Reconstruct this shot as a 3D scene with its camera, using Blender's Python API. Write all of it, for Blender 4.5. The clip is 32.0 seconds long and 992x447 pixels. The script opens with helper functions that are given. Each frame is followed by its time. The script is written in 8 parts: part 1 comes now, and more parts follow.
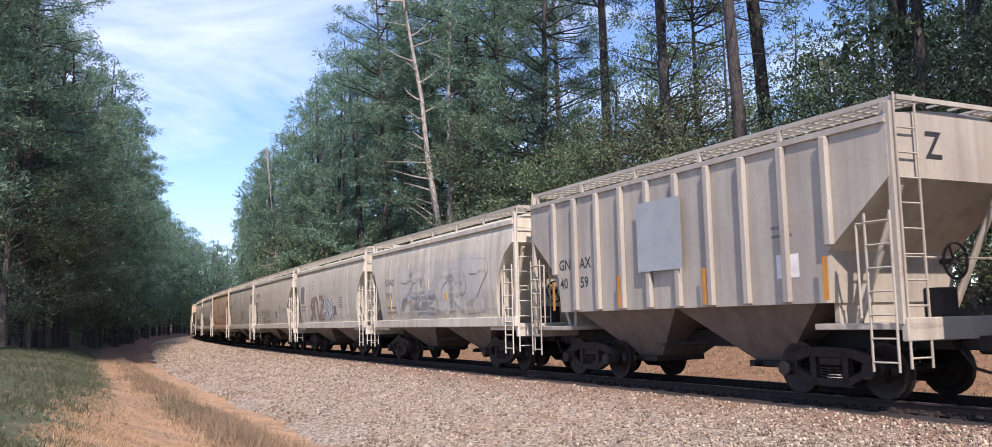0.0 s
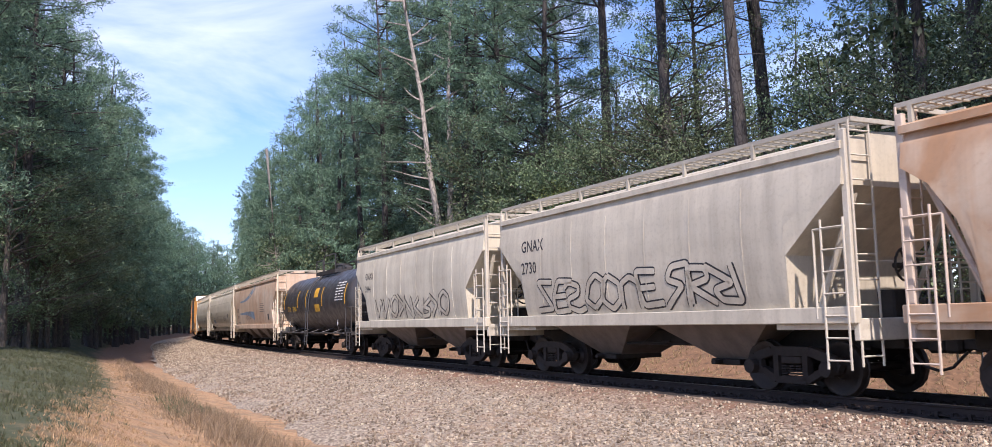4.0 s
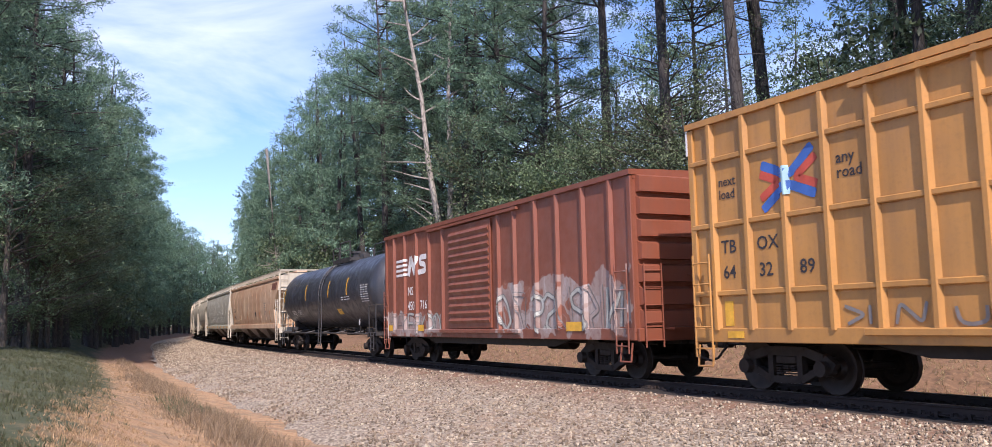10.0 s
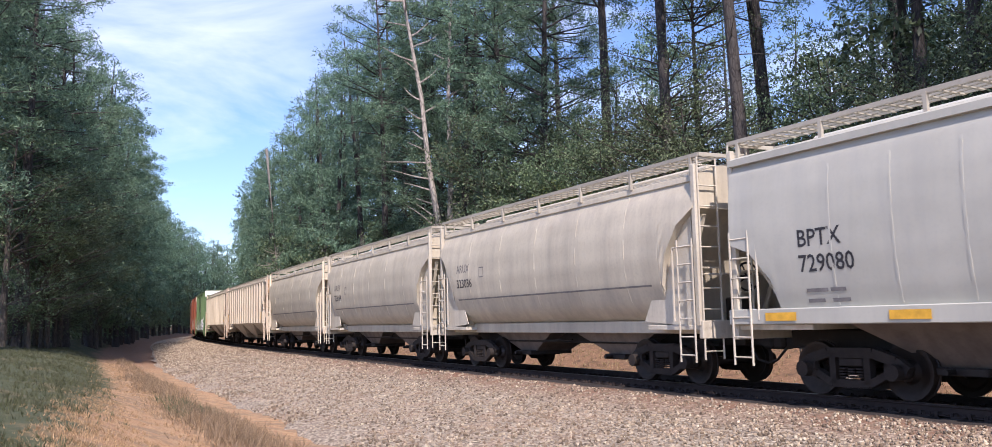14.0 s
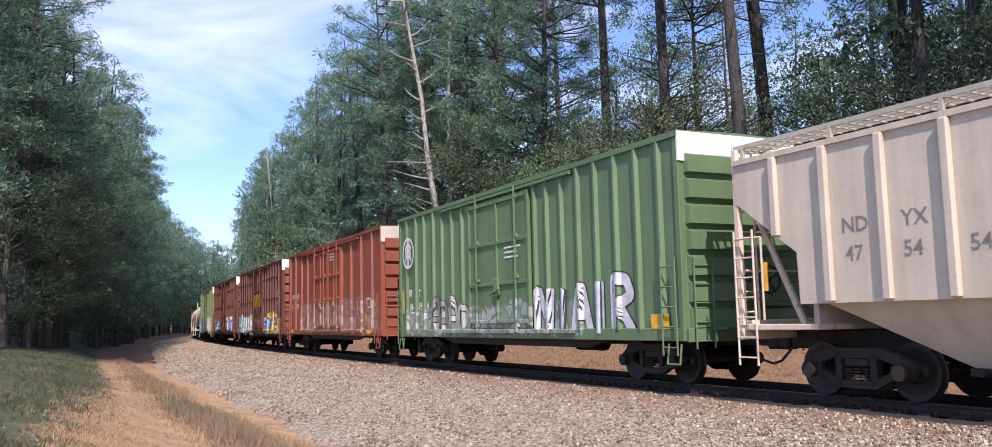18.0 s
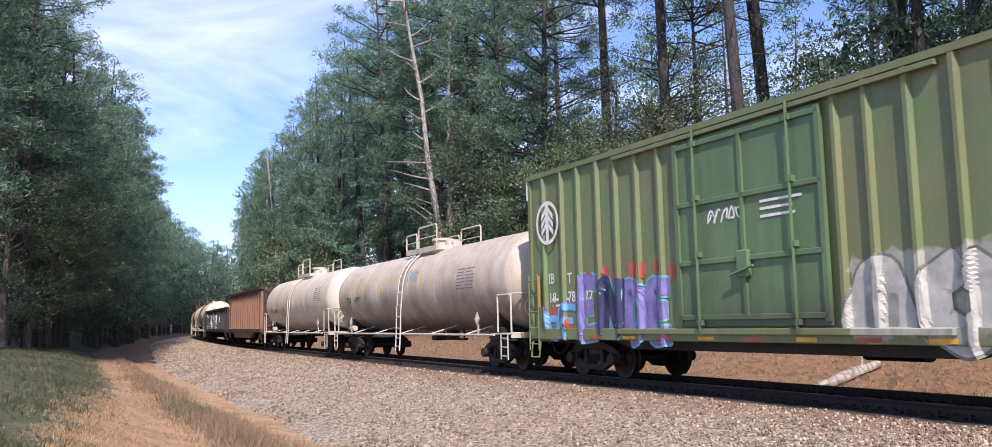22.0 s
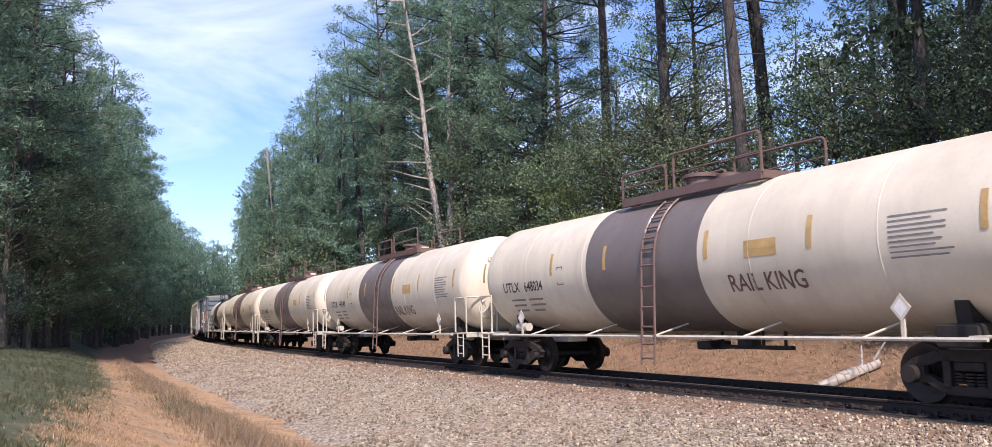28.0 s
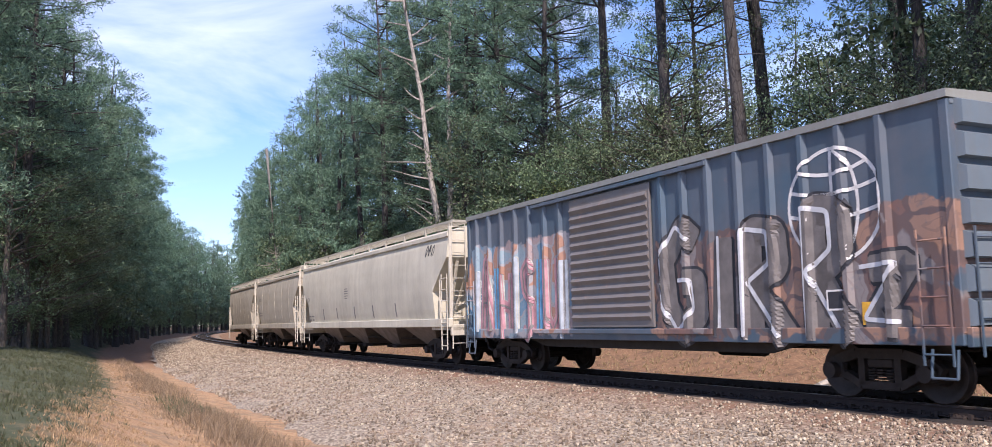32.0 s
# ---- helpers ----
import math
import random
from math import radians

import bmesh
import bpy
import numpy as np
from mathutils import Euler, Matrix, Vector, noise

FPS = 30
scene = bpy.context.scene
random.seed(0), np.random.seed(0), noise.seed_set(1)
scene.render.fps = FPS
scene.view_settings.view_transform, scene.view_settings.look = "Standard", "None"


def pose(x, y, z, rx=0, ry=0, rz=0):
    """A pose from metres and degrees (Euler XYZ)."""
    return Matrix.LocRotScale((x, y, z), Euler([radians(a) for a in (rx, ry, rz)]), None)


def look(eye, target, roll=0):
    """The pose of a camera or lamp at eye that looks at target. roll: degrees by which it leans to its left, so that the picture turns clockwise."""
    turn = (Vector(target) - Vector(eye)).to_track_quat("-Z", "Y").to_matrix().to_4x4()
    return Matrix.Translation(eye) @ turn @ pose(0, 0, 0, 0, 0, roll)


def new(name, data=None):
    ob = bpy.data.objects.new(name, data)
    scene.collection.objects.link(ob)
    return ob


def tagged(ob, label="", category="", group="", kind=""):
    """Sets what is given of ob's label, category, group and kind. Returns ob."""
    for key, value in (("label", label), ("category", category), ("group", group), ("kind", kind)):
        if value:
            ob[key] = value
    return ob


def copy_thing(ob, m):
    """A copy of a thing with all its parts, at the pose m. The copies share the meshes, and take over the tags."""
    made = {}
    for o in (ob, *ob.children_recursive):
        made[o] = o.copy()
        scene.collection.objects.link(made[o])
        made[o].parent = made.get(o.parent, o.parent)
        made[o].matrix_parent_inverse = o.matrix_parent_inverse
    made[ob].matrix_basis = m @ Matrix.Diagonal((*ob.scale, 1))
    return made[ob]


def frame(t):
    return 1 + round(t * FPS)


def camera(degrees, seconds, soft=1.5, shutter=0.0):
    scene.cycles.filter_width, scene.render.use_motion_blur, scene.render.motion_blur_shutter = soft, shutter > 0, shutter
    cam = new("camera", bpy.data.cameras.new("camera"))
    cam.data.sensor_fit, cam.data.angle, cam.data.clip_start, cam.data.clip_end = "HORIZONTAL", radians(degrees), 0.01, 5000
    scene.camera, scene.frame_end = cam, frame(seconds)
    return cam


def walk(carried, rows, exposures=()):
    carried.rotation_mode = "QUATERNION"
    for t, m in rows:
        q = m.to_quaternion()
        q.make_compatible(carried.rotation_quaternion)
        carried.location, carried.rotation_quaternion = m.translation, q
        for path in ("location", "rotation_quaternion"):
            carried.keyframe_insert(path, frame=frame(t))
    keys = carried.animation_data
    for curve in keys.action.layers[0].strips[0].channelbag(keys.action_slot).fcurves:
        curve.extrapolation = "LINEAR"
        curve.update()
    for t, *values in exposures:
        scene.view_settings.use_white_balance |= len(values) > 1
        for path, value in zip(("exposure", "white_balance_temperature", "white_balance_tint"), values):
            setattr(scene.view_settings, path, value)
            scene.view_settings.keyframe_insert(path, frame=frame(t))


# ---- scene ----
# ---- camera ----
cam = camera(58.84, 32.0, soft=0.5, shutter=0.03)
EYE = (0.0, 0.0, 1.389)
VIEW = look(EYE, (0.0, math.cos(0.112865), 1.389 + math.sin(0.112865)), -1.371)
walk(cam, [(0.0, VIEW), (32.0, VIEW)], exposures=[(0.0, 0.55, 5560.0, 25.0), (32.0, 0.55, 5560.0, 25.0)])

# ---- daylight: sun high behind the camera, blue sky with thin cloud ----
SUN_EL, SUN_AZ = radians(45), radians(172.5)
world = bpy.data.worlds.new("sky")
scene.world = world
world.use_nodes = True
wn, wl = world.node_tree.nodes, world.node_tree.links
wn.clear()
w_out, w_bg = wn.new("ShaderNodeOutputWorld"), wn.new("ShaderNodeBackground")
w_sky = wn.new("ShaderNodeTexSky")
w_sky.sky_type, w_sky.sun_disc = "NISHITA", False
w_sky.sun_elevation, w_sky.sun_rotation = SUN_EL, SUN_AZ
w_sky.air_density, w_sky.dust_density, w_sky.ozone_density = 1.0, 0.3, 2.2
w_co, w_map = wn.new("ShaderNodeTexCoord"), wn.new("ShaderNodeMapping")
w_map.inputs["Rotation"].default_value = (0.0, 0.25, 0.5)
w_map.inputs["Scale"].default_value = (1.0, 1.2, 3.2)
w_noise = wn.new("ShaderNodeTexNoise")
w_noise.inputs["Scale"].default_value, w_noise.inputs["Detail"].default_value = 2.3, 10.0
w_noise.inputs["Roughness"].default_value, w_noise.inputs["Distortion"].default_value = 0.55, 0.5
w_ramp = wn.new("ShaderNodeValToRGB")
w_ramp.color_ramp.elements[0].position, w_ramp.color_ramp.elements[1].position = 0.48, 0.74
w_ramp.color_ramp.elements[0].color, w_ramp.color_ramp.elements[1].color = (0.0, 0.0, 0.0, 1), (0.85, 0.85, 0.85, 1)
w_mix = wn.new("ShaderNodeMix")
w_mix.data_type = "RGBA"
w_mix.inputs["B"].default_value = (7.6, 7.7, 7.9, 1.0)
w_bg.inputs["Strength"].default_value = 0.125
wl.new(w_co.outputs["Generated"], w_map.inputs["Vector"])
wl.new(w_map.outputs["Vector"], w_noise.inputs["Vector"])
wl.new(w_noise.outputs["Fac"], w_ramp.inputs["Fac"])
wl.new(w_ramp.outputs["Color"], w_mix.inputs["Factor"])
wl.new(w_sky.outputs["Color"], w_mix.inputs["A"])
wl.new(w_mix.outputs["Result"], w_bg.inputs["Color"])
wl.new(w_bg.outputs["Background"], w_out.inputs["Surface"])

sun = new("sun", bpy.data.lights.new("sun", "SUN"))
sun.data.energy, sun.data.angle, sun.data.color = 5.0, radians(0.55), (1.0, 0.84, 0.62)
sun.matrix_basis = look((60 * math.sin(SUN_AZ) * math.cos(SUN_EL), 60 * math.cos(SUN_AZ) * math.cos(SUN_EL), 60 * math.sin(SUN_EL)), (0, 0, 0))


# ---- the line of the track: s runs away from the camera along the near rail, n towards the camera from the track's middle ----
TR_S = np.linspace(-740, 780, 3041)
_k = -0.0009002389 - 1.9316e-06 * np.clip(TR_S, -60, 260)
_i0 = int(np.argmin(abs(TR_S)))
TR_H = np.concatenate([[0], np.cumsum((_k[1:] + _k[:-1]) / 2 * 0.5)])
TR_H = TR_H - TR_H[_i0] + 2.0533316
_hm = (TR_H[1:] + TR_H[:-1]) / 2
TR_X = np.concatenate([[0], np.cumsum(np.cos(_hm) * 0.5)])
TR_Y = np.concatenate([[0], np.cumsum(np.sin(_hm) * 0.5)])
TR_X += 10.360387 - TR_X[_i0]
TR_Y += 6.191492 - TR_Y[_i0]
GRADE = 0.003418


def at(s, n, z=0.0):
    """World place of a point s along the track, n across it and z above the rails."""
    h = np.interp(s, TR_S, TR_H)
    x = np.interp(s, TR_S, TR_X) - np.sin(h) * (n - 0.75)
    y = np.interp(s, TR_S, TR_Y) + np.cos(h) * (n - 0.75)
    return x, y, z + GRADE * s


def sn_of(px, py):
    """s and n of many places in plan."""
    px, py = np.asarray(px, float), np.asarray(py, float)
    s_out, n_out = np.empty(px.shape), np.empty(px.shape)
    for a in range(0, len(px), 4000):
        dx, dy = px[a:a + 4000, None] - TR_X[None], py[a:a + 4000, None] - TR_Y[None]
        i = np.argmin(dx * dx + dy * dy, axis=1)
        j = np.arange(len(i))
        h = TR_H[i]
        s_out[a:a + 4000] = TR_S[i] + dx[j, i] * np.cos(h) + dy[j, i] * np.sin(h)
        n_out[a:a + 4000] = -dx[j, i] * np.sin(h) + dy[j, i] * np.cos(h) + 0.75
    return s_out, n_out


PROF_N = [-400, -60, -24, -14, -9, -5.5, -3.8, -3.0, -1.5, 1.6, 7.2, 8.0, 8.7, 9.6, 11.0, 12.5, 15, 20, 30, 60, 400]
PROF_Z = [7.0, 3.5, 2.2, 1.5, 0.75, -0.1, -0.55, -0.75, -0.85, -0.9, -1.0, -0.86, -0.92, -0.62, -0.42, 0.15, 0.5, 0.85, 1.1, 2.0, 4.0]


def lumps(x, y):
    """Low uneven relief of the soil."""
    return (0.05 * np.sin(0.9 * x + 0.4 * y) * np.sin(0.7 * y - 0.3 * x) + 0.03 * np.sin(2.3 * x - 1.1 * y + 1.0) * np.sin(1.9 * y + 0.6)
            + 0.02 * np.sin(5.1 * x + 2.0) * np.sin(4.3 * y + x))


def ground_z(x, y):
    s, n = sn_of(np.atleast_1d(x), np.atleast_1d(y))
    return np.interp(n, PROF_N, PROF_Z) + GRADE * np.clip(s, -740, 780) + lumps(np.atleast_1d(x), np.atleast_1d(y))


# ---- mesh building ----
class MB:
    """Collects vertices and faces of one mesh."""

    def __init__(self):
        self.v, self.f, self.m = [], [], []

    def add(self, verts, faces, mi=0):
        o = len(self.v)
        self.v.extend(verts)
        self.f.extend([tuple(i + o for i in f) for f in faces])
        self.m.extend([mi] * len(faces))

    def convex(self, verts, faces, mi=0):
        c = Vector((0, 0, 0))
        for p in verts:
            c += Vector(p)
        c /= len(verts)
        good = []
        for f in faces:
            a, b, d = (Vector(verts[f[k]]) for k in (0, 1, 2))
            good.append(f if (b - a).cross(d - b).dot(a - c) > 0 else f[::-1])
        self.add(verts, good, mi)

    def box(self, x0, x1, y0, y1, z0, z1, mi=0, c=0.0):
        if c <= 0:
            vs = [(x, y, z) for x in (x0, x1) for y in (y0, y1) for z in (z0, z1)]
            self.convex(vs, [(0, 1, 3, 2), (4, 6, 7, 5), (0, 4, 5, 1), (2, 3, 7, 6), (0, 2, 6, 4), (1, 5, 7, 3)], mi)
            return
        vs = []
        for x, sx in ((x0, 1), (x1, -1)):
            for y, sy in ((y0, 1), (y1, -1)):
                for z, sz in ((z0, 1), (z1, -1)):
                    vs += [(x, y + sy * c, z + sz * c), (x + sx * c, y, z + sz * c), (x + sx * c, y + sy * c, z)]
        q = lambda i, k: 3 * i + k
        fs = [tuple(q(i, 0) for i in (0, 1, 3, 2)), tuple(q(i, 0) for i in (4, 6, 7, 5)), tuple(q(i, 1) for i in (0, 4, 5, 1)),
              tuple(q(i, 1) for i in (2, 3, 7, 6)), tuple(q(i, 2) for i in (0, 2, 6, 4)), tuple(q(i, 2) for i in (1, 5, 7, 3))]
        for i, j in ((0, 4), (1, 5), (2, 6), (3, 7)):
            fs.append((q(i, 1), q(i, 2), q(j, 2), q(j, 1)))
        for i, j in ((0, 2), (1, 3), (4, 6), (5, 7)):
            fs.append((q(i, 0), q(i, 2), q(j, 2), q(j, 0)))
        for i, j in ((0, 1), (2, 3), (4, 5), (6, 7)):
            fs.append((q(i, 0), q(i, 1), q(j, 1), q(j, 0)))
        fs += [(q(i, 0), q(i, 1), q(i, 2)) for i in range(8)]
        self.convex(vs, fs, mi)

    def tube(self, p, q, r, n=6, mi=0, r2=None):
        p, q = Vector(p), Vector(q)
        d = (q - p).normalized()
        a = d.cross(Vector((0, 0, 1)) if abs(d.z) < 0.9 else Vector((1, 0, 0))).normalized()
        b = d.cross(a)
        r2 = r if r2 is None else r2
        vs = []
        for c, rr in ((p, r), (q, r2)):
            for k in range(n):
                t = 2 * math.pi * k / n
                vs.append(tuple(c + rr * (math.cos(t) * a + math.sin(t) * b)))
        fs = [(k, (k + 1) % n, n + (k + 1) % n, n + k) for k in range(n)] + [tuple(range(n)), tuple(range(n, 2 * n))]
        self.convex(vs, fs, mi)

    def path(self, pts, r, n=6, mi=0):
        for p, q in zip(pts[:-1], pts[1:]):
            self.tube(p, q, r, n, mi)

    def prism(self, outline, y0, y1, mi=0):
        """A polygon in x and z, drawn out along y."""
        n = len(outline)
        area = sum(outline[i][0] * outline[(i + 1) % n][1] - outline[(i + 1) % n][0] * outline[i][1] for i in range(n))
        if area < 0:
            outline = outline[::-1]
        vs = [(x, y0, z) for x, z in outline] + [(x, y1, z) for x, z in outline]
        fs = [tuple(range(n)), tuple(range(2 * n - 1, n - 1, -1))]
        fs += [((i + 1) % n, i, n + i, n + (i + 1) % n) for i in range(n)]
        if y1 < y0:
            fs = [f[::-1] for f in fs]
        self.add(vs, fs, mi)

    def loft(self, rings, mi=0, caps=True, closed=True):
        n = len(rings[0])
        vs = [p for ring in rings for p in ring]
        fs = []
        for a in range(len(rings) - 1):
            for k in range(n if closed else n - 1):
                fs.append((a * n + k, a * n + (k + 1) % n, (a + 1) * n + (k + 1) % n, (a + 1) * n + k))
        if caps:
            fs += [tuple(range(n))[::-1], tuple(range((len(rings) - 1) * n, len(rings) * n))]
        self.add(vs, fs, mi)

    def mesh(self, name, mats, smooth=0.0, fix=False):
        me = bpy.data.meshes.new(name)
        me.from_pydata([tuple(p) for p in self.v], [], self.f)
        for mt in mats:
            me.materials.append(mt)
        if len(mats) > 1:
            me.polygons.foreach_set("material_index", self.m)
        if fix:
            bm = bmesh.new()
            bm.from_mesh(me)
            bmesh.ops.recalc_face_normals(bm, faces=bm.faces)
            bm.to_mesh(me)
            bm.free()
        if smooth > 0:
            me.polygons.foreach_set("use_smooth", [True] * len(me.polygons))
            me.set_sharp_from_angle(angle=radians(smooth))
        me.update()
        return me


def part(name, mb, mats, parent=None, label="", smooth=0.0, fix=False):
    """One mesh object under a thing or a part. mb: an MB or a mesh that is shared."""
    me = mb if isinstance(mb, bpy.types.Mesh) else mb.mesh(name, mats if isinstance(mats, (list, tuple)) else [mats], smooth, fix)
    ob = new(name, me)
    ob.parent = parent
    return tagged(ob, label)


def quads_mesh(name, verts, per, mats):
    """A mesh of many loose faces with `per` corners each, from an array of vertices."""
    me = bpy.data.meshes.new(name)
    nv = len(verts)
    nf = nv // per
    me.vertices.add(nv)
    me.vertices.foreach_set("co", np.ascontiguousarray(verts, dtype=np.float32).ravel())
    me.loops.add(nv)
    me.loops.foreach_set("vertex_index", np.arange(nv, dtype=np.int32))
    me.polygons.add(nf)
    me.polygons.foreach_set("loop_start", np.arange(0, nv, per, dtype=np.int32))
    for mt in mats:
        me.materials.append(mt)
    me.update(calc_edges=True)
    return me


# ---- materials ----
class Nodes:
    """A short way of writing node materials."""

    def __init__(self, name):
        self.mat = bpy.data.materials.new(name)
        self.mat.use_nodes = True
        self.t = self.mat.node_tree
        self.b = self.t.nodes["Principled BSDF"]
        co = self.t.nodes.new("ShaderNodeTexCoord")
        self.obj = co.outputs["Object"]

    def node(self, kind):
        return self.t.nodes.new("ShaderNode" + kind)

    def link(self, a, b):
        self.t.links.new(a, b)

    def put(self, sock, v):
        if isinstance(v, bpy.types.NodeSocket):
            self.link(v, sock)
        elif isinstance(v, (tuple, list)) and len(v) == 3 and sock.type == "RGBA":
            sock.default_value = (*v, 1.0)
        else:
            sock.default_value = v

    def scaled(self, sc, src=None, loc=(0, 0, 0)):
        m = self.node("Mapping")
        m.inputs["Scale"].default_value = sc
        m.inputs["Location"].default_value = loc
        self.link(src or self.obj, m.inputs["Vector"])
        return m.outputs["Vector"]

    def noise(self, scale, detail=4.0, rough=0.55, vec=None, dist=0.0, color=False):
        nd = self.node("TexNoise")
        nd.inputs["Scale"].default_value, nd.inputs["Detail"].default_value = scale, detail
        nd.inputs["Roughness"].default_value, nd.inputs["Distortion"].default_value = rough, dist
        self.link(vec or self.obj, nd.inputs["Vector"])
        return nd.outputs["Color" if color else "Fac"]

    def vor(self, scale, feature="F1", vec=None, out="Distance", rnd=1.0):
        nd = self.node("TexVoronoi")
        nd.feature = feature
        nd.inputs["Scale"].default_value = scale
        nd.inputs["Randomness"].default_value = rnd
        self.link(vec or self.obj, nd.inputs["Vector"])
        return nd.outputs[out]

    def ramp(self, fac, stops, const=False):
        nd = self.node("ValToRGB")
        cr = nd.color_ramp
        if const:
            cr.interpolation = "CONSTANT"
        while len(cr.elements) < len(stops):
            cr.elements.new(0.5)
        for e, (p, c) in zip(cr.elements, stops):
            e.position = p
            e.color = (*c, 1.0) if isinstance(c, (tuple, list)) else (c, c, c, 1.0)
        self.link(fac, nd.inputs["Fac"])
        return nd.outputs["Color"]

    def mix(self, fac, a, b, mode="MIX"):
        nd = self.node("Mix")
        nd.data_type, nd.blend_type = "RGBA", mode
        self.put(nd.inputs["Factor"], fac)
        self.put(nd.inputs["A"], a)
        self.put(nd.inputs["B"], b)
        return nd.outputs["Result"]

    def math(self, op, a, b=0.0, clamp=False):
        nd = self.node("Math")
        nd.operation, nd.use_clamp = op, clamp
        self.put(nd.inputs[0], a)
        self.put(nd.inputs[1], b)
        return nd.outputs["Value"]

    def axis(self, k, src=None):
        nd = self.node("SeparateXYZ")
        self.link(src or self.obj, nd.inputs["Vector"])
        return nd.outputs[k]

    def attr(self, name):
        nd = self.node("Attribute")
        nd.attribute_name = name
        return nd.outputs["Fac"]

    def bump(self, h, strength=0.3, dist=0.02):
        nd = self.node("Bump")
        nd.inputs["Strength"].default_value, nd.inputs["Distance"].default_value = strength, dist
        self.link(h, nd.inputs["Height"])
        self.link(nd.outputs["Normal"], self.b.inputs["Normal"])

    def done(self, color, rough=0.6, metal=0.0):
        self.put(self.b.inputs["Base Color"], color)
        self.put(self.b.inputs["Roughness"], rough)
        self.put(self.b.inputs["Metallic"], metal)
        return self.mat


def plain(name, col, rough=0.6, metal=0.0, var=0.25, scale=3.0):
    n = Nodes(name)
    dark = tuple(c * (1 - var) for c in col)
    light = tuple(min(1, c * (1 + var * 0.6)) for c in col)
    f = n.noise(scale, 5)
    c = n.ramp(f, [(0.3, dark), (0.7, light)])
    c = n.mix(n.ramp(n.noise(scale * 9, 3), [(0.45, 0.0), (0.8, 0.35)]), c, dark)
    n.bump(n.noise(scale * 14, 3), 0.15, 0.01)
    return n.done(c, rough, metal)


def box_mask(n, x0, x1, z0, z1, wob=0.25, seed=0.0, soft=0.06):
    """1 inside a stretch of the car's side, with uneven edges."""
    off = n.math("MULTIPLY", n.math("SUBTRACT", n.noise(1.6, 3, vec=n.scaled((1, 0.0, 1), loc=(seed, 0, seed))), 0.5), wob * 2.0)
    x, z = n.math("ADD", n.axis("X"), off), n.math("ADD", n.axis("Z"), off)
    m = None
    for v, e, up in ((x, x0, 1), (x, x1, 0), (z, z0, 1), (z, z1, 0)):
        d = n.math("SUBTRACT", v, e) if up else n.math("SUBTRACT", e, v)
        d = n.math("DIVIDE", d, soft, clamp=True)
        m = d if m is None else n.math("MULTIPLY", m, d)
    return m


def graffiti(n, c, x0, x1, z0, z1, fills, line, seed=0.0, letter=1.1, wob=0.25, amount=1.0, near_only=True):
    """Spray paint on the side: fat blocks with outlines, in the colours given."""
    m = box_mask(n, x0, x1, z0, z1, wob, seed)
    if near_only:
        m = n.math("MULTIPLY", m, n.math("LESS_THAN", n.axis("Y"), 0.0))
    warp = n.noise(1.3, 2, vec=n.scaled((1, 0, 1), loc=(seed, 1, 0)), color=True)
    vm = n.node("VectorMath")
    vm.operation = "MULTIPLY_ADD"
    n.link(warp, vm.inputs[0])
    vm.inputs[1].default_value = (0.9, 0.0, 0.9)
    n.link(n.scaled((1.0 / letter, 0.0, 0.75 / letter), loc=(seed * 3.7, 0, seed)), vm.inputs[2])
    edge = n.vor(1.35, "DISTANCE_TO_EDGE", vm.outputs[0])
    cell = n.vor(1.35, "F1", vm.outputs[0], out="Color")
    k = len(fills)
    fill = n.ramp(n.axis("X", cell), [(i / k, f) for i, f in enumerate(fills)], const=True)
    inner = n.ramp(n.math("SINE", n.math("MULTIPLY", edge, 34.0)), [(0.80, 0.0), (0.9, 1.0)])
    fill = n.mix(n.math("MULTIPLY", inner, 0.35), fill, line)
    art = n.mix(n.ramp(edge, [(0.05, 1.0), (0.075, 0.0)]), fill, line)
    worn = n.ramp(n.noise(9, 4), [(0.28, 0.55), (0.42, 1.0)])
    return n.mix(n.math("MULTIPLY", n.math("MULTIPLY", m, worn), amount), c, art)


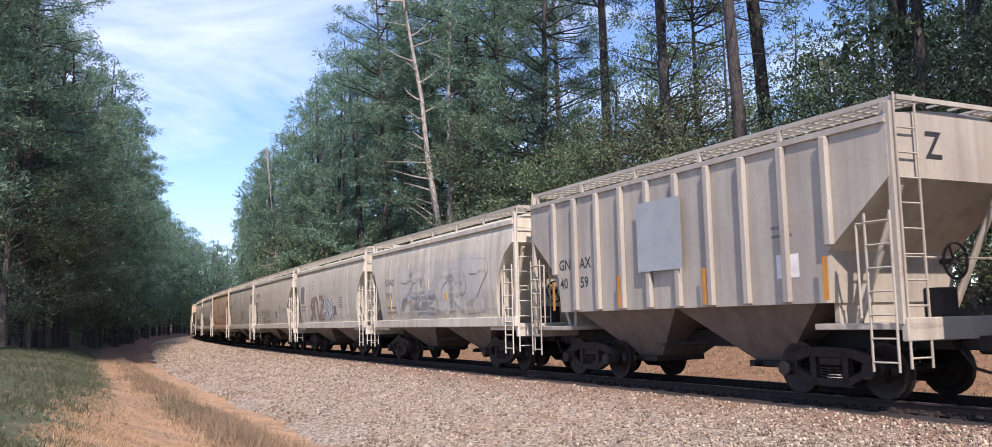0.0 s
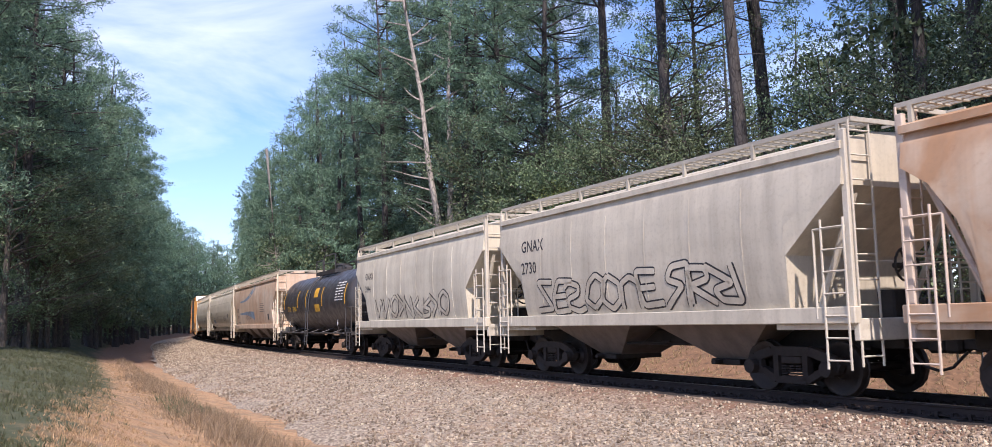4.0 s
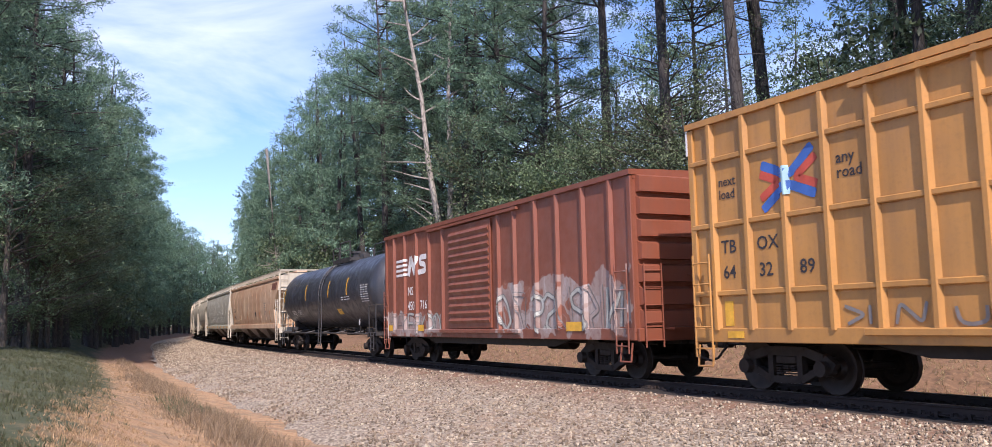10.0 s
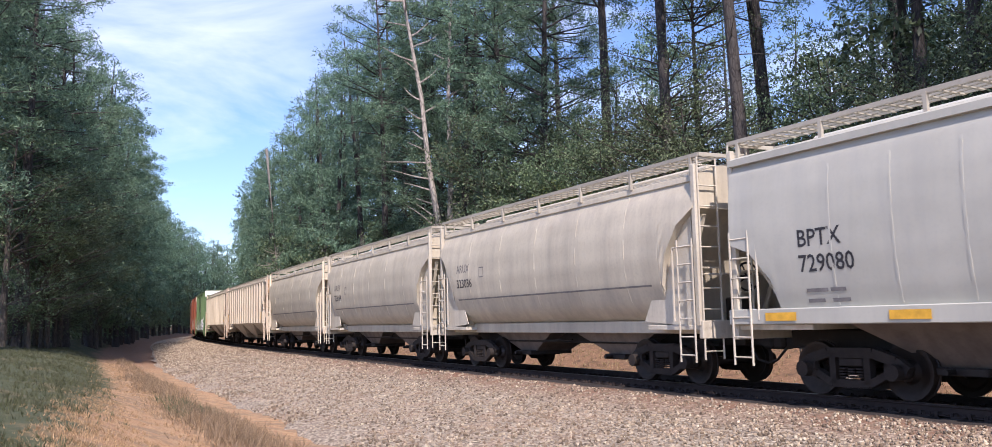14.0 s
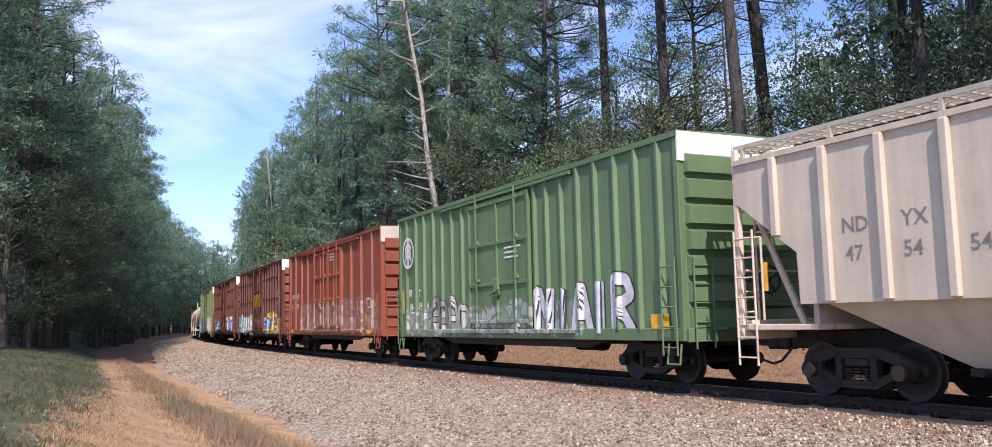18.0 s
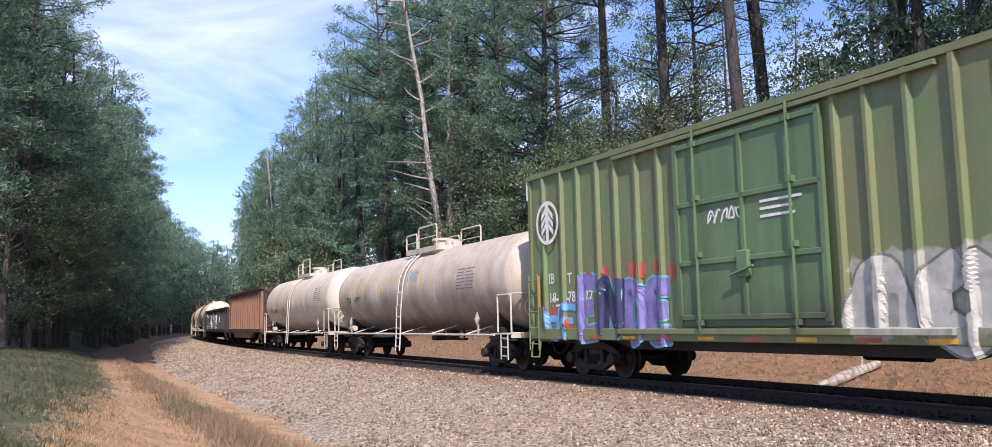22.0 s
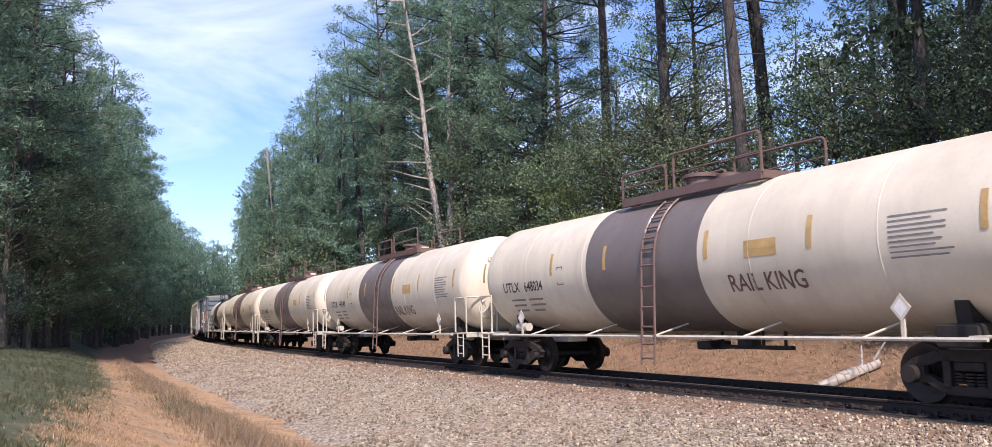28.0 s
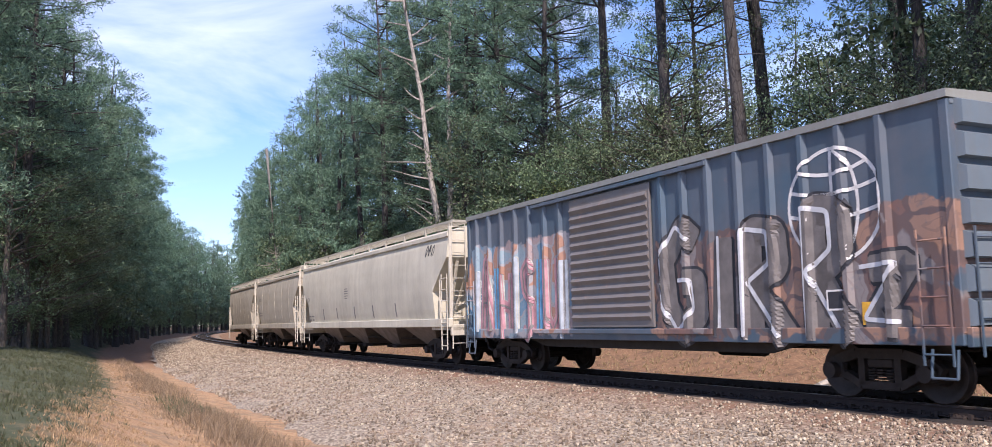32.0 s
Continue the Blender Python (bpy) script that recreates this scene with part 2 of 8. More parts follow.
def paint(name, col, grime=(0.16, 0.13, 0.10), streak=0.45, rust=0.15, rust_col=(0.23, 0.09, 0.035), rough=0.42, blotch=None, blotch_amt=0.0, art=(), seed=0.0, low_tint=None):
    """Weathered car paint: faded patches, streaks of dirt that run down, rust, and spray paint where `art` says so."""
    n = Nodes(name)
    c = n.ramp(n.noise(0.55, 3, vec=n.scaled((1, 1, 1), loc=(seed, seed, 0))), [(0.3, tuple(v * 0.86 for v in col)), (0.7, tuple(min(1, v * 1.08) for v in col))])
    if blotch:
        bf = n.ramp(n.noise(0.42, 5, 0.6, vec=n.scaled((1, 1, 1.5), loc=(seed, 0, seed)), dist=0.6), [(0.36, 0.0), (0.64, 1.0)])
        c = n.mix(n.math("MULTIPLY", bf, blotch_amt), c, blotch)
        bs = n.ramp(n.noise(1.0, 4, vec=n.scaled((2.2, 2.2, 0.12), loc=(seed, 0, 0))), [(0.45, 0.0), (0.7, 1.0)])
        c = n.mix(n.math("MULTIPLY", bs, blotch_amt * 0.6), c, blotch)
    for a in art:
        c = graffiti(n, c, *a)
    st = n.noise(1.0, 5, 0.6, vec=n.scaled((3.1, 3.1, 0.22), loc=(seed, 0, seed)))
    st = n.math("MULTIPLY", n.ramp(st, [(0.42, 0.0), (0.78, 1.0)]), streak)
    c = n.mix(st, c, grime)
    fine = n.math("MULTIPLY", n.ramp(n.noise(14, 4, 0.65), [(0.5, 0.0), (0.8, 1.0)]), streak * 0.6)
    c = n.mix(fine, c, grime)
    rf = n.ramp(n.noise(2.3, 7, 0.7, vec=n.scaled((1, 1, 0.7), loc=(0, seed, seed))), [(0.66 - 0.2 * rust, 0.0), (0.76 - 0.1 * rust, 1.0)])
    rr = n.math("MULTIPLY", rf, min(1.0, rust * 2.2))
    c = n.mix(rr, c, rust_col)
    # second colour mixed in below the height zs, with an uneven upper edge
    if low_tint:
        zs, amt, col_s = low_tint
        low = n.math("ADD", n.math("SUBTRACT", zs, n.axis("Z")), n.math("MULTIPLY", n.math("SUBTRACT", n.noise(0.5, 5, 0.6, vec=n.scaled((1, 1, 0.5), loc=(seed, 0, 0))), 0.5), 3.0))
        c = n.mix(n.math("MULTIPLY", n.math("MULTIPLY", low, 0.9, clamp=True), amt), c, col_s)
    n.bump(n.noise(1.4, 3), 0.12, 0.05)
    return n.done(c, n.ramp(n.noise(3, 4), [(0.3, rough - 0.08), (0.7, rough + 0.2)]), 0.0)


def leaf_mat(name, dark, light, trans=0.35):
    n = Nodes(name)
    gi = n.node("NewGeometry")
    oi = n.node("ObjectInfo")
    c = n.ramp(gi.outputs["Random Per Island"], [(0.0, dark), (0.75, light), (1.0, tuple(v * 1.35 for v in light))])
    hs = n.node("HueSaturation")
    hs.inputs["Saturation"].default_value = 1.0
    n.link(n.math("ADD", n.math("MULTIPLY", oi.outputs["Random"], 0.035), 0.483), hs.inputs["Hue"])
    n.link(n.math("ADD", n.math("MULTIPLY", oi.outputs["Random"], 0.4), 0.9), hs.inputs["Value"])
    n.link(c, hs.inputs["Color"])
    tr = n.node("BsdfTranslucent")
    n.link(hs.outputs["Color"], tr.inputs["Color"])
    mx = n.node("MixShader")
    mx.inputs["Fac"].default_value = trans
    n.link(n.b.outputs["BSDF"], mx.inputs[1])
    n.link(tr.outputs["BSDF"], mx.inputs[2])
    n.link(mx.outputs["Shader"], n.t.nodes["Material Output"].inputs["Surface"])
    return n.done(hs.outputs["Color"], 0.55)


def bark_mat(name, col, plates=5.0):
    n = Nodes(name)
    v = n.vor(plates, "DISTANCE_TO_EDGE", n.scaled((1.6, 1.6, 0.5)))
    nz = n.noise(6, 6, 0.65, vec=n.scaled((1, 1, 0.35)))
    c = n.mix(nz, tuple(v2 * 0.55 for v2 in col), tuple(min(1, v2 * 1.35) for v2 in col))
    c = n.mix(n.ramp(v, [(0.0, 0.8), (0.12, 0.0)]), c, tuple(v2 * 0.3 for v2 in col))
    n.bump(n.math("ADD", n.math("MULTIPLY", v, 1.5), nz), 0.8, 0.04)
    return n.done(c, 0.9)


def ground_mat():
    n = Nodes("soil_and_grass")
    a = n.math("ADD", n.attr("across"), n.math("MULTIPLY", n.math("SUBTRACT", n.noise(0.7, 5, 0.6), 0.5), 2.4))
    f1, f2, f3 = n.noise(1.1, 6, 0.65), n.noise(9.0, 6, 0.7), n.noise(42.0, 4, 0.7)
    straw = n.mix(f2, (0.10, 0.055, 0.03), (0.29, 0.17, 0.095))
    straw = n.mix(n.ramp(n.noise(3.0, 5, 0.7, vec=n.scaled((7, 1, 1))), [(0.5, 0.0), (0.72, 0.75)]), straw, (0.40, 0.26, 0.15))
    straw = n.mix(n.ramp(n.noise(2.2, 6, 0.75), [(0.5, 0.0), (0.62, 0.85)]), straw, (0.09, 0.055, 0.033))
    clay = n.mix(f1, (0.27, 0.14, 0.066), (0.40, 0.245, 0.12))
    clay = n.mix(n.ramp(f3, [(0.5, 0.0), (0.75, 0.7)]), clay, (0.55, 0.41, 0.25))
    stalks = n.noise(6.0, 6, 0.75, vec=n.scaled((0.8, 5, 1)))
    clay = n.mix(n.ramp(stalks, [(0.50, 0.0), (0.60, 0.8)]), clay, n.mix(f3, (0.38, 0.26, 0.13), (0.60, 0.44, 0.25)))
    clay = n.mix(n.ramp(stalks, [(0.36, 0.7), (0.44, 0.0)]), clay, (0.20, 0.11, 0.055))
    clay = n.mix(n.ramp(n.noise(1.3, 6, 0.7, vec=n.scaled((0.6, 1.8, 1), loc=(4, 2, 0))), [(0.46, 0.0), (0.58, 0.85)]), clay, n.mix(f2, (0.13, 0.085, 0.05), (0.33, 0.235, 0.135)))
    far = n.math("DIVIDE", n.math("SUBTRACT", n.axis("Y"), 44.0), 16.0, clamp=True)
    clay = n.mix(n.math("MULTIPLY", far, 0.85), clay, n.mix(f2, (0.12, 0.062, 0.038), (0.26, 0.145, 0.085)))
    grass = n.mix(f2, (0.028, 0.04, 0.015), (0.082, 0.092, 0.04))
    grass = n.mix(n.ramp(n.noise(0.9, 5, 0.6), [(0.52, 0.0), (0.66, 0.7)]), grass, n.mix(f2, (0.11, 0.08, 0.04), (0.26, 0.19, 0.10)))
    floor_ = n.mix(f2, (0.05, 0.035, 0.02), (0.16, 0.10, 0.055))
    c = n.mix(n.ramp(n.math("DIVIDE", n.math("ADD", a, 9.5), 2.5, clamp=True), [(0, 0.0), (1, 1.0)]), floor_, straw)
    c = n.mix(n.math("SUBTRACT", a, 5.0, clamp=True), c, clay)
    edge = n.math("MULTIPLY", n.math("SUBTRACT", 28.0, n.axis("Y"), clamp=False), 0.09)
    edge = n.math("MAXIMUM", edge, 0.0)
    c = n.mix(n.math("MULTIPLY", n.math("SUBTRACT", n.math("SUBTRACT", a, edge), 10.6, clamp=True), 1.6, clamp=True), c, grass)
    c = n.mix(n.math("DIVIDE", n.math("SUBTRACT", a, 17.0), 4.0, clamp=True), c, floor_)
    n.bump(n.math("ADD", n.math("MULTIPLY", f2, 0.6), n.math("MULTIPLY", f3, 0.4)), 0.6, 0.04)
    return n.done(c, 0.95)


def ballast_mat(name, loose=False):
    n = Nodes(name)
    if loose:
        gi = n.node("NewGeometry")
        r = gi.outputs["Random Per Island"]
    else:
        r = n.axis("X", n.vor(17.0, "F1", out="Color"))
    c = n.ramp(r, [(0.0, (0.067, 0.048, 0.030)), (0.3, (0.180, 0.138, 0.091)), (0.6, (0.294, 0.234, 0.158)), (0.85, (0.399, 0.329, 0.231)), (1.0, (0.570, 0.497, 0.365))] if loose else [(0.0, (0.095, 0.074, 0.052)), (0.25, (0.209, 0.172, 0.123)), (0.6, (0.323, 0.272, 0.198)), (1.0, (0.494, 0.430, 0.325))])
    c = n.mix(n.ramp(n.noise(1.2, 5, 0.65), [(0.5, 0.0), (0.75, 0.5)]), c, (0.34, 0.225, 0.145))
    c = n.mix(n.ramp(n.noise(6.5, 5, 0.75), [(0.46, 0.0), (0.68, 0.6 if loose else 0.45)]), c, (0.17, 0.125, 0.095))
    c = n.mix(n.ramp(n.noise(11.0, 4, 0.7), [(0.56, 0.0), (0.7, 0.6)]), c, (0.52, 0.44, 0.35))
    if not loose:
        e = n.vor(17.0, "DISTANCE_TO_EDGE")
        c = n.mix(n.ramp(e, [(0.0, 0.6), (0.025, 0.0)]), c, (0.14, 0.11, 0.085))
        n.bump(n.math("ADD", n.ramp(e, [(0.0, 0.0), (0.16, 1.0)]), n.math("MULTIPLY", r, 0.7)), 0.55, 0.03)
    else:
        n.bump(n.noise(60, 3), 0.4, 0.01)
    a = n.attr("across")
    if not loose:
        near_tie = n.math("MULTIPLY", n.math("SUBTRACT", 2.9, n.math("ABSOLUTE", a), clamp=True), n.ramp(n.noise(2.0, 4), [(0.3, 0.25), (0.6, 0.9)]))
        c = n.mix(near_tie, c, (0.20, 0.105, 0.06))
        # near-black strip between the tie ends: the train's shade painted in, plus oily dirt
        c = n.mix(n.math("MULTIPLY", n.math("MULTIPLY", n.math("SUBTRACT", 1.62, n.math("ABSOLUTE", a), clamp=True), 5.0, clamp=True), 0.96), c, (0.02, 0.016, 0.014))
    return n.done(c, 0.9)


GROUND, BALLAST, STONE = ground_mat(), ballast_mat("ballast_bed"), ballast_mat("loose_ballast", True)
TIE = plain("creosoted_timber", (0.022, 0.018, 0.016), 0.9, 0, 0.5, 4)
RAIL_SIDE = plain("rusty_rail", (0.03, 0.02, 0.016), 0.85, 0, 0.35, 8)
RAIL_TOP = plain("worn_rail_head", (0.42, 0.40, 0.38), 0.32, 0.9, 0.15, 6)
PINE_BARK, DEAD_BARK, HARD_BARK = bark_mat("pine_bark", (0.058, 0.052, 0.049)), bark_mat("bare_grey_wood", (0.36, 0.33, 0.29), 3), bark_mat("dark_bark", (0.08, 0.068, 0.055))
NEEDLES = leaf_mat("pine_needles", (0.030, 0.070, 0.050), (0.155, 0.245, 0.150), 0.28)
LEAVES = leaf_mat("oak_leaves", (0.026, 0.046, 0.026), (0.13, 0.175, 0.085), 0.22)
LEAVES_Y = leaf_mat("yellow_green_leaves", (0.05, 0.07, 0.015), (0.165, 0.195, 0.045), 0.3)
GRASS_B = leaf_mat("grass_blades", (0.028, 0.036, 0.015), (0.085, 0.092, 0.04), 0.2)
STRAW_B = leaf_mat("gold_straw", (0.20, 0.13, 0.06), (0.50, 0.37, 0.20), 0.3)
DRY_B = leaf_mat("dry_weeds", (0.12, 0.085, 0.05), (0.34, 0.26, 0.15), 0.3)


# ---- ground ----
def graded(a, b, fine0, fine1, step, grow=1.35):
    out = list(np.arange(fine0, fine1 + 1e-6, step))
    d = step
    while out[-1] < b:
        d *= grow
        out.append(out[-1] + d)
    d = step
    while out[0] > a:
        d *= grow
        out.insert(0, out[0] - d)
    return np.array(out)


def build_ground():
    gx, gy = graded(-3000, 3000, -48, 34, 0.62), graded(-3000, 3500, 2, 130, 0.8)
    X, Y = np.meshgrid(gx, gy, indexing="ij")
    s, n = sn_of(X.ravel(), Y.ravel())
    z = np.interp(n, PROF_N, PROF_Z) + GRADE * np.clip(s, -740, 780) + lumps(X.ravel(), Y.ravel())
    nx, ny = len(gx), len(gy)
    idx = np.arange(nx * ny).reshape(nx, ny)
    faces = np.stack([idx[:-1, :-1], idx[1:, :-1], idx[1:, 1:], idx[:-1, 1:]], -1).reshape(-1, 4)
    me = bpy.data.meshes.new("ground")
    me.from_pydata(np.stack([X.ravel(), Y.ravel(), z], 1).tolist(), [], faces.tolist())
    at_ = me.attributes.new("across", "FLOAT", "POINT")
    at_.data.foreach_set("value", n.astype(np.float32))
    me.polygons.foreach_set("use_smooth", [True] * len(me.polygons))
    me.materials.append(GROUND)
    tagged(new("ground", me), "orange clay track, dry pine straw and rough grass beside the railway", "ground", kind="structure")


BED_N = [-3.9, -3.3, -2.6, -1.75, -1.5, -0.75, 0, 0.75, 1.5, 1.8, 2.6, 3.6, 4.6, 5.6, 6.6, 7.2, 7.7, 8.0]
BED_Z = [-0.85, -0.62, -0.42, -0.22, -0.17, -0.19, -0.19, -0.19, -0.17, -0.21, -0.38, -0.50, -0.59, -0.67, -0.75, -0.80, -0.88, -1.05]


def bed_z(s, n):
    return np.interp(n, BED_N, BED_Z) + 0.018 * np.sin(3.1 * s + 2 * n) * np.sin(2.7 * n + s)


def build_bed():
    ss = np.concatenate([np.arange(-720, -20, 10.0), np.arange(-20, 40, 0.5), np.arange(40, 240, 1.5), np.arange(240, 760, 8.0)])
    nn = np.array(sorted(set(BED_N) | set(np.arange(2.0, 8.2, 0.4).round(2))))
    S2, N2 = np.meshgrid(ss, nn, indexing="ij")
    N2 = N2 - np.where(N2 > 4.0, (N2 - 4.0) * 0.34 * np.clip((S2 - 48) / 40, 0, 1), 0.0)
    wig = np.where(N2 > 7.0, 0.16 * np.sin(S2 * 0.8) + 0.1 * np.sin(S2 * 2.3 + 1), 0.0)
    x, y, z = at(S2.ravel(), (N2 + wig).ravel(), bed_z(S2, N2).ravel())
    idx = np.arange(S2.size).reshape(S2.shape)
    faces = np.stack([idx[:-1, :-1], idx[:-1, 1:], idx[1:, 1:], idx[1:, :-1]], -1).reshape(-1, 4)
    me = bpy.data.meshes.new("ballast")
    me.from_pydata(np.stack([x, y, z], 1).tolist(), [], faces[:, ::-1].tolist())
    at_ = me.attributes.new("across", "FLOAT", "POINT")
    at_.data.foreach_set("value", N2.ravel().astype(np.float32))
    me.polygons.foreach_set("use_smooth", [True] * len(me.polygons))
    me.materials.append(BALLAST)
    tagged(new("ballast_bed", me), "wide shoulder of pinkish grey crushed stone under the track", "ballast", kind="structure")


def build_stones():
    rng = np.random.default_rng(4)
    N = 42000
    s = 5.0 + 120 * rng.random(N) ** 2.3
    n = 1.55 + 6.2 * rng.random(N)
    n = n - np.where(n > 4.0, (n - 4.0) * 0.34 * np.clip((s - 48) / 40, 0, 1), 0.0)
    r = (0.011 + 0.014 * rng.random(N) ** 1.5) * (1 + np.clip(s - 20, 0, 100) * 0.016)
    x, y, z = at(s, n, bed_z(s, n))
    c = np.stack([x, y, z + r * 0.35], 1)
    cube = np.array([[a, b, d] for a in (-1, 1) for b in (-1, 1) for d in (-1, 1)], float)
    v = cube[None] * (0.62 + 0.5 * rng.random((N, 8, 1))) + 0.25 * rng.normal(size=(N, 8, 3))
    q = rng.normal(size=(N, 4))
    q /= np.linalg.norm(q, axis=1, keepdims=True)
    w, a, b, d = q.T
    R = np.stack([1 - 2 * (b * b + d * d), 2 * (a * b - d * w), 2 * (a * d + b * w), 2 * (a * b + d * w), 1 - 2 * (a * a + d * d), 2 * (b * d - a * w),
                  2 * (a * d - b * w), 2 * (b * d + a * w), 1 - 2 * (a * a + b * b)], 1).reshape(N, 3, 3)
    v = np.einsum("nij,nkj->nki", R, v) * r[:, None, None] + c[:, None]
    f0 = np.array([[0, 1, 3, 2], [4, 6, 7, 5], [0, 4, 5, 1], [2, 3, 7, 6], [0, 2, 6, 4], [1, 5, 7, 3]])
    faces = (f0[None] + 8 * np.arange(N)[:, None, None]).reshape(-1, 4).astype(np.int32)
    me = bpy.data.meshes.new("stones")
    me.vertices.add(8 * N)
    me.vertices.foreach_set("co", v.astype(np.float32).ravel())
    me.loops.add(faces.size)
    me.loops.foreach_set("vertex_index", faces.ravel())
    me.polygons.add(len(faces))
    me.polygons.foreach_set("loop_start", np.arange(0, faces.size, 4, dtype=np.int32))
    me.materials.append(STONE)
    me.update(calc_edges=True)
    tagged(new("ballast_stones", me), "loose angular crushed granite lying on the ballast shoulder", "gravel", kind="stuff")


build_ground()
build_bed()
build_stones()


# ---- track: rails, tie plates and timber ties ----
def strip(name, prof, n0, s0, s1, step, mats, tops=()):
    """A rail: a profile (across, up) drawn along the track."""
    mb = MB()
    rings = []
    for s in np.arange(s0, s1 + 1e-6, step):
        rings.append([tuple(float(v) for v in at(s, n0 + a, b)) for a, b in prof])
    mb.loft(rings)
    k = len(prof)
    mb.m = [1 if (i % k) in tops and i < (len(rings) - 1) * k else 0 for i in range(len(mb.f))]
    return mb.mesh(name, mats, fix=True)


track = tagged(new("track"), "single railway track with worn steel rails on dark timber ties", "railway track", kind="structure")
RAIL = [(-0.07, -0.172), (0.07, -0.172), (0.07, -0.155), (0.012, -0.14), (0.012, -0.045), (0.036, -0.035), (0.036, -0.006), (0.026, 0.0), (-0.026, 0.0), (-0.036, -0.006),
        (-0.036, -0.035), (-0.012, -0.045), (-0.012, -0.14), (-0.07, -0.155)]
for rn in (0.75, -0.75):
    part("rail", strip("rail", RAIL, rn, -720, 760, 4.0, [RAIL_SIDE, RAIL_TOP], (6, 7, 8)), None, track, "rusty steel rail with a bright worn head")


def tie_pose(s, rng):
    x, y, z = (float(v) for v in at(s, rng.uniform(-0.03, 0.03), -0.172))
    return Matrix.Translation((x, y, z)) @ Euler((0, 0, float(np.interp(s, TR_S, TR_H)) + rng.uniform(-0.012, 0.012))).to_matrix().to_4x4()


def tie_mesh():
    mb = MB()
    mb.box(-0.115, 0.115, -1.3, 1.3, -0.17, -0.004, 0, 0.012)
    for y in (-0.75, 0.75):
        mb.box(-0.1, 0.1, y - 0.18, y + 0.18, -0.002, 0.02, 1)
        for a in (-0.05, 0.06):
            for b in (-0.1, 0.1):
                mb.box(a - 0.015, a + 0.015, y + b - 0.015, y + b + 0.015, 0.02, 0.05, 1)
        for a in (-0.14, 0.14):
            mb.box(a - 0.03, a + 0.03, y - 0.09, y + 0.09, -0.03, 0.06, 1)
    return mb.mesh("tie", [TIE, RAIL_SIDE])


def build_ties():
    rng = random.Random(3)
    me = tie_mesh()
    far = MB()
    s = -6.0
    while s < 260:
        m = tie_pose(s, rng)
        if s < 110:
            ob = part("tie", me, None, track)
            ob.matrix_basis = m
        else:
            vs = [tuple(m @ Vector((a, b, c))) for a in (-0.115, 0.115) for b in (-1.3, 1.3) for c in (-0.17, -0.004)]
            far.convex(vs, [(0, 1, 3, 2), (4, 6, 7, 5), (0, 4, 5, 1), (2, 3, 7, 6), (0, 2, 6, 4), (1, 5, 7, 3)])
        s += 0.53
    tagged(part("far_ties", far, TIE, track), kind="stuff")


# ---- trees ----
def trunk_rings(mb, pts, radii, n=8):
    rings = []
    for (x, y, z), r in zip(pts, radii):
        rings.append([(x + r * math.cos(2 * math.pi * k / n), y + r * math.sin(2 * math.pi * k / n), z) for k in range(n)])
    mb.loft(rings)


def limb(mb, p, d, length, r, rng, droop=0.0, segs=3):
    """A tapered limb; gives the points along it."""
    p, d = Vector(p), Vector(d).normalized()
    pts = [p.copy()]
    for k in range(segs):
        d = (d + Vector((rng.uniform(-0.2, 0.2), rng.uniform(-0.2, 0.2), rng.uniform(-0.1, 0.2) - droop))).normalized()
        q = p + d * (length / segs)
        mb.tube(p, q, r * (1 - k / segs * 0.8), 5, 0, r * (1 - (k + 1) / segs * 0.8))
        p = q
        pts.append(p.copy())
    return pts


def fan(centres, axes, k, length, width, spread, rng, loose=0.12):
    """k thin blades on every centre, spread about its axis: corners of triangles."""
    N = len(centres)
    d = axes[:, None, :] * (1 - spread) + spread * 1.5 * rng.normal(size=(N, k, 3))
    d /= np.linalg.norm(d, axis=2, keepdims=True) + 1e-9
    w = np.cross(d, rng.normal(size=(N, k, 3)))
    w /= np.linalg.norm(w, axis=2, keepdims=True) + 1e-9
    ln = length * (0.6 + 0.6 * rng.random((N, k, 1)))
    c = centres[:, None, :] + loose * rng.normal(size=(N, k, 3)) * length
    return np.stack([c - w * width, c + w * width, c + d * ln], 2).reshape(-1, 3)


def diamonds(centres, k, radius, size, rng, flat=0.5):
    """k small leaves about every centre: corners of quads."""
    N = len(centres)
    c = centres[:, None, :] + radius * rng.normal(size=(N, k, 3)) * np.array([1, 1, 0.7])
    nrm = rng.normal(size=(N, k, 3)) + np.array([0, 0, flat])
    nrm /= np.linalg.norm(nrm, axis=2, keepdims=True)
    a = np.cross(nrm, rng.normal(size=(N, k, 3)))
    a /= np.linalg.norm(a, axis=2, keepdims=True) + 1e-9
    b = np.cross(nrm, a)
    sz = size * (0.6 + 0.7 * rng.random((N, k, 1)))
    return np.stack([c - a * sz, c - b * sz * 0.45 + a * sz * 0.1, c + a * sz, c + b * sz * 0.45 + a * sz * 0.1], 2).reshape(-1, 3)


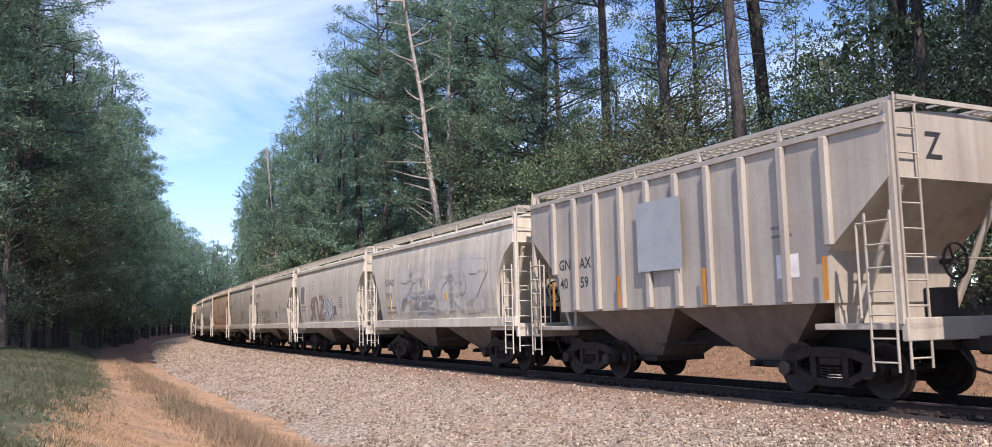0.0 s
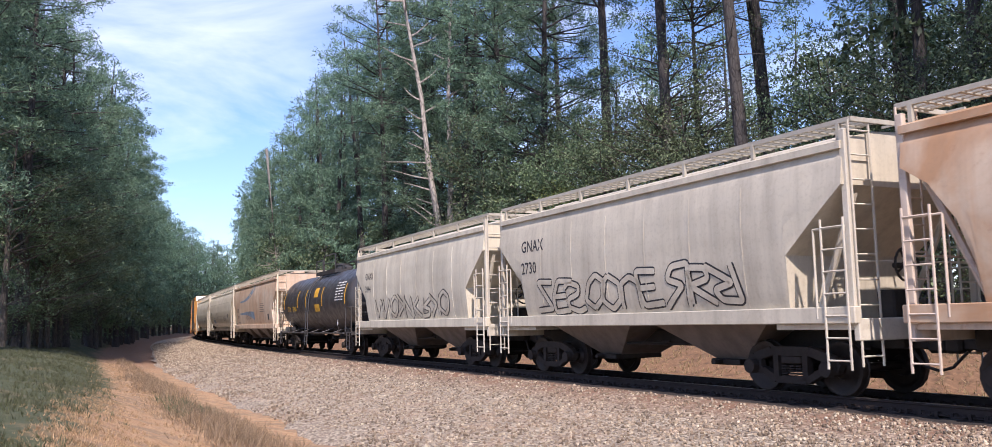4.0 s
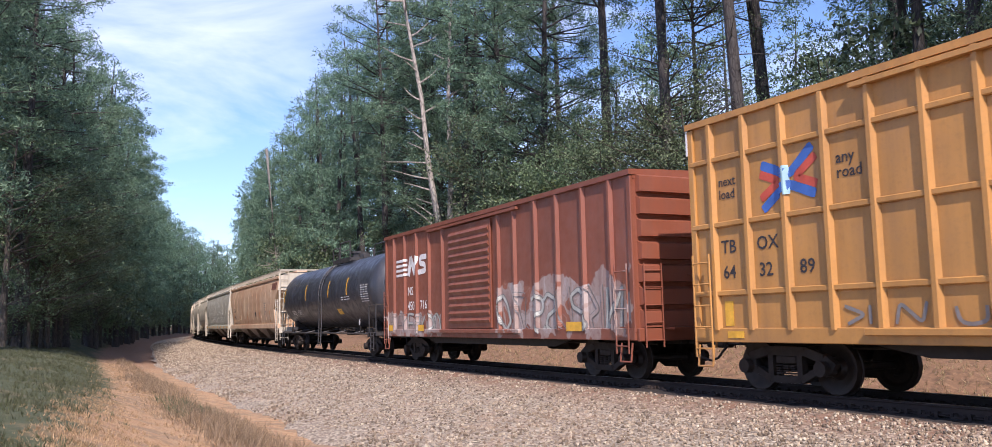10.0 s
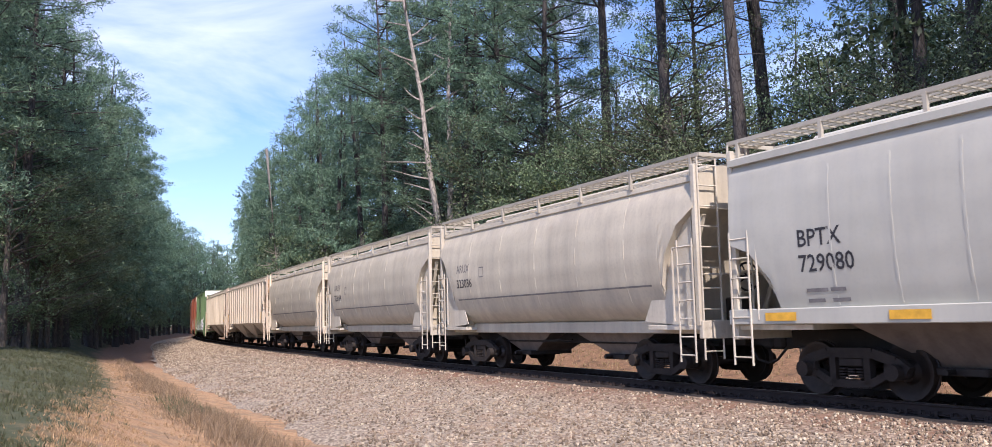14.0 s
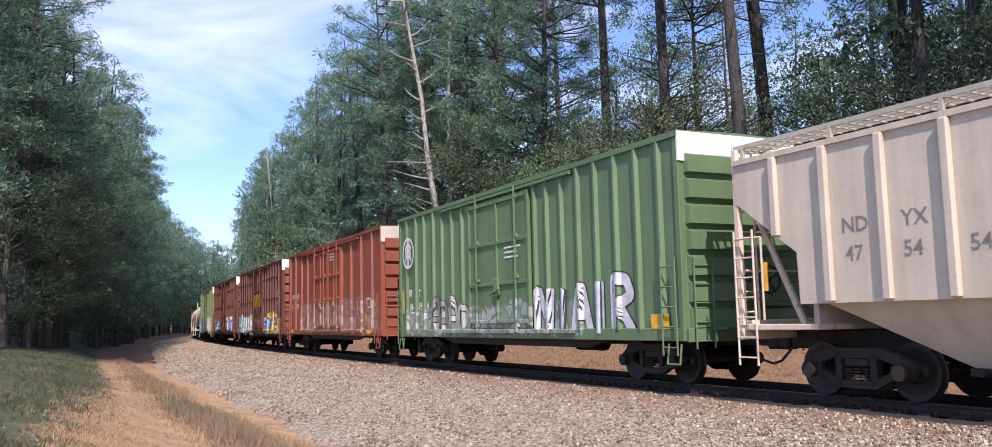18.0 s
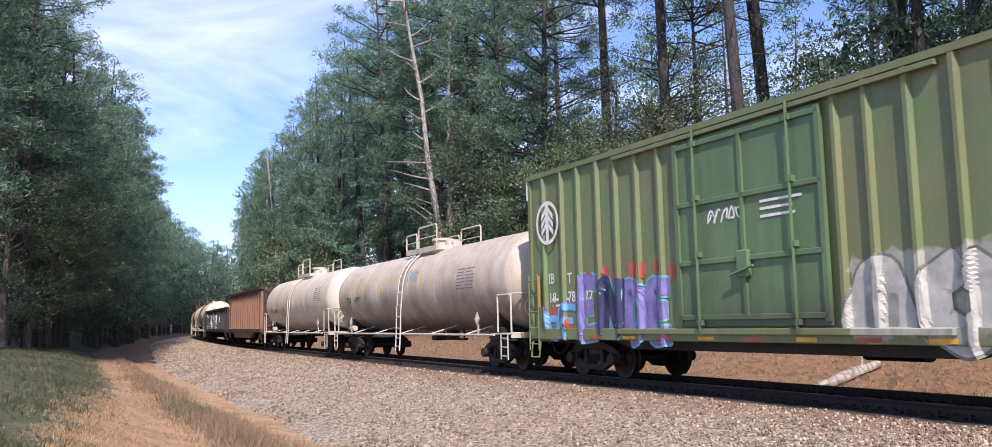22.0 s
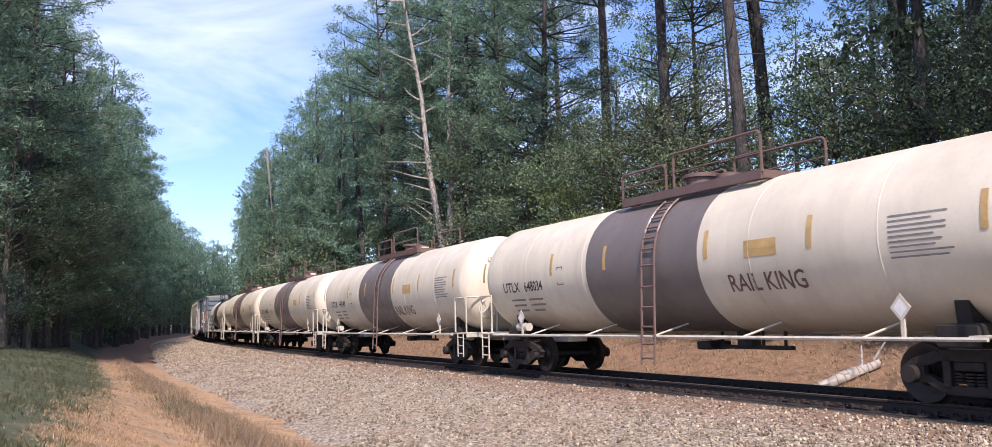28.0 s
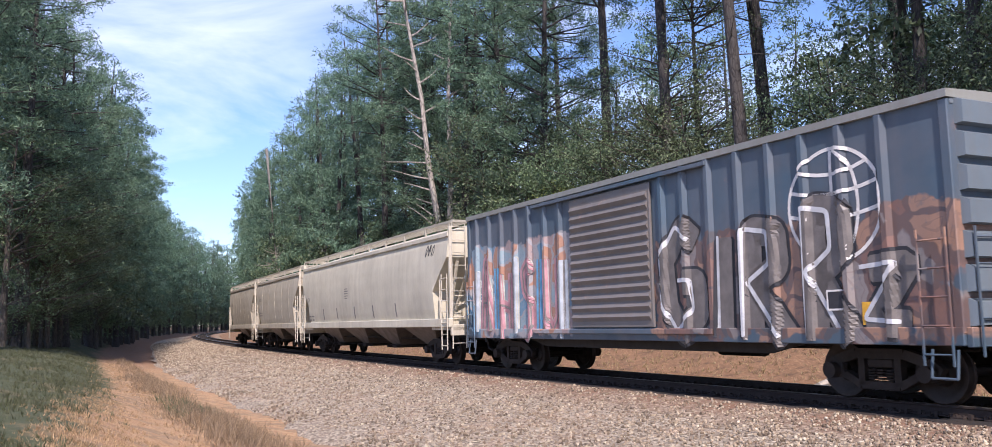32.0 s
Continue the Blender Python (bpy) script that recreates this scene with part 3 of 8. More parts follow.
def pine(seed, height=27.0, base=0.35, reach=3.4, tufts=1000, label="", bare=0.0, blades=11, ln=0.42, wd=0.042, limbs=True):
    """A tall pine: tapered trunk, limbs in whorls, crown of needle tufts."""
    rng, nr, ln_ = random.Random(seed), np.random.default_rng(seed), ln
    tree = new("pine_tree")
    tagged(tree, label or "tall pine with a bare lower trunk and ragged green crown", "tree", "pines beside the railway")
    mb, aside = MB(), MB()
    bend = (rng.uniform(-0.8, 0.8), rng.uniform(-0.8, 0.8))
    zs = [0, 0.4, 2, 5, 9, 13, 17, 21, 25, 29, 33]
    zs = [-0.6] + [z for z in zs if z < height] + [height]
    cx = lambda z: (bend[0] * (z / height) ** 2, bend[1] * (z / height) ** 2)
    trunk_rings(mb, [(*cx(max(z, 0)), z) for z in zs], [0.03 + 0.29 * (1 - max(z, 0) / height) ** 0.8 + (0.1 if z < 0.3 else 0) for z in zs])
    tips, ax = [], []
    z = height * base
    while z < height - 0.6:
        u = (z - height * base) / (height * (1 - base))
        env = reach * (0.55 + 0.75 * math.sin(math.pi * min(1, 0.18 + u * 0.72))) * (1.0 if u < 0.6 else max(0.3, math.sqrt(max(0.0, 1 - ((u - 0.6) / 0.42) ** 2))))
        for k in range(rng.choice((2, 3, 3, 4))):
            az = rng.uniform(0, 2 * math.pi)
            ln = env * rng.uniform(0.55, 1.1)
            pts = limb(mb if limbs else aside, (*cx(z), z + rng.uniform(-0.3, 0.3)), (math.cos(az), math.sin(az), rng.uniform(-0.05, 0.45)), ln, 0.022 + 0.010 * ln, rng, 0.05)
            for f in (rng.uniform(0.5, 0.7), rng.uniform(0.88, 1.05)):
                i = min(2, int(f * 3))
                p = pts[i].lerp(pts[i + 1], min(1.1, f * 3 - i))
                sp = rng.uniform(0.18, 0.30) + 0.02 * ln
                for j in range(max(3, int(ln * 3.4))):
                    o = (rng.gauss(0, sp), rng.gauss(0, sp), rng.gauss(0.1, sp * 0.55))
                    tips.append((p.x + o[0], p.y + o[1], p.z + o[2]))
                    ax.append((math.cos(az) * 0.25 + o[0] * 2.0, math.sin(az) * 0.25 + o[1] * 2.0, rng.uniform(0.2, 0.9) + o[2]))
        z += rng.uniform(0.5, 1.0)
    for _ in range(int(6 + bare)):
        zz = rng.uniform(height * 0.1, height * base)
        az = rng.uniform(0, 2 * math.pi)
        limb(mb, (*cx(zz), zz), (math.cos(az), math.sin(az), rng.uniform(-0.1, 0.3)), rng.uniform(0.6, 2.2), 0.03, rng, 0.05)
    part("trunk", mb, PINE_BARK, tree, "grey-brown plated bark", 50)
    tips, ax = np.array(tips), np.array(ax)
    if len(tips) > tufts:
        sel = nr.permutation(len(tips))[:tufts]
        tips, ax = tips[sel], ax[sel]
    part("crown", quads_mesh("crown", fan(tips, ax, blades, ln_, wd, 0.62, nr, 0.5), 3, [NEEDLES]), None, tree, "dark green needle tufts")
    return tree


def broadleaf(seed, height=13.0, reach=3.4, clumps=620, mat=None, name="oak_tree", label="", low=0.16, size=0.15, k=10, radius=0.30, limbs=True):
    """A broad-leaved tree or tall shrub with a leafy, uneven crown."""
    rng, nr = random.Random(seed), np.random.default_rng(seed)
    tree = new(name)
    tagged(tree, label or "leafy oak with a dense low green crown at the wood's edge", "tree", "trees at the wood's edge")
    mb, aside = MB(), MB()
    zs = [-0.5, 0.3, height * 0.25, height * 0.5, height * 0.75, height * 0.96]
    bx, by = rng.uniform(-0.7, 0.7), rng.uniform(-0.7, 0.7)
    rad = 0.014 * height
    trunk_rings(mb, [(bx * (max(z, 0) / height) ** 1.5, by * (max(z, 0) / height) ** 1.5, z) for z in zs], [rad * (1.25 - 1.15 * max(z, 0) / height) for z in zs], 7)
    cents = []
    for _ in range(int(14 + height * 2.6)):
        zz = height * (low + (0.93 - low) * rng.random() ** 0.9)
        u = zz / height
        az = rng.uniform(0, 2 * math.pi)
        ln = reach * (0.45 + 0.75 * math.sin(math.pi * min(0.97, 0.22 + 0.74 * u))) * rng.uniform(0.6, 1.1)
        pts = limb(mb if limbs else aside, (bx * u ** 1.5, by * u ** 1.5, zz), (math.cos(az), math.sin(az), rng.uniform(0.0, 0.6)), ln, 0.02 + 0.01 * ln, rng, 0.04, 4)
        for p in pts[2:]:
            for _ in range(8):
                cents.append((p.x + rng.gauss(0, 0.26), p.y + rng.gauss(0, 0.26), p.z + rng.gauss(0.08, 0.12)))
    part("trunk", mb, HARD_BARK, tree, "", 50)
    cents = np.array(cents)
    if len(cents) > clumps:
        cents = cents[nr.permutation(len(cents))[:clumps]]
    part("crown", quads_mesh("crown", diamonds(cents, k, radius, size, nr), 4, [mat or LEAVES]), None, tree)
    return tree


def dead_pine(height, seed, label):
    rng = random.Random(seed)
    tree = tagged(new("dead_tree"), label, "tree")
    mb = MB()
    zs = [-0.5, 0, 3, 7, 11, 15, 19, 23, height]
    wob = [(0.12 * math.sin(z * 0.5), 0.1 * math.cos(z * 0.37)) for z in zs]
    trunk_rings(mb, [(a, b, z) for (a, b), z in zip(wob, zs)], [0.26 * (1 - 0.82 * max(z, 0) / height) for z in zs], 8)
    part("trunk", mb, DEAD_BARK, tree, "bare silver-grey trunk", 50)
    for k in range(22):
        mb = MB()
        z = 6.5 + (height - 7.0) * k / 22 + rng.uniform(-0.3, 0.3)
        az = rng.choice((radians(190), radians(200), radians(165), radians(20), radians(250))) + rng.uniform(-0.4, 0.4)
        limb(mb, (0.1 * math.sin(z * 0.5), 0, z), (math.cos(az), math.sin(az), rng.uniform(0.0, 0.5)), rng.uniform(0.9, 3.0), 0.065, rng, -0.03, 4)
        part("branch", mb, DEAD_BARK, tree, "", 50)
    return tree


def plant(ob, s, n, turn=0.0, lean=(0.0, 0.0), dz=0.0):
    x, y, _ = (float(v) for v in at(s, n))
    z = float(ground_z(x, y)[0]) + dz
    return Matrix.Translation((x, y, z)) @ Euler((lean[0], lean[1], turn)).to_matrix().to_4x4()


FINE = dict(blades=15, ln=0.30, wd=0.027)
PINES = [pine(11, 28.5, 0.30, 3.4, 1500, **FINE), pine(12, 26.5, 0.22, 3.6, 1600, **FINE), pine(13, 30.0, 0.40, 3.4, 1300, **FINE), pine(14, 24.5, 0.16, 3.5, 1600, **FINE), pine(15, 28.5, 0.55, 3.8, 1000, bare=12, **FINE)]
MID_PINES = [pine(51, 28.0, 0.20, 3.6, 1000, blades=12, ln=0.32, wd=0.04, limbs=False), pine(52, 26.5, 0.16, 3.7, 1000, blades=12, ln=0.32, wd=0.04, limbs=False)]
FAR_PINES = [pine(16, 28.0, 0.22, 3.5, 560, blades=7, ln=0.45, wd=0.08, limbs=False), pine(17, 25.5, 0.14, 3.7, 560, blades=7, ln=0.45, wd=0.08, limbs=False), pine(18, 30.0, 0.3, 3.4, 520, blades=7, ln=0.45, wd=0.08, limbs=False)]
OAK_LEAF = dict(size=0.085, k=17, radius=0.36)
OAKS = [broadleaf(21, 12.5, 3.6, 640, **OAK_LEAF), broadleaf(22, 9.0, 3.0, 520, **OAK_LEAF), broadleaf(23, 16.5, 3.8, 700, **OAK_LEAF), broadleaf(24, 19.0, 3.4, 720, **OAK_LEAF, label="tall sweetgum with an airy mid-green crown")]
FAR_OAKS = [broadleaf(25, 12.5, 3.6, 240, size=0.19, k=9, radius=0.36, limbs=False), broadleaf(26, 9.0, 3.0, 220, size=0.19, k=9, radius=0.36, limbs=False), broadleaf(27, 16.5, 3.8, 280, size=0.19, k=9, radius=0.36, limbs=False)]
EDGE_OAKS = [broadleaf(41, 9.5, 3.4, 470, size=0.06, k=24, radius=0.30), broadleaf(42, 12.5, 3.6, 520, size=0.06, k=24, radius=0.30), broadleaf(43, 7.0, 2.9, 380, LEAVES_Y, size=0.055, k=28, radius=0.36, label="bright yellow-green young oak at the wood's edge")]
AIRY = [broadleaf(44, 20.0, 4.2, 470, size=0.058, k=30, radius=0.42, low=0.35, label="tall sweetgum with an airy mid-green crown"), broadleaf(45, 17.0, 4.0, 420, size=0.058, k=30, radius=0.42, low=0.3, label="tall sweetgum with an airy mid-green crown")]
SHRUBS = [broadleaf(31, 4.2, 2.2, 330, LEAVES, "shrub", "dense green shrub at the foot of the wood", 0.05, 0.06, 19), broadleaf(32, 5.5, 2.0, 330, LEAVES_Y, "shrub", "yellow-green sapling at the edge of the wood", 0.08, 0.06, 19),
          broadleaf(33, 3.0, 1.8, 260, LEAVES, "shrub", "low leafy bush on the bank", 0.03, 0.06, 19)]
FAR_SHRUBS = [broadleaf(34, 4.2, 2.2, 120, LEAVES, "shrub", "dense green shrub at the foot of the wood", 0.05, 0.2, 6, limbs=False), broadleaf(35, 3.2, 1.9, 100, LEAVES, "shrub", "low leafy bush on the bank", 0.03, 0.2, 6, limbs=False)]
for _ob in SHRUBS + FAR_SHRUBS:
    tagged(_ob, category="shrub", group="shrubs along the track")


def build_forest():
    rng = random.Random(8)
    used = set()
    tall = PINES[:4] + MID_PINES + OAKS[2:]

    def place(kinds, s, n, lean=0.03):
        src = rng.choice(kinds)
        m = plant(src, s, n, rng.uniform(0, 6.28), (rng.uniform(-lean, lean), rng.uniform(-lean, lean)))
        # a gap among the tall crowns, behind the open stand
        if src in tall and (34 < s < 37.5 and -12.5 < n < -10 or 37 < s < 48 and -20 < n < -14):
            return None
        if src.name in used:
            return copy_thing(src, m)
        used.add(src.name)
        src.matrix_basis = m
        return src

    # far side of the track: edge of the wood
    s = 36.0
    while s < 235:
        place(PINES[:4] if s < 75 else MID_PINES if s < 150 else FAR_PINES, s + rng.uniform(-1, 1), (-11.2 if s < 75 else -10.4 if s < 130 else -9.6) + rng.uniform(-1.4, 0.6))
        s += 4.6 if s > 50 else 5.5
    # second and third rows
    s = 41.0
    while s < 230:
        place(PINES[:4] if s < 55 else MID_PINES if s < 85 else FAR_PINES, s + rng.uniform(-1.5, 1.5), -17.5 + rng.uniform(-2, 2))
        s += 6.0
    s = 56.0
    while s < 130:
        place(FAR_PINES + FAR_OAKS[2:], s + rng.uniform(-2, 2), -27 + rng.uniform(-3.5, 3.5))
        s += 7.0
    # open stand with bare trunks, and the dim wood behind it
    for s, n, src in ((14.0, -17.0, PINES[4]), (17.5, -14.5, PINES[4]), (19.0, -21.0, PINES[2]), (22.5, -18.5, PINES[4]), (30.5, -18.0, PINES[4]), (26.5, -23.0, PINES[4]), (35.0, -22.0, PINES[4])):
        place([src], s, n)
    for s, n in ((16, -30), (20, -34), (24, -30), (21, -24), (25.5, -20), (28.5, -24.5), (23, -29), (28, -36), (32, -31), (36, -38), (40, -32), (45, -38), (50, -33), (56, -39), (62, -34), (70, -39), (78, -34), (12, -33), (18, -41), (26, -44), (34, -46), (44, -47), (54, -48)):
        place(FAR_OAKS if s > 22 else OAKS[:3], s + rng.uniform(-1, 1), n + rng.uniform(-1, 1))
    for s, n in ((13, -36), (17, -38), (22, -40), (27, -41), (33, -42), (39, -44), (47, -43), (58, -45), (68, -46), (80, -44)):
        place(FAR_PINES, s, n)
    for s, n, k in ((11.5, -14.5, 0), (15.0, -19.5, 1), (19.0, -26.0, 0), (13.0, -24.0, 1), (32.5, -15.0, 1), (24.5, -27.0, 1)):
        place([AIRY[k]], s, n)
    # wood that goes on past the picture's edge: unseen pines added to cast shade
    for s, n, k in ((-13, -9, 1), (-9.5, -8.8, 3), (-6, -9.2, 1), (-3, -8.6, 3), (0, -9, 1), (3, -8.6, 3), (6, -8.8, 1), (8.6, -9.4, 3), (-8, -13.5, 1), (-3.5, -13, 3), (1, -13.5, 1), (5, -13, 3), (8.5, -13.6, 1), (4.5, -18, 3), (8.5, -19, 1), (9, -25, 3)):
        place([MID_PINES[k // 2]], s, n)
    for s, n in ((15, -27), (19, -30), (22.5, -26), (26, -31), (30, -27), (34.5, -33), (11, -29)):
        place(MID_PINES, s, n)
    # leafy trees in the sun at the edge
    for s, n, k in ((14.0, -12.0, 0), (18.3, -12.6, 0), (21.3, -12.4, 0), (27.2, -10.4, 0), (29.6, -10.8, 1), (32.0, -9.8, 0), (34.2, -11.2, 1), (36.4, -9.8, 2), (31.0, -12.4, 1)):
        place([EDGE_OAKS[k]], s, n)
    for s in (38, 41, 44, 47, 66, 84, 104, 128, 150):
        place(OAKS[:3] if s < 80 else FAR_OAKS, s + rng.uniform(-1, 1), -10.4 + rng.uniform(-0.8, 0.4))
    for s in (38, 45, 58):
        place(OAKS[1:], s, -16.0 + rng.uniform(-1.8, 1.5))
    s = 9.0
    while s < 200:
        place(SHRUBS if s < 55 else FAR_SHRUBS, s, -9.0 + rng.uniform(-1.6, 0.5))
        s += 3.2 if s < 60 else 6.0
    # camera side of the track
    s = 55.0
    while s < 330:
        place([PINES[1], PINES[3]] if s < 85 else MID_PINES if s < 190 else FAR_PINES, s + rng.uniform(-0.8, 0.8), (14.6 if s < 66 else 13.5 if s < 80 else 12.0 if s < 100 else 10.0) + rng.uniform(-0.4, 1.0))
        s += 4.4
    s = 52.0
    while s < 300:
        place(MID_PINES if s < 75 else FAR_PINES, s + rng.uniform(-1.5, 1.5), 18.5 + rng.uniform(-1.5, 2.0))
        s += 6.0
    s = 56.0
    while s < 130:
        place(FAR_PINES + FAR_OAKS[2:], s + rng.uniform(-2, 2), 26.0 + rng.uniform(-3, 3))
        s += 9.0
    for s in (56, 60, 65, 70, 75, 81, 88, 95, 103, 111, 120, 130, 141, 153, 166, 180, 195):
        place(EDGE_OAKS[:2] if s < 82 else FAR_OAKS[:2], s + rng.uniform(-1.5, 1.5), (14.2 if s < 66 else 13.2 if s < 80 else 11.6) + rng.uniform(-0.3, 1.3))
    s = 54.0
    while s < 230:
        place([SHRUBS[0], SHRUBS[2]] if s < 70 else FAR_SHRUBS, s, (15.0 if s < 66 else 13.8 if s < 80 else 12.0) + rng.uniform(-0.4, 1.8))
        s += 3.8
    for s, n, k in ((54.5, 14.6, 1), (57.0, 13.7, 0), (59.5, 14.4, 1), (62.5, 13.5, 0), (52.0, 15.6, 1), (66.0, 13.4, 1)):
        place([EDGE_OAKS[k]], s, n)
    s = 84.0
    while s < 310:
        place(FAR_OAKS[:2], s + rng.uniform(-2, 2), (11.6 if s < 110 else 10.4) + rng.uniform(-0.5, 0.8))
        place(FAR_OAKS[:2], s + rng.uniform(-2, 2), -10.2 + rng.uniform(-0.8, 0.6))
        s += 9.0
    # a tall pine whose limbs hang into the view
    place([PINES[1]], 44.0, 17.2, 0.0)
    # far end, where the line bends out of sight
    for k in range(45):
        place(FAR_PINES, 300 + rng.uniform(-70, 150), rng.choice((-1, 1, 1)) * rng.uniform(11.5, 34))
    for k in range(70):
        place(FAR_OAKS, 290 + rng.uniform(-60, 130), rng.choice((-1, 1, 1)) * rng.uniform(10.0, 30))
    for k in range(26):
        place(FAR_OAKS[:2] + FAR_SHRUBS, 318 + rng.uniform(-16, 16), -16 + 1.9 * k)
    for k, src in enumerate(PINES + MID_PINES + FAR_PINES + OAKS + FAR_OAKS + EDGE_OAKS + AIRY + SHRUBS + FAR_SHRUBS):
        if src.name not in used:
            place([src], 48.0 + 3 * k, -20.0)


build_forest()
DEAD = dead_pine(25.5, 5, "tall dead pine with a bare grey trunk and short snapped branches")
DEAD.matrix_basis = plant(DEAD, 50.2, -9.4, 0, (0.03, -0.135))
THIN = dead_pine(24.0, 9, "slender dead pine with a pale bare trunk")
THIN.matrix_basis = plant(THIN, 52.6, -9.8, 2.0, (0.02, -0.02))
SNAG = dead_pine(11.0, 6, "short dead snag leaning at the edge of the wood")
SNAG.matrix_basis = plant(SNAG, 112.0, -8.8, 1.0, (0.0, -0.12))
for _s, _n, _l in ((29.0, -10.5, (0.03, -0.07)), (23.8, -10.3, (0.01, -0.04)), (34.5, -11.0, (0.0, -0.02)), (52.5, -11.0, (0.0, -0.03)), (66.0, -9.8, (0.0, 0.0))):
    _o = copy_thing(PINES[4], plant(PINES[4], _s, _n, _s, _l))


def build_grass():
    nr = np.random.default_rng(9)
    for name, mat, num, s0, s1, n0, n1, ln, wd, lab in (
            ("meadow_grass", GRASS_B, 15000, 9, 62, 10.9, 20, 0.14, 0.006, "short rough green grass beside the clay track"),
            ("dry_weeds", DRY_B, 4600, 12, 60, 7.6, 10.4, 0.26, 0.006, "dry straw-coloured weeds along the shallow ditch"),
            ("path_straw", STRAW_B, 14000, 10, 52, 9.9, 13.2, 0.07, 0.005, "short dry stubble on the clay track"),
            ("green_tufts", GRASS_B, 160, 19, 25, 9.3, 10.2, 0.30, 0.006, "dull green weed tufts among the dry stalks"),
            ("bank_straw", DRY_B, 3400, 8, 60, -8.5, -3.4, 0.16, 0.008, "dry stalks and pine straw on the clay bank")):
        s = s0 + (s1 - s0) * nr.random(num) ** 1.4
        n = n0 + (n1 - n0) * nr.random(num)
        if name == "dry_weeds":
            n = 9.45 + 0.42 * nr.normal(size=num)
            s = np.where(nr.random(num) < 0.55, 14 + 9 * nr.random(num), s)
            s = np.where(nr.random(num) < 0.3, 29 + 9 * nr.random(num), s)
        if name == "meadow_grass":
            keep = n + 1.6 * np.sin(s * 0.9) * np.sin(n * 1.3 + s * 0.3) * 0.25 + 0.35 * nr.normal(size=num) > 11.05 + 0.1 * np.clip(30 - s, 0, 30)
            s, n = s[keep], n[keep]
            num = len(s)
        if name == "path_straw":
            keep = n < 11.1 + 0.09 * np.clip(30 - s, 0, 30) + 0.3 * nr.normal(size=num)
            s, n = s[keep], n[keep]
            num = len(s)
        x, y, _ = at(s, n)
        c = np.stack([x, y, ground_z(x, y) - 0.02], 1)
        ax = np.stack([0.35 * nr.normal(size=num), 0.35 * nr.normal(size=num), np.ones(num)], 1)
        tagged(new(name, quads_mesh(name, fan(c, ax, 7, ln, wd, 0.22, nr), 3, [mat])), lab, "grass", kind="stuff")


build_grass()


def build_log():
    rng = random.Random(2)
    log = tagged(new("fallen_log"), "weathered grey split log lying on the clay bank", "log")
    mb = MB()
    rings = []
    for k, r in enumerate((0.10, 0.15, 0.16, 0.15, 0.13, 0.12)):
        rings.append([(k * 0.40, (r + rng.uniform(-0.03, 0.03)) * math.cos(2 * math.pi * j / 9), (r * 0.9 + rng.uniform(-0.03, 0.03)) * math.sin(2 * math.pi * j / 9)) for j in range(9)])
    mb.loft(rings)
    part("trunk", mb, DEAD_BARK, log, "", 40, True)
    for a, b in ((1.5, 0.8), (1.85, -0.7)):
        mb = MB()
        mb.tube((a, 0, 0.1), (a + 0.35, b * 0.3, 0.5), 0.04, 6, 0, 0.02)
        part("branch", mb, DEAD_BARK, log)
    x0, y0, _ = (float(v) for v in at(15.0, -3.9))
    x1, y1, _ = (float(v) for v in at(14.7, -6.0))
    p, q = Vector((x0, y0, float(ground_z(x0, y0)[0]) + 0.12)), Vector((x1, y1, float(ground_z(x1, y1)[0]) + 0.14))
    log.matrix_basis = Matrix.Translation(p) @ (q - p).to_track_quat("X", "Z").to_matrix().to_4x4()


build_log()


# ---- the train: parts that all cars share. A car's x runs forward, its side towards the camera is at -y, z = 0 is the rails' top ----
STEEL = plain("dark_grimy_steel", (0.022, 0.018, 0.015), 0.7, 0.2, 0.5, 5)
CAST = plain("dusty_cast_steel", (0.024, 0.018, 0.014), 0.8, 0.1, 0.5, 7)
TREAD = plain("worn_wheel_steel", (0.028, 0.021, 0.017), 0.55, 0.4, 0.4, 9)
WHITE_P = paint("white_fittings", (0.56, 0.52, 0.419), streak=0.5, rust=0.15)
GREY_P = paint("grey_fittings", (0.4, 0.375, 0.306), streak=0.3, rust=0.2)
BLACK_P = paint("black_fittings", (0.03, 0.03, 0.032), streak=0.25, rust=0.1)
BROWN_P = paint("brown_fittings", (0.13, 0.08, 0.065), streak=0.3, rust=0.25)
# bays darker than the body: grime, with the shade under the sill painted in
BAY = paint("shaded_grimy_bay", (0.17, 0.14, 0.115), grime=(0.07, 0.055, 0.045), streak=0.8, rust=0.15)
YELLOW_S = plain("reflective_yellow", (0.72, 0.40, 0.03), 0.5, 0, 0.25, 6)
INK, CHALK = plain("black_lettering", (0.03, 0.03, 0.035), 0.6, 0, 0.3, 8), plain("white_lettering", (0.72, 0.70, 0.66), 0.6, 0, 0.2, 8)
INK_Y = plain("yellow_lettering", (0.70, 0.42, 0.03), 0.6, 0, 0.2, 8)
INK_F = plain("faded_lettering", (0.20, 0.19, 0.18), 0.7, 0, 0.3, 8)


def lathe(mb, prof, n=20, mi=0):
    """A profile (y, r) turned about the y axis."""
    rings = [[(r * math.cos(2 * math.pi * k / n), y, r * math.sin(2 * math.pi * k / n)) for k in range(n)] for y, r in prof]
    mb.loft(rings, mi)


def wheelset_mesh():
    mb = MB()
    for sg in (-1, 1):
        prof = [(0.62, 0.10), (0.62, 0.16), (0.70, 0.20), (0.71, 0.33), (0.665, 0.39), (0.665, 0.482), (0.69, 0.482), (0.70, 0.461), (0.81, 0.453), (0.81, 0.39), (0.77, 0.33), (0.75, 0.2), (0.84, 0.15), (0.84, 0.10)]
        lathe(mb, [(sg * y, r) for y, r in prof], 18)
    mb.tube((0, -1.05, 0), (0, 1.05, 0), 0.08, 10)
    return mb.mesh("wheelset", [TREAD], 35, True)


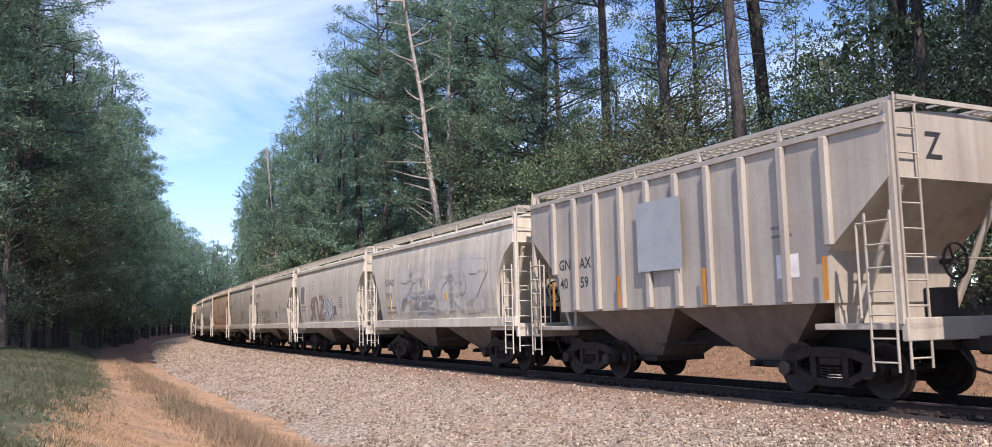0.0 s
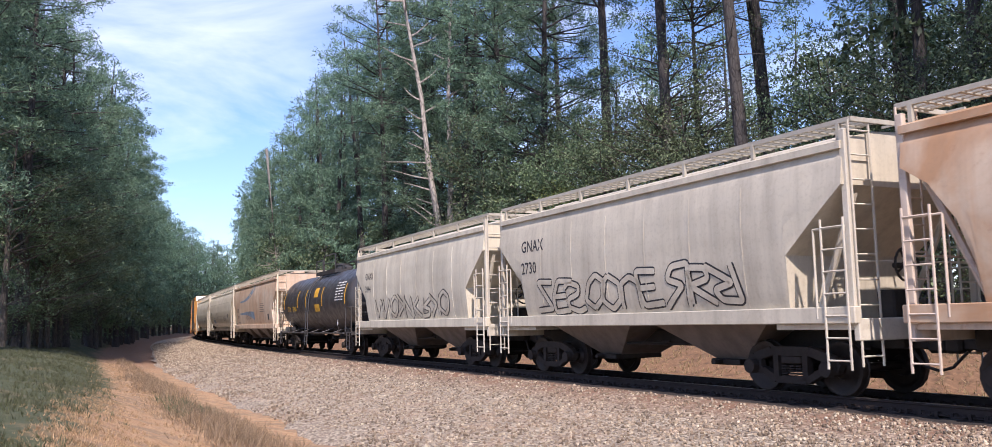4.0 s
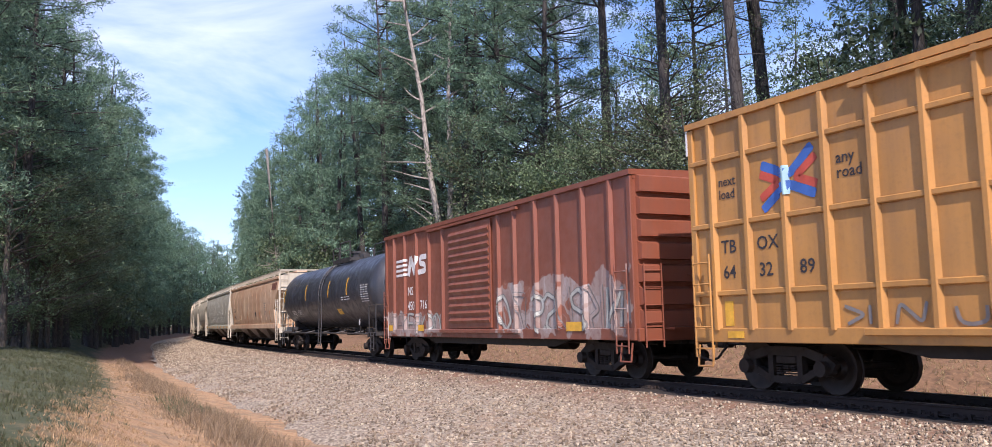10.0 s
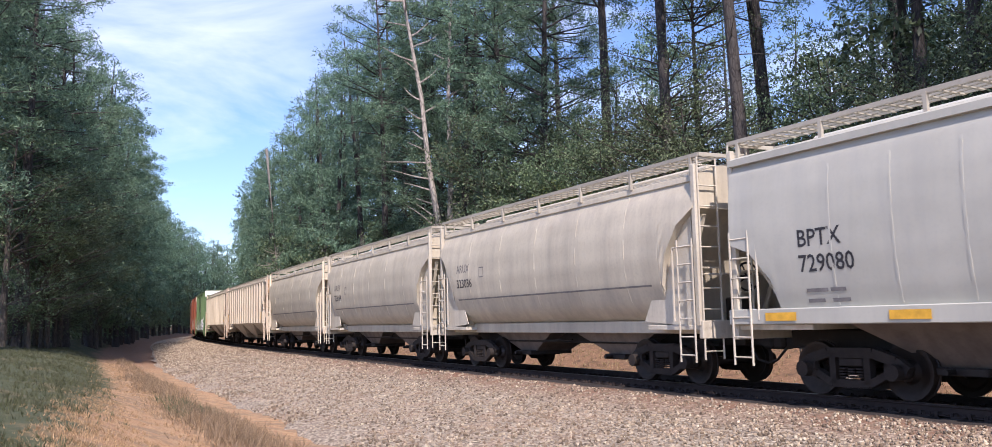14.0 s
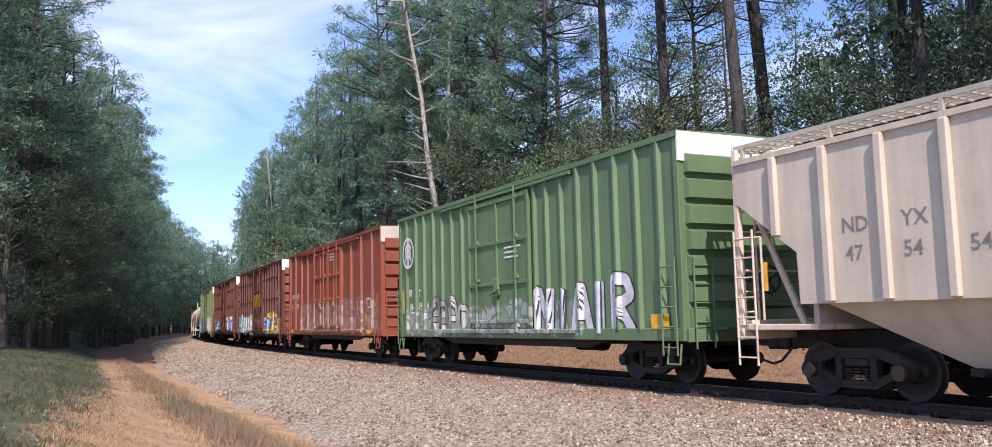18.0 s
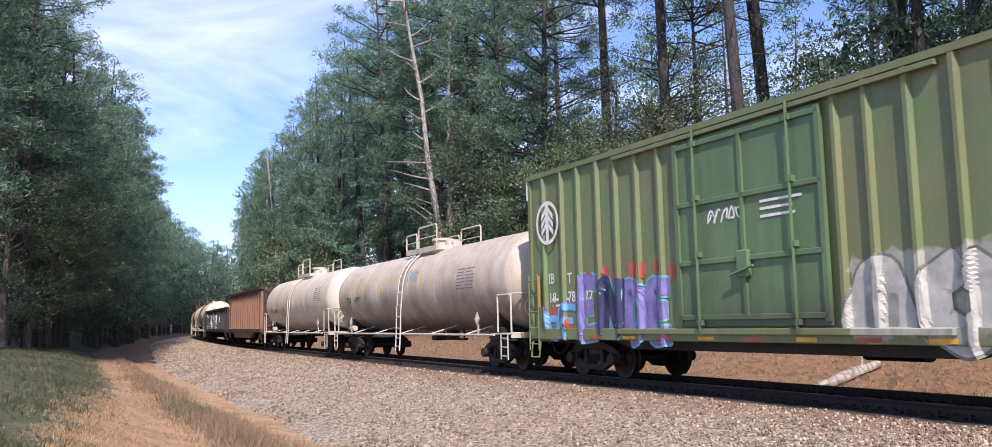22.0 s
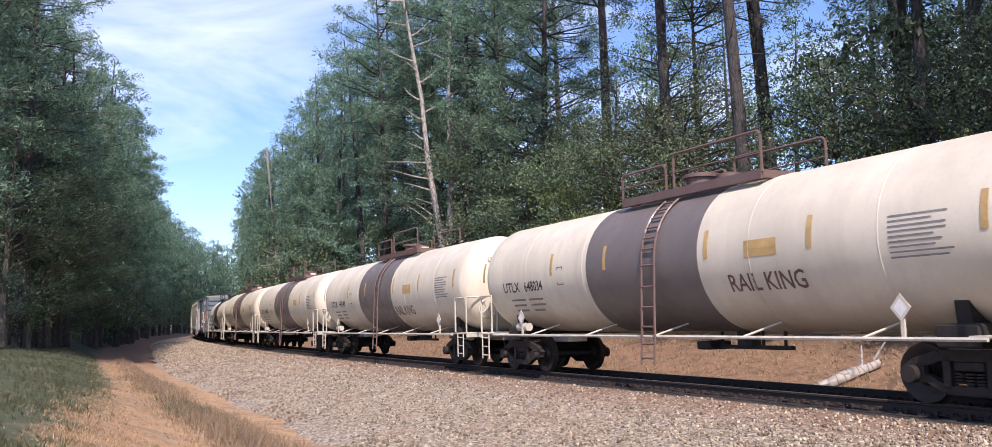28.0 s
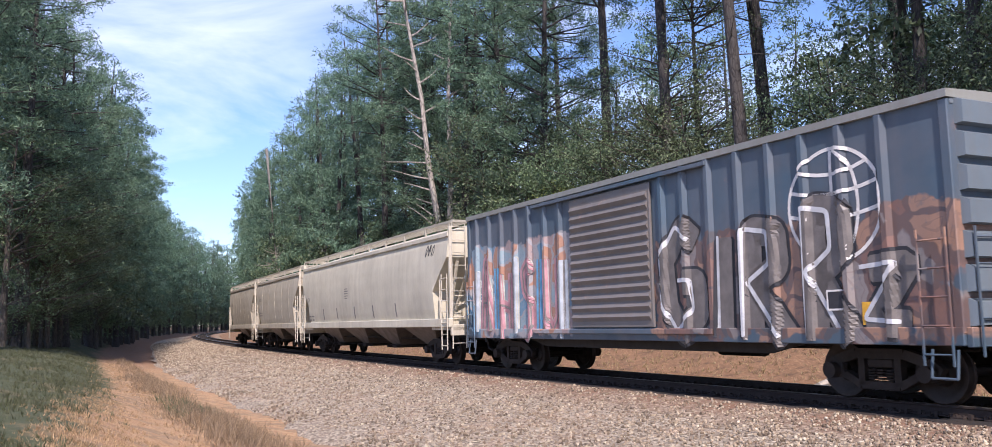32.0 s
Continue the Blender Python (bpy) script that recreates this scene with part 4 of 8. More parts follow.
def thick(mb, p, q, w, y0, y1):
    """A flat bar in the x-z plane from p to q."""
    dx, dz = q[0] - p[0], q[1] - p[1]
    ln = math.hypot(dx, dz)
    a, b = -dz / ln * w / 2, dx / ln * w / 2
    mb.prism([(p[0] + a, p[1] + b), (q[0] + a, q[1] + b), (q[0] - a, q[1] - b), (p[0] - a, p[1] - b)], y0, y1)


def truck_mesh():
    mb = MB()
    for sg in (-1, 1):
        y0, y1 = sorted((sg * 0.93, sg * 1.07))
        top = [(-1.08, 0.47), (-0.86, 0.62), (-0.45, 0.74), (0.45, 0.74), (0.86, 0.62), (1.08, 0.47)]
        low = [(-0.98, 0.40), (-0.68, 0.40), (-0.36, 0.24), (0.36, 0.24), (0.68, 0.40), (0.98, 0.40)]
        for ch, w in ((top, 0.16), (low, 0.12)):
            for p, q in zip(ch[:-1], ch[1:]):
                thick(mb, p, q, w, y0, y1)
        for x in (-0.34, 0.34):
            thick(mb, (x, 0.24), (x, 0.74), 0.12, y0, y1)
        for x in (-0.89, 0.89):
            mb.tube((x, sg * 0.9, 0.457), (x, sg * 1.2, 0.457), 0.13, 12)
            mb.box(x - 0.17, x + 0.17, y0, y1, 0.38, 0.60, 0, 0.02)
        for x in (-0.17, 0.0, 0.17):
            for k in range(5):
                mb.tube((x, sg * 1.0, 0.29 + 0.045 * k), (x, sg * 1.0, 0.315 + 0.045 * k), 0.075, 8)
        mb.box(-0.24, 0.24, sg * 0.95 - 0.1, sg * 0.95 + 0.1, 0.52, 0.66, 0, 0.02)
    mb.box(-0.22, 0.22, -0.95, 0.95, 0.50, 0.78, 0, 0.03)
    for x in (-0.42, 0.42):
        mb.tube((x, -0.8, 0.38), (x, 0.8, 0.38), 0.05, 6)
    return mb.mesh("truck", [CAST], 40)


TRUCK, WHEELS = truck_mesh(), wheelset_mesh()
ROLLING = []


def trucks(car, x):
    for tx in (-x, x):
        tk = part("truck", TRUCK, None, car, "two-axle cast steel truck with coil springs")
        tk.location.x = tx
        for wx in (-0.89, 0.89):
            ws = part("wheelset", WHEELS, None, tk)
            ws.location = (wx, 0, 0.457)
            ROLLING.append((ws, wx, car))


def coupler(car, xb, half):
    for sg in (-1, 1):
        mb = MB()
        a, b = sorted((sg * (xb - 0.5), sg * (half - 0.16)))
        mb.box(a, b, -0.08, 0.08, 0.78, 0.94, 0, 0.02)
        a, b = sorted((sg * (half - 0.30), sg * (half - 0.01)))
        mb.box(a, b, -0.17, 0.17, 0.72, 1.0, 0, 0.05)
        mb.path([(sg * (half - 0.5), -0.25, 0.78), (sg * (half - 0.25), -0.3, 0.52), (sg * (half - 0.02), -0.28, 0.46)], 0.025, 6)
        part("coupler", mb, STEEL, car)


def underframe(car, xb, z=0.98, mat=None, tanks=True):
    mb = MB()
    mb.box(-xb, xb, -0.28, 0.28, 0.78, z, 0, 0.02)
    part("centre_sill", mb, mat or STEEL, car)
    if tanks:
        mb = MB()
        mb.tube((0.6, 0.62, 0.72), (1.9, 0.62, 0.72), 0.2, 12)
        part("brake_reservoir", mb, STEEL, car, "", 40)
        mb = MB()
        mb.tube((-xb + 0.3, -0.7, 0.80), (xb - 0.3, -0.7, 0.80), 0.022, 5)
        mb.tube((-1.2, -0.75, 0.80), (0.4, -0.75, 0.86), 0.03, 5)
        part("brake_pipe", mb, STEEL, car)


def ladder(car, p, q, width, axis, mat, pitch=0.40, r=0.016):
    """A ladder between the heights of p and q; axis: the way its rungs run."""
    mb = MB()
    p, q, ax = Vector(p), Vector(q), Vector(axis).normalized()
    for e in (-0.5, 0.5):
        mb.tube(p + ax * width * e, q + ax * width * e, r * 1.25, 5)
    k = int((q - p).length / pitch)
    rungs = []
    for i in range(k + 1):
        c = p.lerp(q, (i + 0.4) / (k + 0.8))
        # short steps stay one piece; a tall ladder's rungs are pieces of their own
        rung = MB() if k > 7 else mb
        rung.tube(c - ax * width * 0.5, c + ax * width * 0.5, r, 5)
        rungs.append(rung)
    steps = part("ladder", mb, mat, car)
    for rung in rungs if k > 7 else ():
        part("rung", rung, mat, steps)
    return steps


def grab(car, pts, mat, r=0.02):
    mb = MB()
    mb.path(pts, r, 6)
    return part("grab_rail", mb, mat, car)


def brake_wheel(car, x, y, z, mat):
    mb = MB()
    rings = []
    for q in np.linspace(0, 2 * math.pi, 19):
        c, s = math.cos(q), math.sin(q)
        rings.append([(x + 0.022 * math.sin(u), y + (0.28 + 0.022 * math.cos(u)) * c, z + (0.28 + 0.022 * math.cos(u)) * s) for u in np.linspace(0, 2 * math.pi, 7)[:-1]])
    mb.loft(rings, 0, False)
    wheel = part("brake_wheel", mb, mat, car, "", 60, True)
    for q in (0.5, 2.07, 3.64, 5.2):
        mb = MB()
        mb.tube((x - 0.03, y, z), (x, y + 0.28 * math.cos(q), z + 0.28 * math.sin(q)), 0.018, 5)
        part("spoke", mb, mat, wheel)
    mb = MB()
    mb.tube((x - 0.25, y, z), (x, y, z), 0.05, 8)
    part("hub", mb, mat, wheel)


# ---- writing ----
GLYPHS = {}


def glyphs(text):
    if text not in GLYPHS:
        cu = bpy.data.curves.new("writing", "FONT")
        cu.body, cu.resolution_u, cu.offset = text, 2, 0.012
        ob = bpy.data.objects.new("writing", cu)
        me = bpy.data.meshes.new_from_object(ob)
        bm = bmesh.new()
        bm.from_mesh(me)
        for k in range(1, 8):
            bmesh.ops.bisect_plane(bm, geom=bm.verts[:] + bm.edges[:] + bm.faces[:], plane_co=(0, 0.11 * k - 0.02, 0), plane_no=(0, 1, 0))
        bm.verts.index_update()
        GLYPHS[text] = ([tuple(v.co) for v in bm.verts], [tuple(v.index for v in f.verts) for f in bm.faces])
        bm.free()
        bpy.data.objects.remove(ob)
        bpy.data.meshes.remove(me)
        bpy.data.curves.remove(cu)
    return GLYPHS[text]


DZ = {}


def flat(y):
    return lambda z: y


def write(car, text, x, z, size, mat, side, wide=1.0, name="lettering", lift=0.005):
    """Letters on the side towards the camera, starting at x, on the line z."""
    vs, fs = glyphs(text)
    x += SHIFT.get(car.name, 0.0)
    z += DZ.get(side, 0.0)
    mb = MB()
    mb.add([(x + a * size * wide, -(side(z + b * size) + lift), z + b * size) for a, b, _ in vs], fs)
    return part(name, mb, mat, car)


def write_end(car, text, x, y, z, size, mat, lift=0.005):
    vs, fs = glyphs(text)
    mb = MB()
    mb.add([(x + lift, y + a * size, z + b * size) for a, b, _ in vs], fs)
    return part("lettering", mb, mat, car)


def bars(car, x, z, w, h, rows, mat, side, cols=1, name="data_block", lift=0.005):
    """Small unreadable lettering, as plain bars."""
    x += SHIFT.get(car.name, 0.0)
    z += DZ.get(side, 0.0)
    mb = MB()
    rng = random.Random(int(x * 100 + z * 10))
    for i in range(rows):
        z1 = z + h * (1 - i / rows)
        z0 = z1 - h / rows * 0.36
        for j in range(cols):
            a = x + w * j / cols
            b = a + w / cols * rng.uniform(0.6, 0.92)
            mb.add([(a, -(side(z0) + lift), z0), (b, -(side(z0) + lift), z0), (b, -(side(z1) + lift), z1), (a, -(side(z1) + lift), z1)], [(0, 1, 2, 3)])
    return tagged(part(name, mb, mat, car), kind="stuff")


def plate(car, name, x0, x1, z0, z1, mat, side, lift=0.006, rows=1, label=""):
    x0, x1 = x0 + SHIFT.get(car.name, 0.0), x1 + SHIFT.get(car.name, 0.0)
    z0, z1 = z0 + DZ.get(side, 0.0), z1 + DZ.get(side, 0.0)
    mb = MB()
    for k in range(rows):
        a, b = z0 + (z1 - z0) * k / rows, z0 + (z1 - z0) * (k + 1) / rows
        vs = [(x0, -(side(a) + lift), a), (x1, -(side(a) + lift), a), (x1, -(side(b) + lift), b), (x0, -(side(b) + lift), b)]
        vs += [(x, y + 0.004, z) for x, y, z in vs]
        mb.convex(vs, [(0, 1, 2, 3), (4, 5, 6, 7), (0, 1, 5, 4), (1, 2, 6, 5), (2, 3, 7, 6), (3, 0, 4, 7)])
    return part(name, mb, mat, car, label)


def frame_lines(car, x0, x1, z0, z1, mat, side, w=0.03):
    x0, x1 = x0 + SHIFT.get(car.name, 0.0), x1 + SHIFT.get(car.name, 0.0)
    z0, z1 = z0 + DZ.get(side, 0.0), z1 + DZ.get(side, 0.0)
    mb = MB()
    for a, b, c, d in ((x0, x1, z0, z0 + w), (x0, x1, z1 - w, z1), (x0, x0 + w, z0 + w, z1 - w), (x1 - w, x1, z0 + w, z1 - w)):
        mb.add([(a, -(side(c) + 0.005), c), (b, -(side(c) + 0.005), c), (b, -(side(d) + 0.005), d), (a, -(side(d) + 0.005), d)], [(0, 1, 2, 3)])
    return part("stencil_box", mb, mat, car)


# ---- where each car stands in the train: metres of track from couplers to couplers ----
JOINTS = [7.6, 19.65, 32.87, 46.07, 59.2, 72.1, 85.29, 98.3, 111.73, 127.3, 145.7, 165.83, 186.7, 207.95, 225.7, 244.0, 265.0, 285.9, 299.6, 313.4, 327.6, 347.0, 366.5, 384.65,
          402.8, 420.87, 438.77, 456.3, 474.9, 491.9, 508.6, 530.8, 549.05, 566.5, 584.1, 601.85, 619.35, 637.45, 651.9, 669.9, 690.3, 704.05, 717.3]
CARS = []
# metres by which the lettering and fittings of a car lie ahead of its middle
AHEAD = {9: 0.35, 15: 0.25, 28: 0.35, 29: 0.35, 32: 0.375, 33: 0.75, 34: 0.75, 35: 0.75, 36: 0.75, 37: 0.75, 38: 0.375}
SHIFT = {}


def car_root(name, label, category, group):
    """The next car of the train; gives its Empty and half its length."""
    i = len(CARS)
    car = tagged(new(name), label, category, group)
    half = (JOINTS[i + 1] - JOINTS[i]) / 2
    SHIFT[car.name] = AHEAD.get(i + 1, 0.0)
    CARS.append((car, (JOINTS[i] + JOINTS[i + 1]) / 2, half))
    return car, half


# ---- covered hoppers ----
ACF = [(1.46, 1.46), (1.75, 1.53), (2.3, 1.59), (2.9, 1.61), (3.4, 1.59), (3.85, 1.53), (4.0, 1.47)]
ACF_TOP = [(4.005, 1.56), (4.12, 1.56), (4.19, 1.38), (4.33, 0.75), (4.37, 0.0)]
ROUND = [(1.28, 0.95), (1.42, 1.20), (1.65, 1.40), (2.05, 1.54), (2.6, 1.61), (3.2, 1.60), (3.72, 1.50), (4.05, 1.36)]
ROUND_TOP = [(4.07, 1.40), (4.18, 1.38), (4.28, 1.15), (4.42, 0.7), (4.46, 0.0)]
SLAB = [(1.55, 1.53), (2.2, 1.531), (2.8, 1.532), (3.4, 1.532), (3.9, 1.531), (4.1, 1.53)]
SLAB_TOP = [(4.105, 1.58), (4.2, 1.58), (4.25, 1.38), (4.33, 0.7), (4.36, 0.0)]
END_CUT = [(0.0, 3.42), (1.25, 2.38), (1.34, 1.0)]
ARCH_CUT = [(0.0, 3.5), (0.45, 3.2), (0.85, 2.65), (1.05, 2.05), (1.1, 1.0)]


def side_of(prof, grow=0.0):
    zs, ys = [p[0] for p in prof], [p[1] for p in prof]
    return lambda z: float(np.interp(z, zs, ys)) + grow


def hopper(label, mat, fit_mat, bays=3, prof=ACF, top=ACF_TOP, cut=END_CUT, tall=1.0, ribs=0, low_mat=None, sill=True, walk_mat=None, gusset=False, name="covered_hopper", seams=0, end_mat=None, rib_in=1.0):
    car, half = car_root(name, label, "hopper car", "covered hoppers of the train")
    xb = half - 0.42
    prof, top = [(1.46 + (z - 1.46) * tall, y) for z, y in prof], [(1.46 + (z - 1.46) * tall, y) for z, y in top]
    side = side_of(prof)
    cut_d, cut_h = [c[0] for c in cut], [c[1] for c in cut]
    cut_z = cut_h[0]
    cut_l = cut_d[-1]
    z0, zt = prof[0][0], prof[-1][0]
    lb = xb - 0.12
    xs = sorted({round(sg * (lb - d), 4) for sg in (-1, 1) for d in [0, 0.1, 0.3, 0.55, 0.7, cut_l + 0.02, cut_l + 0.4] + cut_d} | {0.0, round(lb / 3, 3), round(-lb / 3, 3)})
    rings = []
    for x in xs:
        d = lb - abs(x)
        zl = max(z0, float(np.interp(max(d, 0), cut_d, cut_h)))
        nearp = [(side(z), z) for z in np.linspace(zl, zt, 22)] + [(y, z) for z, y in top[:-1]]
        rings.append([(x, -y, float(z)) for y, z in nearp] + [(x, 0, top[-1][0])] + [(x, y, float(z)) for y, z in nearp[::-1]])
    mb = MB()
    mb.loft(rings)
    part("body", mb, mat, car, "", 32, True)
    for sg in (-1, 1):
        mb = MB()
        rim = [(side(z), z) for z in np.linspace(cut_z, zt, 8)] + [(y, z) for z, y in top[1:-1]]
        face = [(-y + 0.03, z) for y, z in rim] + [(0, top[-1][0] - 0.02)] + [(y - 0.03, z) for y, z in rim[::-1]]
        k = len(face)
        vs = [(sg * (lb - 0.02), y, float(z)) for y, z in face] + [(sg * (lb + 0.012), y, float(z)) for y, z in face]
        mb.add(vs, [tuple(range(k)), tuple(range(k, 2 * k))] + [(i, (i + 1) % k, k + (i + 1) % k, k + i) for i in range(k)])
        part("end_sheet", mb, end_mat or mat, car, "", 0, True)
    # hopper bays and gates
    span = 2 * (lb - 1.75)
    bw = span / bays
    for k in range(bays):
        xc = -span / 2 + bw * (k + 0.5)
        mb = MB()
        yt, zb = side(z0) - (0.06 if sill else 0.22), 0.50
        vs = [(xc + a * bw * 0.5, b * yt, z0 + 0.02) for a, b in ((-1, -1), (1, -1), (1, 1), (-1, 1))] + [(xc + a * 0.36, b * 0.55, zb) for a, b in ((-1, -1), (1, -1), (1, 1), (-1, 1))]
        mb.convex(vs, [(0, 1, 2, 3), (4, 5, 6, 7), (0, 1, 5, 4), (1, 2, 6, 5), (2, 3, 7, 6), (3, 0, 4, 7)])
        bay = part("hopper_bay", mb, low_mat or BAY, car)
        mb = MB()
        mb.box(xc - 0.42, xc + 0.42, -0.75, 0.6, 0.42, 0.54, 0, 0.015)
        mb.tube((xc - 0.1, -0.95, 0.48), (xc - 0.1, -0.7, 0.48), 0.05, 6)
        part("outlet_gate", mb, STEEL, bay)
    if sill:
        for sg in (-1, 1):
            mb = MB()
            a, b = sorted((sg * (side(z0) - 0.02), sg * (side(z0) + 0.13)))
            mb.box(-xb, xb, a, b, z0 - 0.24, z0 + 0.03, 0, 0.015)
            part("side_sill", mb, mat, car)
    # seams where the sheets meet
    for k in range(seams):
        x = -lb + 2.3 + (2 * lb - 4.6) * k / max(1, seams - 1)
        mb = MB()
        for z, zn in zip(np.linspace(z0 + 0.06, zt - 0.03, 9)[:-1], np.linspace(z0 + 0.06, zt - 0.03, 9)[1:]):
            vs = [(x + a, -(side(float(q)) + e), float(q)) for q in (z, zn) for a in (-0.022, 0.022) for e in (-0.01, 0.006)]
            mb.convex(vs, [(0, 1, 3, 2), (4, 6, 7, 5), (0, 4, 5, 1), (2, 3, 7, 6), (0, 2, 6, 4), (1, 5, 7, 3)])
        part("sheet_seam", mb, mat, car)
    if ribs:
        for k in range(ribs):
            x = -lb + rib_in + (2 * lb - 2 * rib_in) * k / (ribs - 1)
            d = lb - abs(x)
            zl = max(z0, float(np.interp(d, cut_d, cut_h))) + 0.02
            for sg in (-1, 1):
                mb = MB()
                a, b = sorted((sg * 1.525, sg * 1.63))
                mb.box(x - 0.075, x + 0.075, a, b, zl, zt, 0, 0.02)
                part("side_post", mb, mat, car)
    # ends: platform, posts, ladders, rails
    for sg in (-1, 1):
        xe = sg * xb
        mb = MB()
        a, b = sorted((sg * (lb - 1.7), xe))
        mb.box(a, b, -1.45, 1.45, 1.12, 1.22, 0, 0.01)
        mb.box(min(xe - sg * 0.12, xe), max(xe - sg * 0.12, xe), -1.5, 1.5, 0.95, 1.3, 0, 0.015)
        part("end_platform", mb, fit_mat, car)
        for y in (-1.47, 1.47):
            mb = MB()
            mb.box(min(xe - sg * 0.17, xe - sg * 0.05), max(xe - sg * 0.17, xe - sg * 0.05), y - 0.05, y + 0.05, 1.2, zt + 0.32, 0, 0.012)
            part("corner_post", mb, fit_mat, car)
            mb = MB()
            mb.tube((sg * (lb - 0.1), y * 0.8, cut_z - 0.1), (sg * (lb - 1.1), y * 0.75, 1.2), 0.06, 6)
            part("end_brace", mb, fit_mat, car)
        mb = MB()
        mb.box(min(sg * (lb - 1.5), sg * (lb - 1.38)), max(sg * (lb - 1.5), sg * (lb - 1.38)), -1.2, 1.2, 1.2, z0 + 0.85, 0, 0.01)
        part("bolster_web", mb, low_mat or mat, car)
        for y, s2 in ((-1.0, -1), (1.0, 1)):
            if (s2 < 0) == (sg > 0) or True:
                ladder(car, (xe - sg * 0.02, s2 * 1.22, 0.55 if sg * s2 < 0 else 1.3), (xe - sg * 0.02, s2 * 1.22, zt + 0.45), 0.46, (0, 1, 0), fit_mat)
        ladder(car, (xe - sg * 0.34, -1.60, 0.5), (xe - sg * 0.34, -1.60, 2.9), 0.46, (1, 0, 0), fit_mat)
        for y in (-0.75, -0.25, 0.25, 0.75) if bays == 4 and low_mat is None else ():
            mb = MB()
            mb.tube((sg * (lb + 0.03), y, cut_z - 0.02), (sg * (lb - cut_l * 0.96), y, float(np.interp(cut_l * 0.96, cut_d, cut_h)) - 0.03), 0.05, 5)
            part("slope_rib", mb, fit_mat, car)
        ladder(car, (xe - sg * 0.42, 1.64, 0.5), (xe - sg * 0.42, 1.64, zt + 0.15), 0.46, (1, 0, 0), fit_mat)
        grab(car, [(xe - sg * 0.75, -1.58, 1.3), (xe - sg * 0.75, -1.58, 2.75), (xe - sg * 0.1, -1.58, 2.75)], fit_mat)
        grab(car, [(xe - sg * 0.1, -1.35, 2.2), (xe - sg * 0.1, 1.35, 2.2)], fit_mat)
        if gusset:
            for y in (-1.42, 1.42):
                mb = MB()
                mb.prism([(xe - sg * 1.95, z0 + 0.02), (xe - sg * 0.3, z0 - 0.1), (xe - sg * 0.3, cut_z + 0.35), (xe - sg * 0.55, cut_z + 0.2)], y - 0.012, y + 0.012)
                part("end_gusset", mb, fit_mat, car, "triangular pale end gusset")
    # roof: hatch and running boards
    zr = top[-1][0]
    mb = MB()
    mb.box(-lb + 0.9, lb - 0.9, -0.34, 0.34, zr - 0.04, zr + 0.13, 0, 0.05)
    part("roof_hatch", mb, mat, car)
    wm = walk_mat or GREY_P
    for sg in (-1, 1):
        mb = MB()
        for y in (0.72, 0.90, 1.08, 1.26, 1.40):
            mb.box(-xb + 0.02, xb - 0.02, sg * y - 0.02, sg * y + 0.02, zr + 0.09, zr + 0.125)
        x = -xb + 0.1
        while x < xb:
            mb.box(x - 0.03, x + 0.03, min(sg * 0.70, sg * 1.42), max(sg * 0.70, sg * 1.42), zr + 0.075, zr + 0.095)
            x += 0.3
        mb.box(-xb + 0.02, xb - 0.02, sg * 1.42 - 0.012, sg * 1.42 + 0.012, zr + 0.06, zr + 0.135)
        board = part("running_board", mb, wm, car)
        x = -xb + 0.25
        while x < xb:
            mb = MB()
            mb.box(x - 0.035, x + 0.035, min(sg * 1.38, sg * 1.44), max(sg * 1.38, sg * 1.44), top[1][0] - 0.02, zr + 0.09)
            part("board_bracket", mb, wm, board)
            x += (2 * xb - 0.5) / max(5, round(xb * 0.95))
    for sg in (-1, 1):
        mb = MB()
        for y in np.linspace(-1.3, 1.3, 6):
            mb.box(min(sg * (xb - 0.34), sg * (xb + 0.02)), max(sg * (xb - 0.34), sg * (xb + 0.02)), y - 0.02, y + 0.02, zr + 0.09, zr + 0.125)
        mb.box(min(sg * (xb - 0.02), sg * (xb + 0.02)), max(sg * (xb - 0.02), sg * (xb + 0.02)), -1.42, 1.42, zr + 0.06, zr + 0.135)
        part("end_board", mb, wm, car)
    brake_wheel(car, xb - 0.02, -0.3, 2.15, STEEL)
    mb = MB()
    mb.box(xb - 0.5, xb - 0.15, -0.5, -0.1, 1.22, 1.75, 0, 0.03)
    part("brake_cylinder", mb, STEEL, car)
    underframe(car, xb - 0.2, 1.1)
    coupler(car, xb, half)
    trucks(car, half - (2.35 if half < 8 else 2.6))
    return car, lb, side


def marks(car, lb, side, owner, number, mat, x=None, z=3.05, size=0.40, data=True, dmat=None, pitch=1.35):
    """Owner's letters over the number, with the load data under them."""
    x = -lb + 1.75 if x is None else x
    write(car, owner, x, z, size, mat, side, 0.95)
    if number:
        write(car, number, x, z - size * pitch, size, mat, side, 0.95)
    if data:
        bars(car, x + 0.1, z - size * pitch - 0.62, 1.0, 0.34, 2, dmat or INK_F, side, 2)


def small_print(car, lb, side, mat=None, z=1.75):
    m = mat or INK_F
    bars(car, lb - 3.6, z + 0.3, 0.7, 0.5, 5, m, side, 1)
    plate(car, "tag_panel", lb - 4.6, lb - 4.15, z + 0.05, z + 0.45, INK_F, side, rows=3)
    frame_lines(car, -lb + 3.6, -lb + 3.95, 3.1, 3.5, m, side)


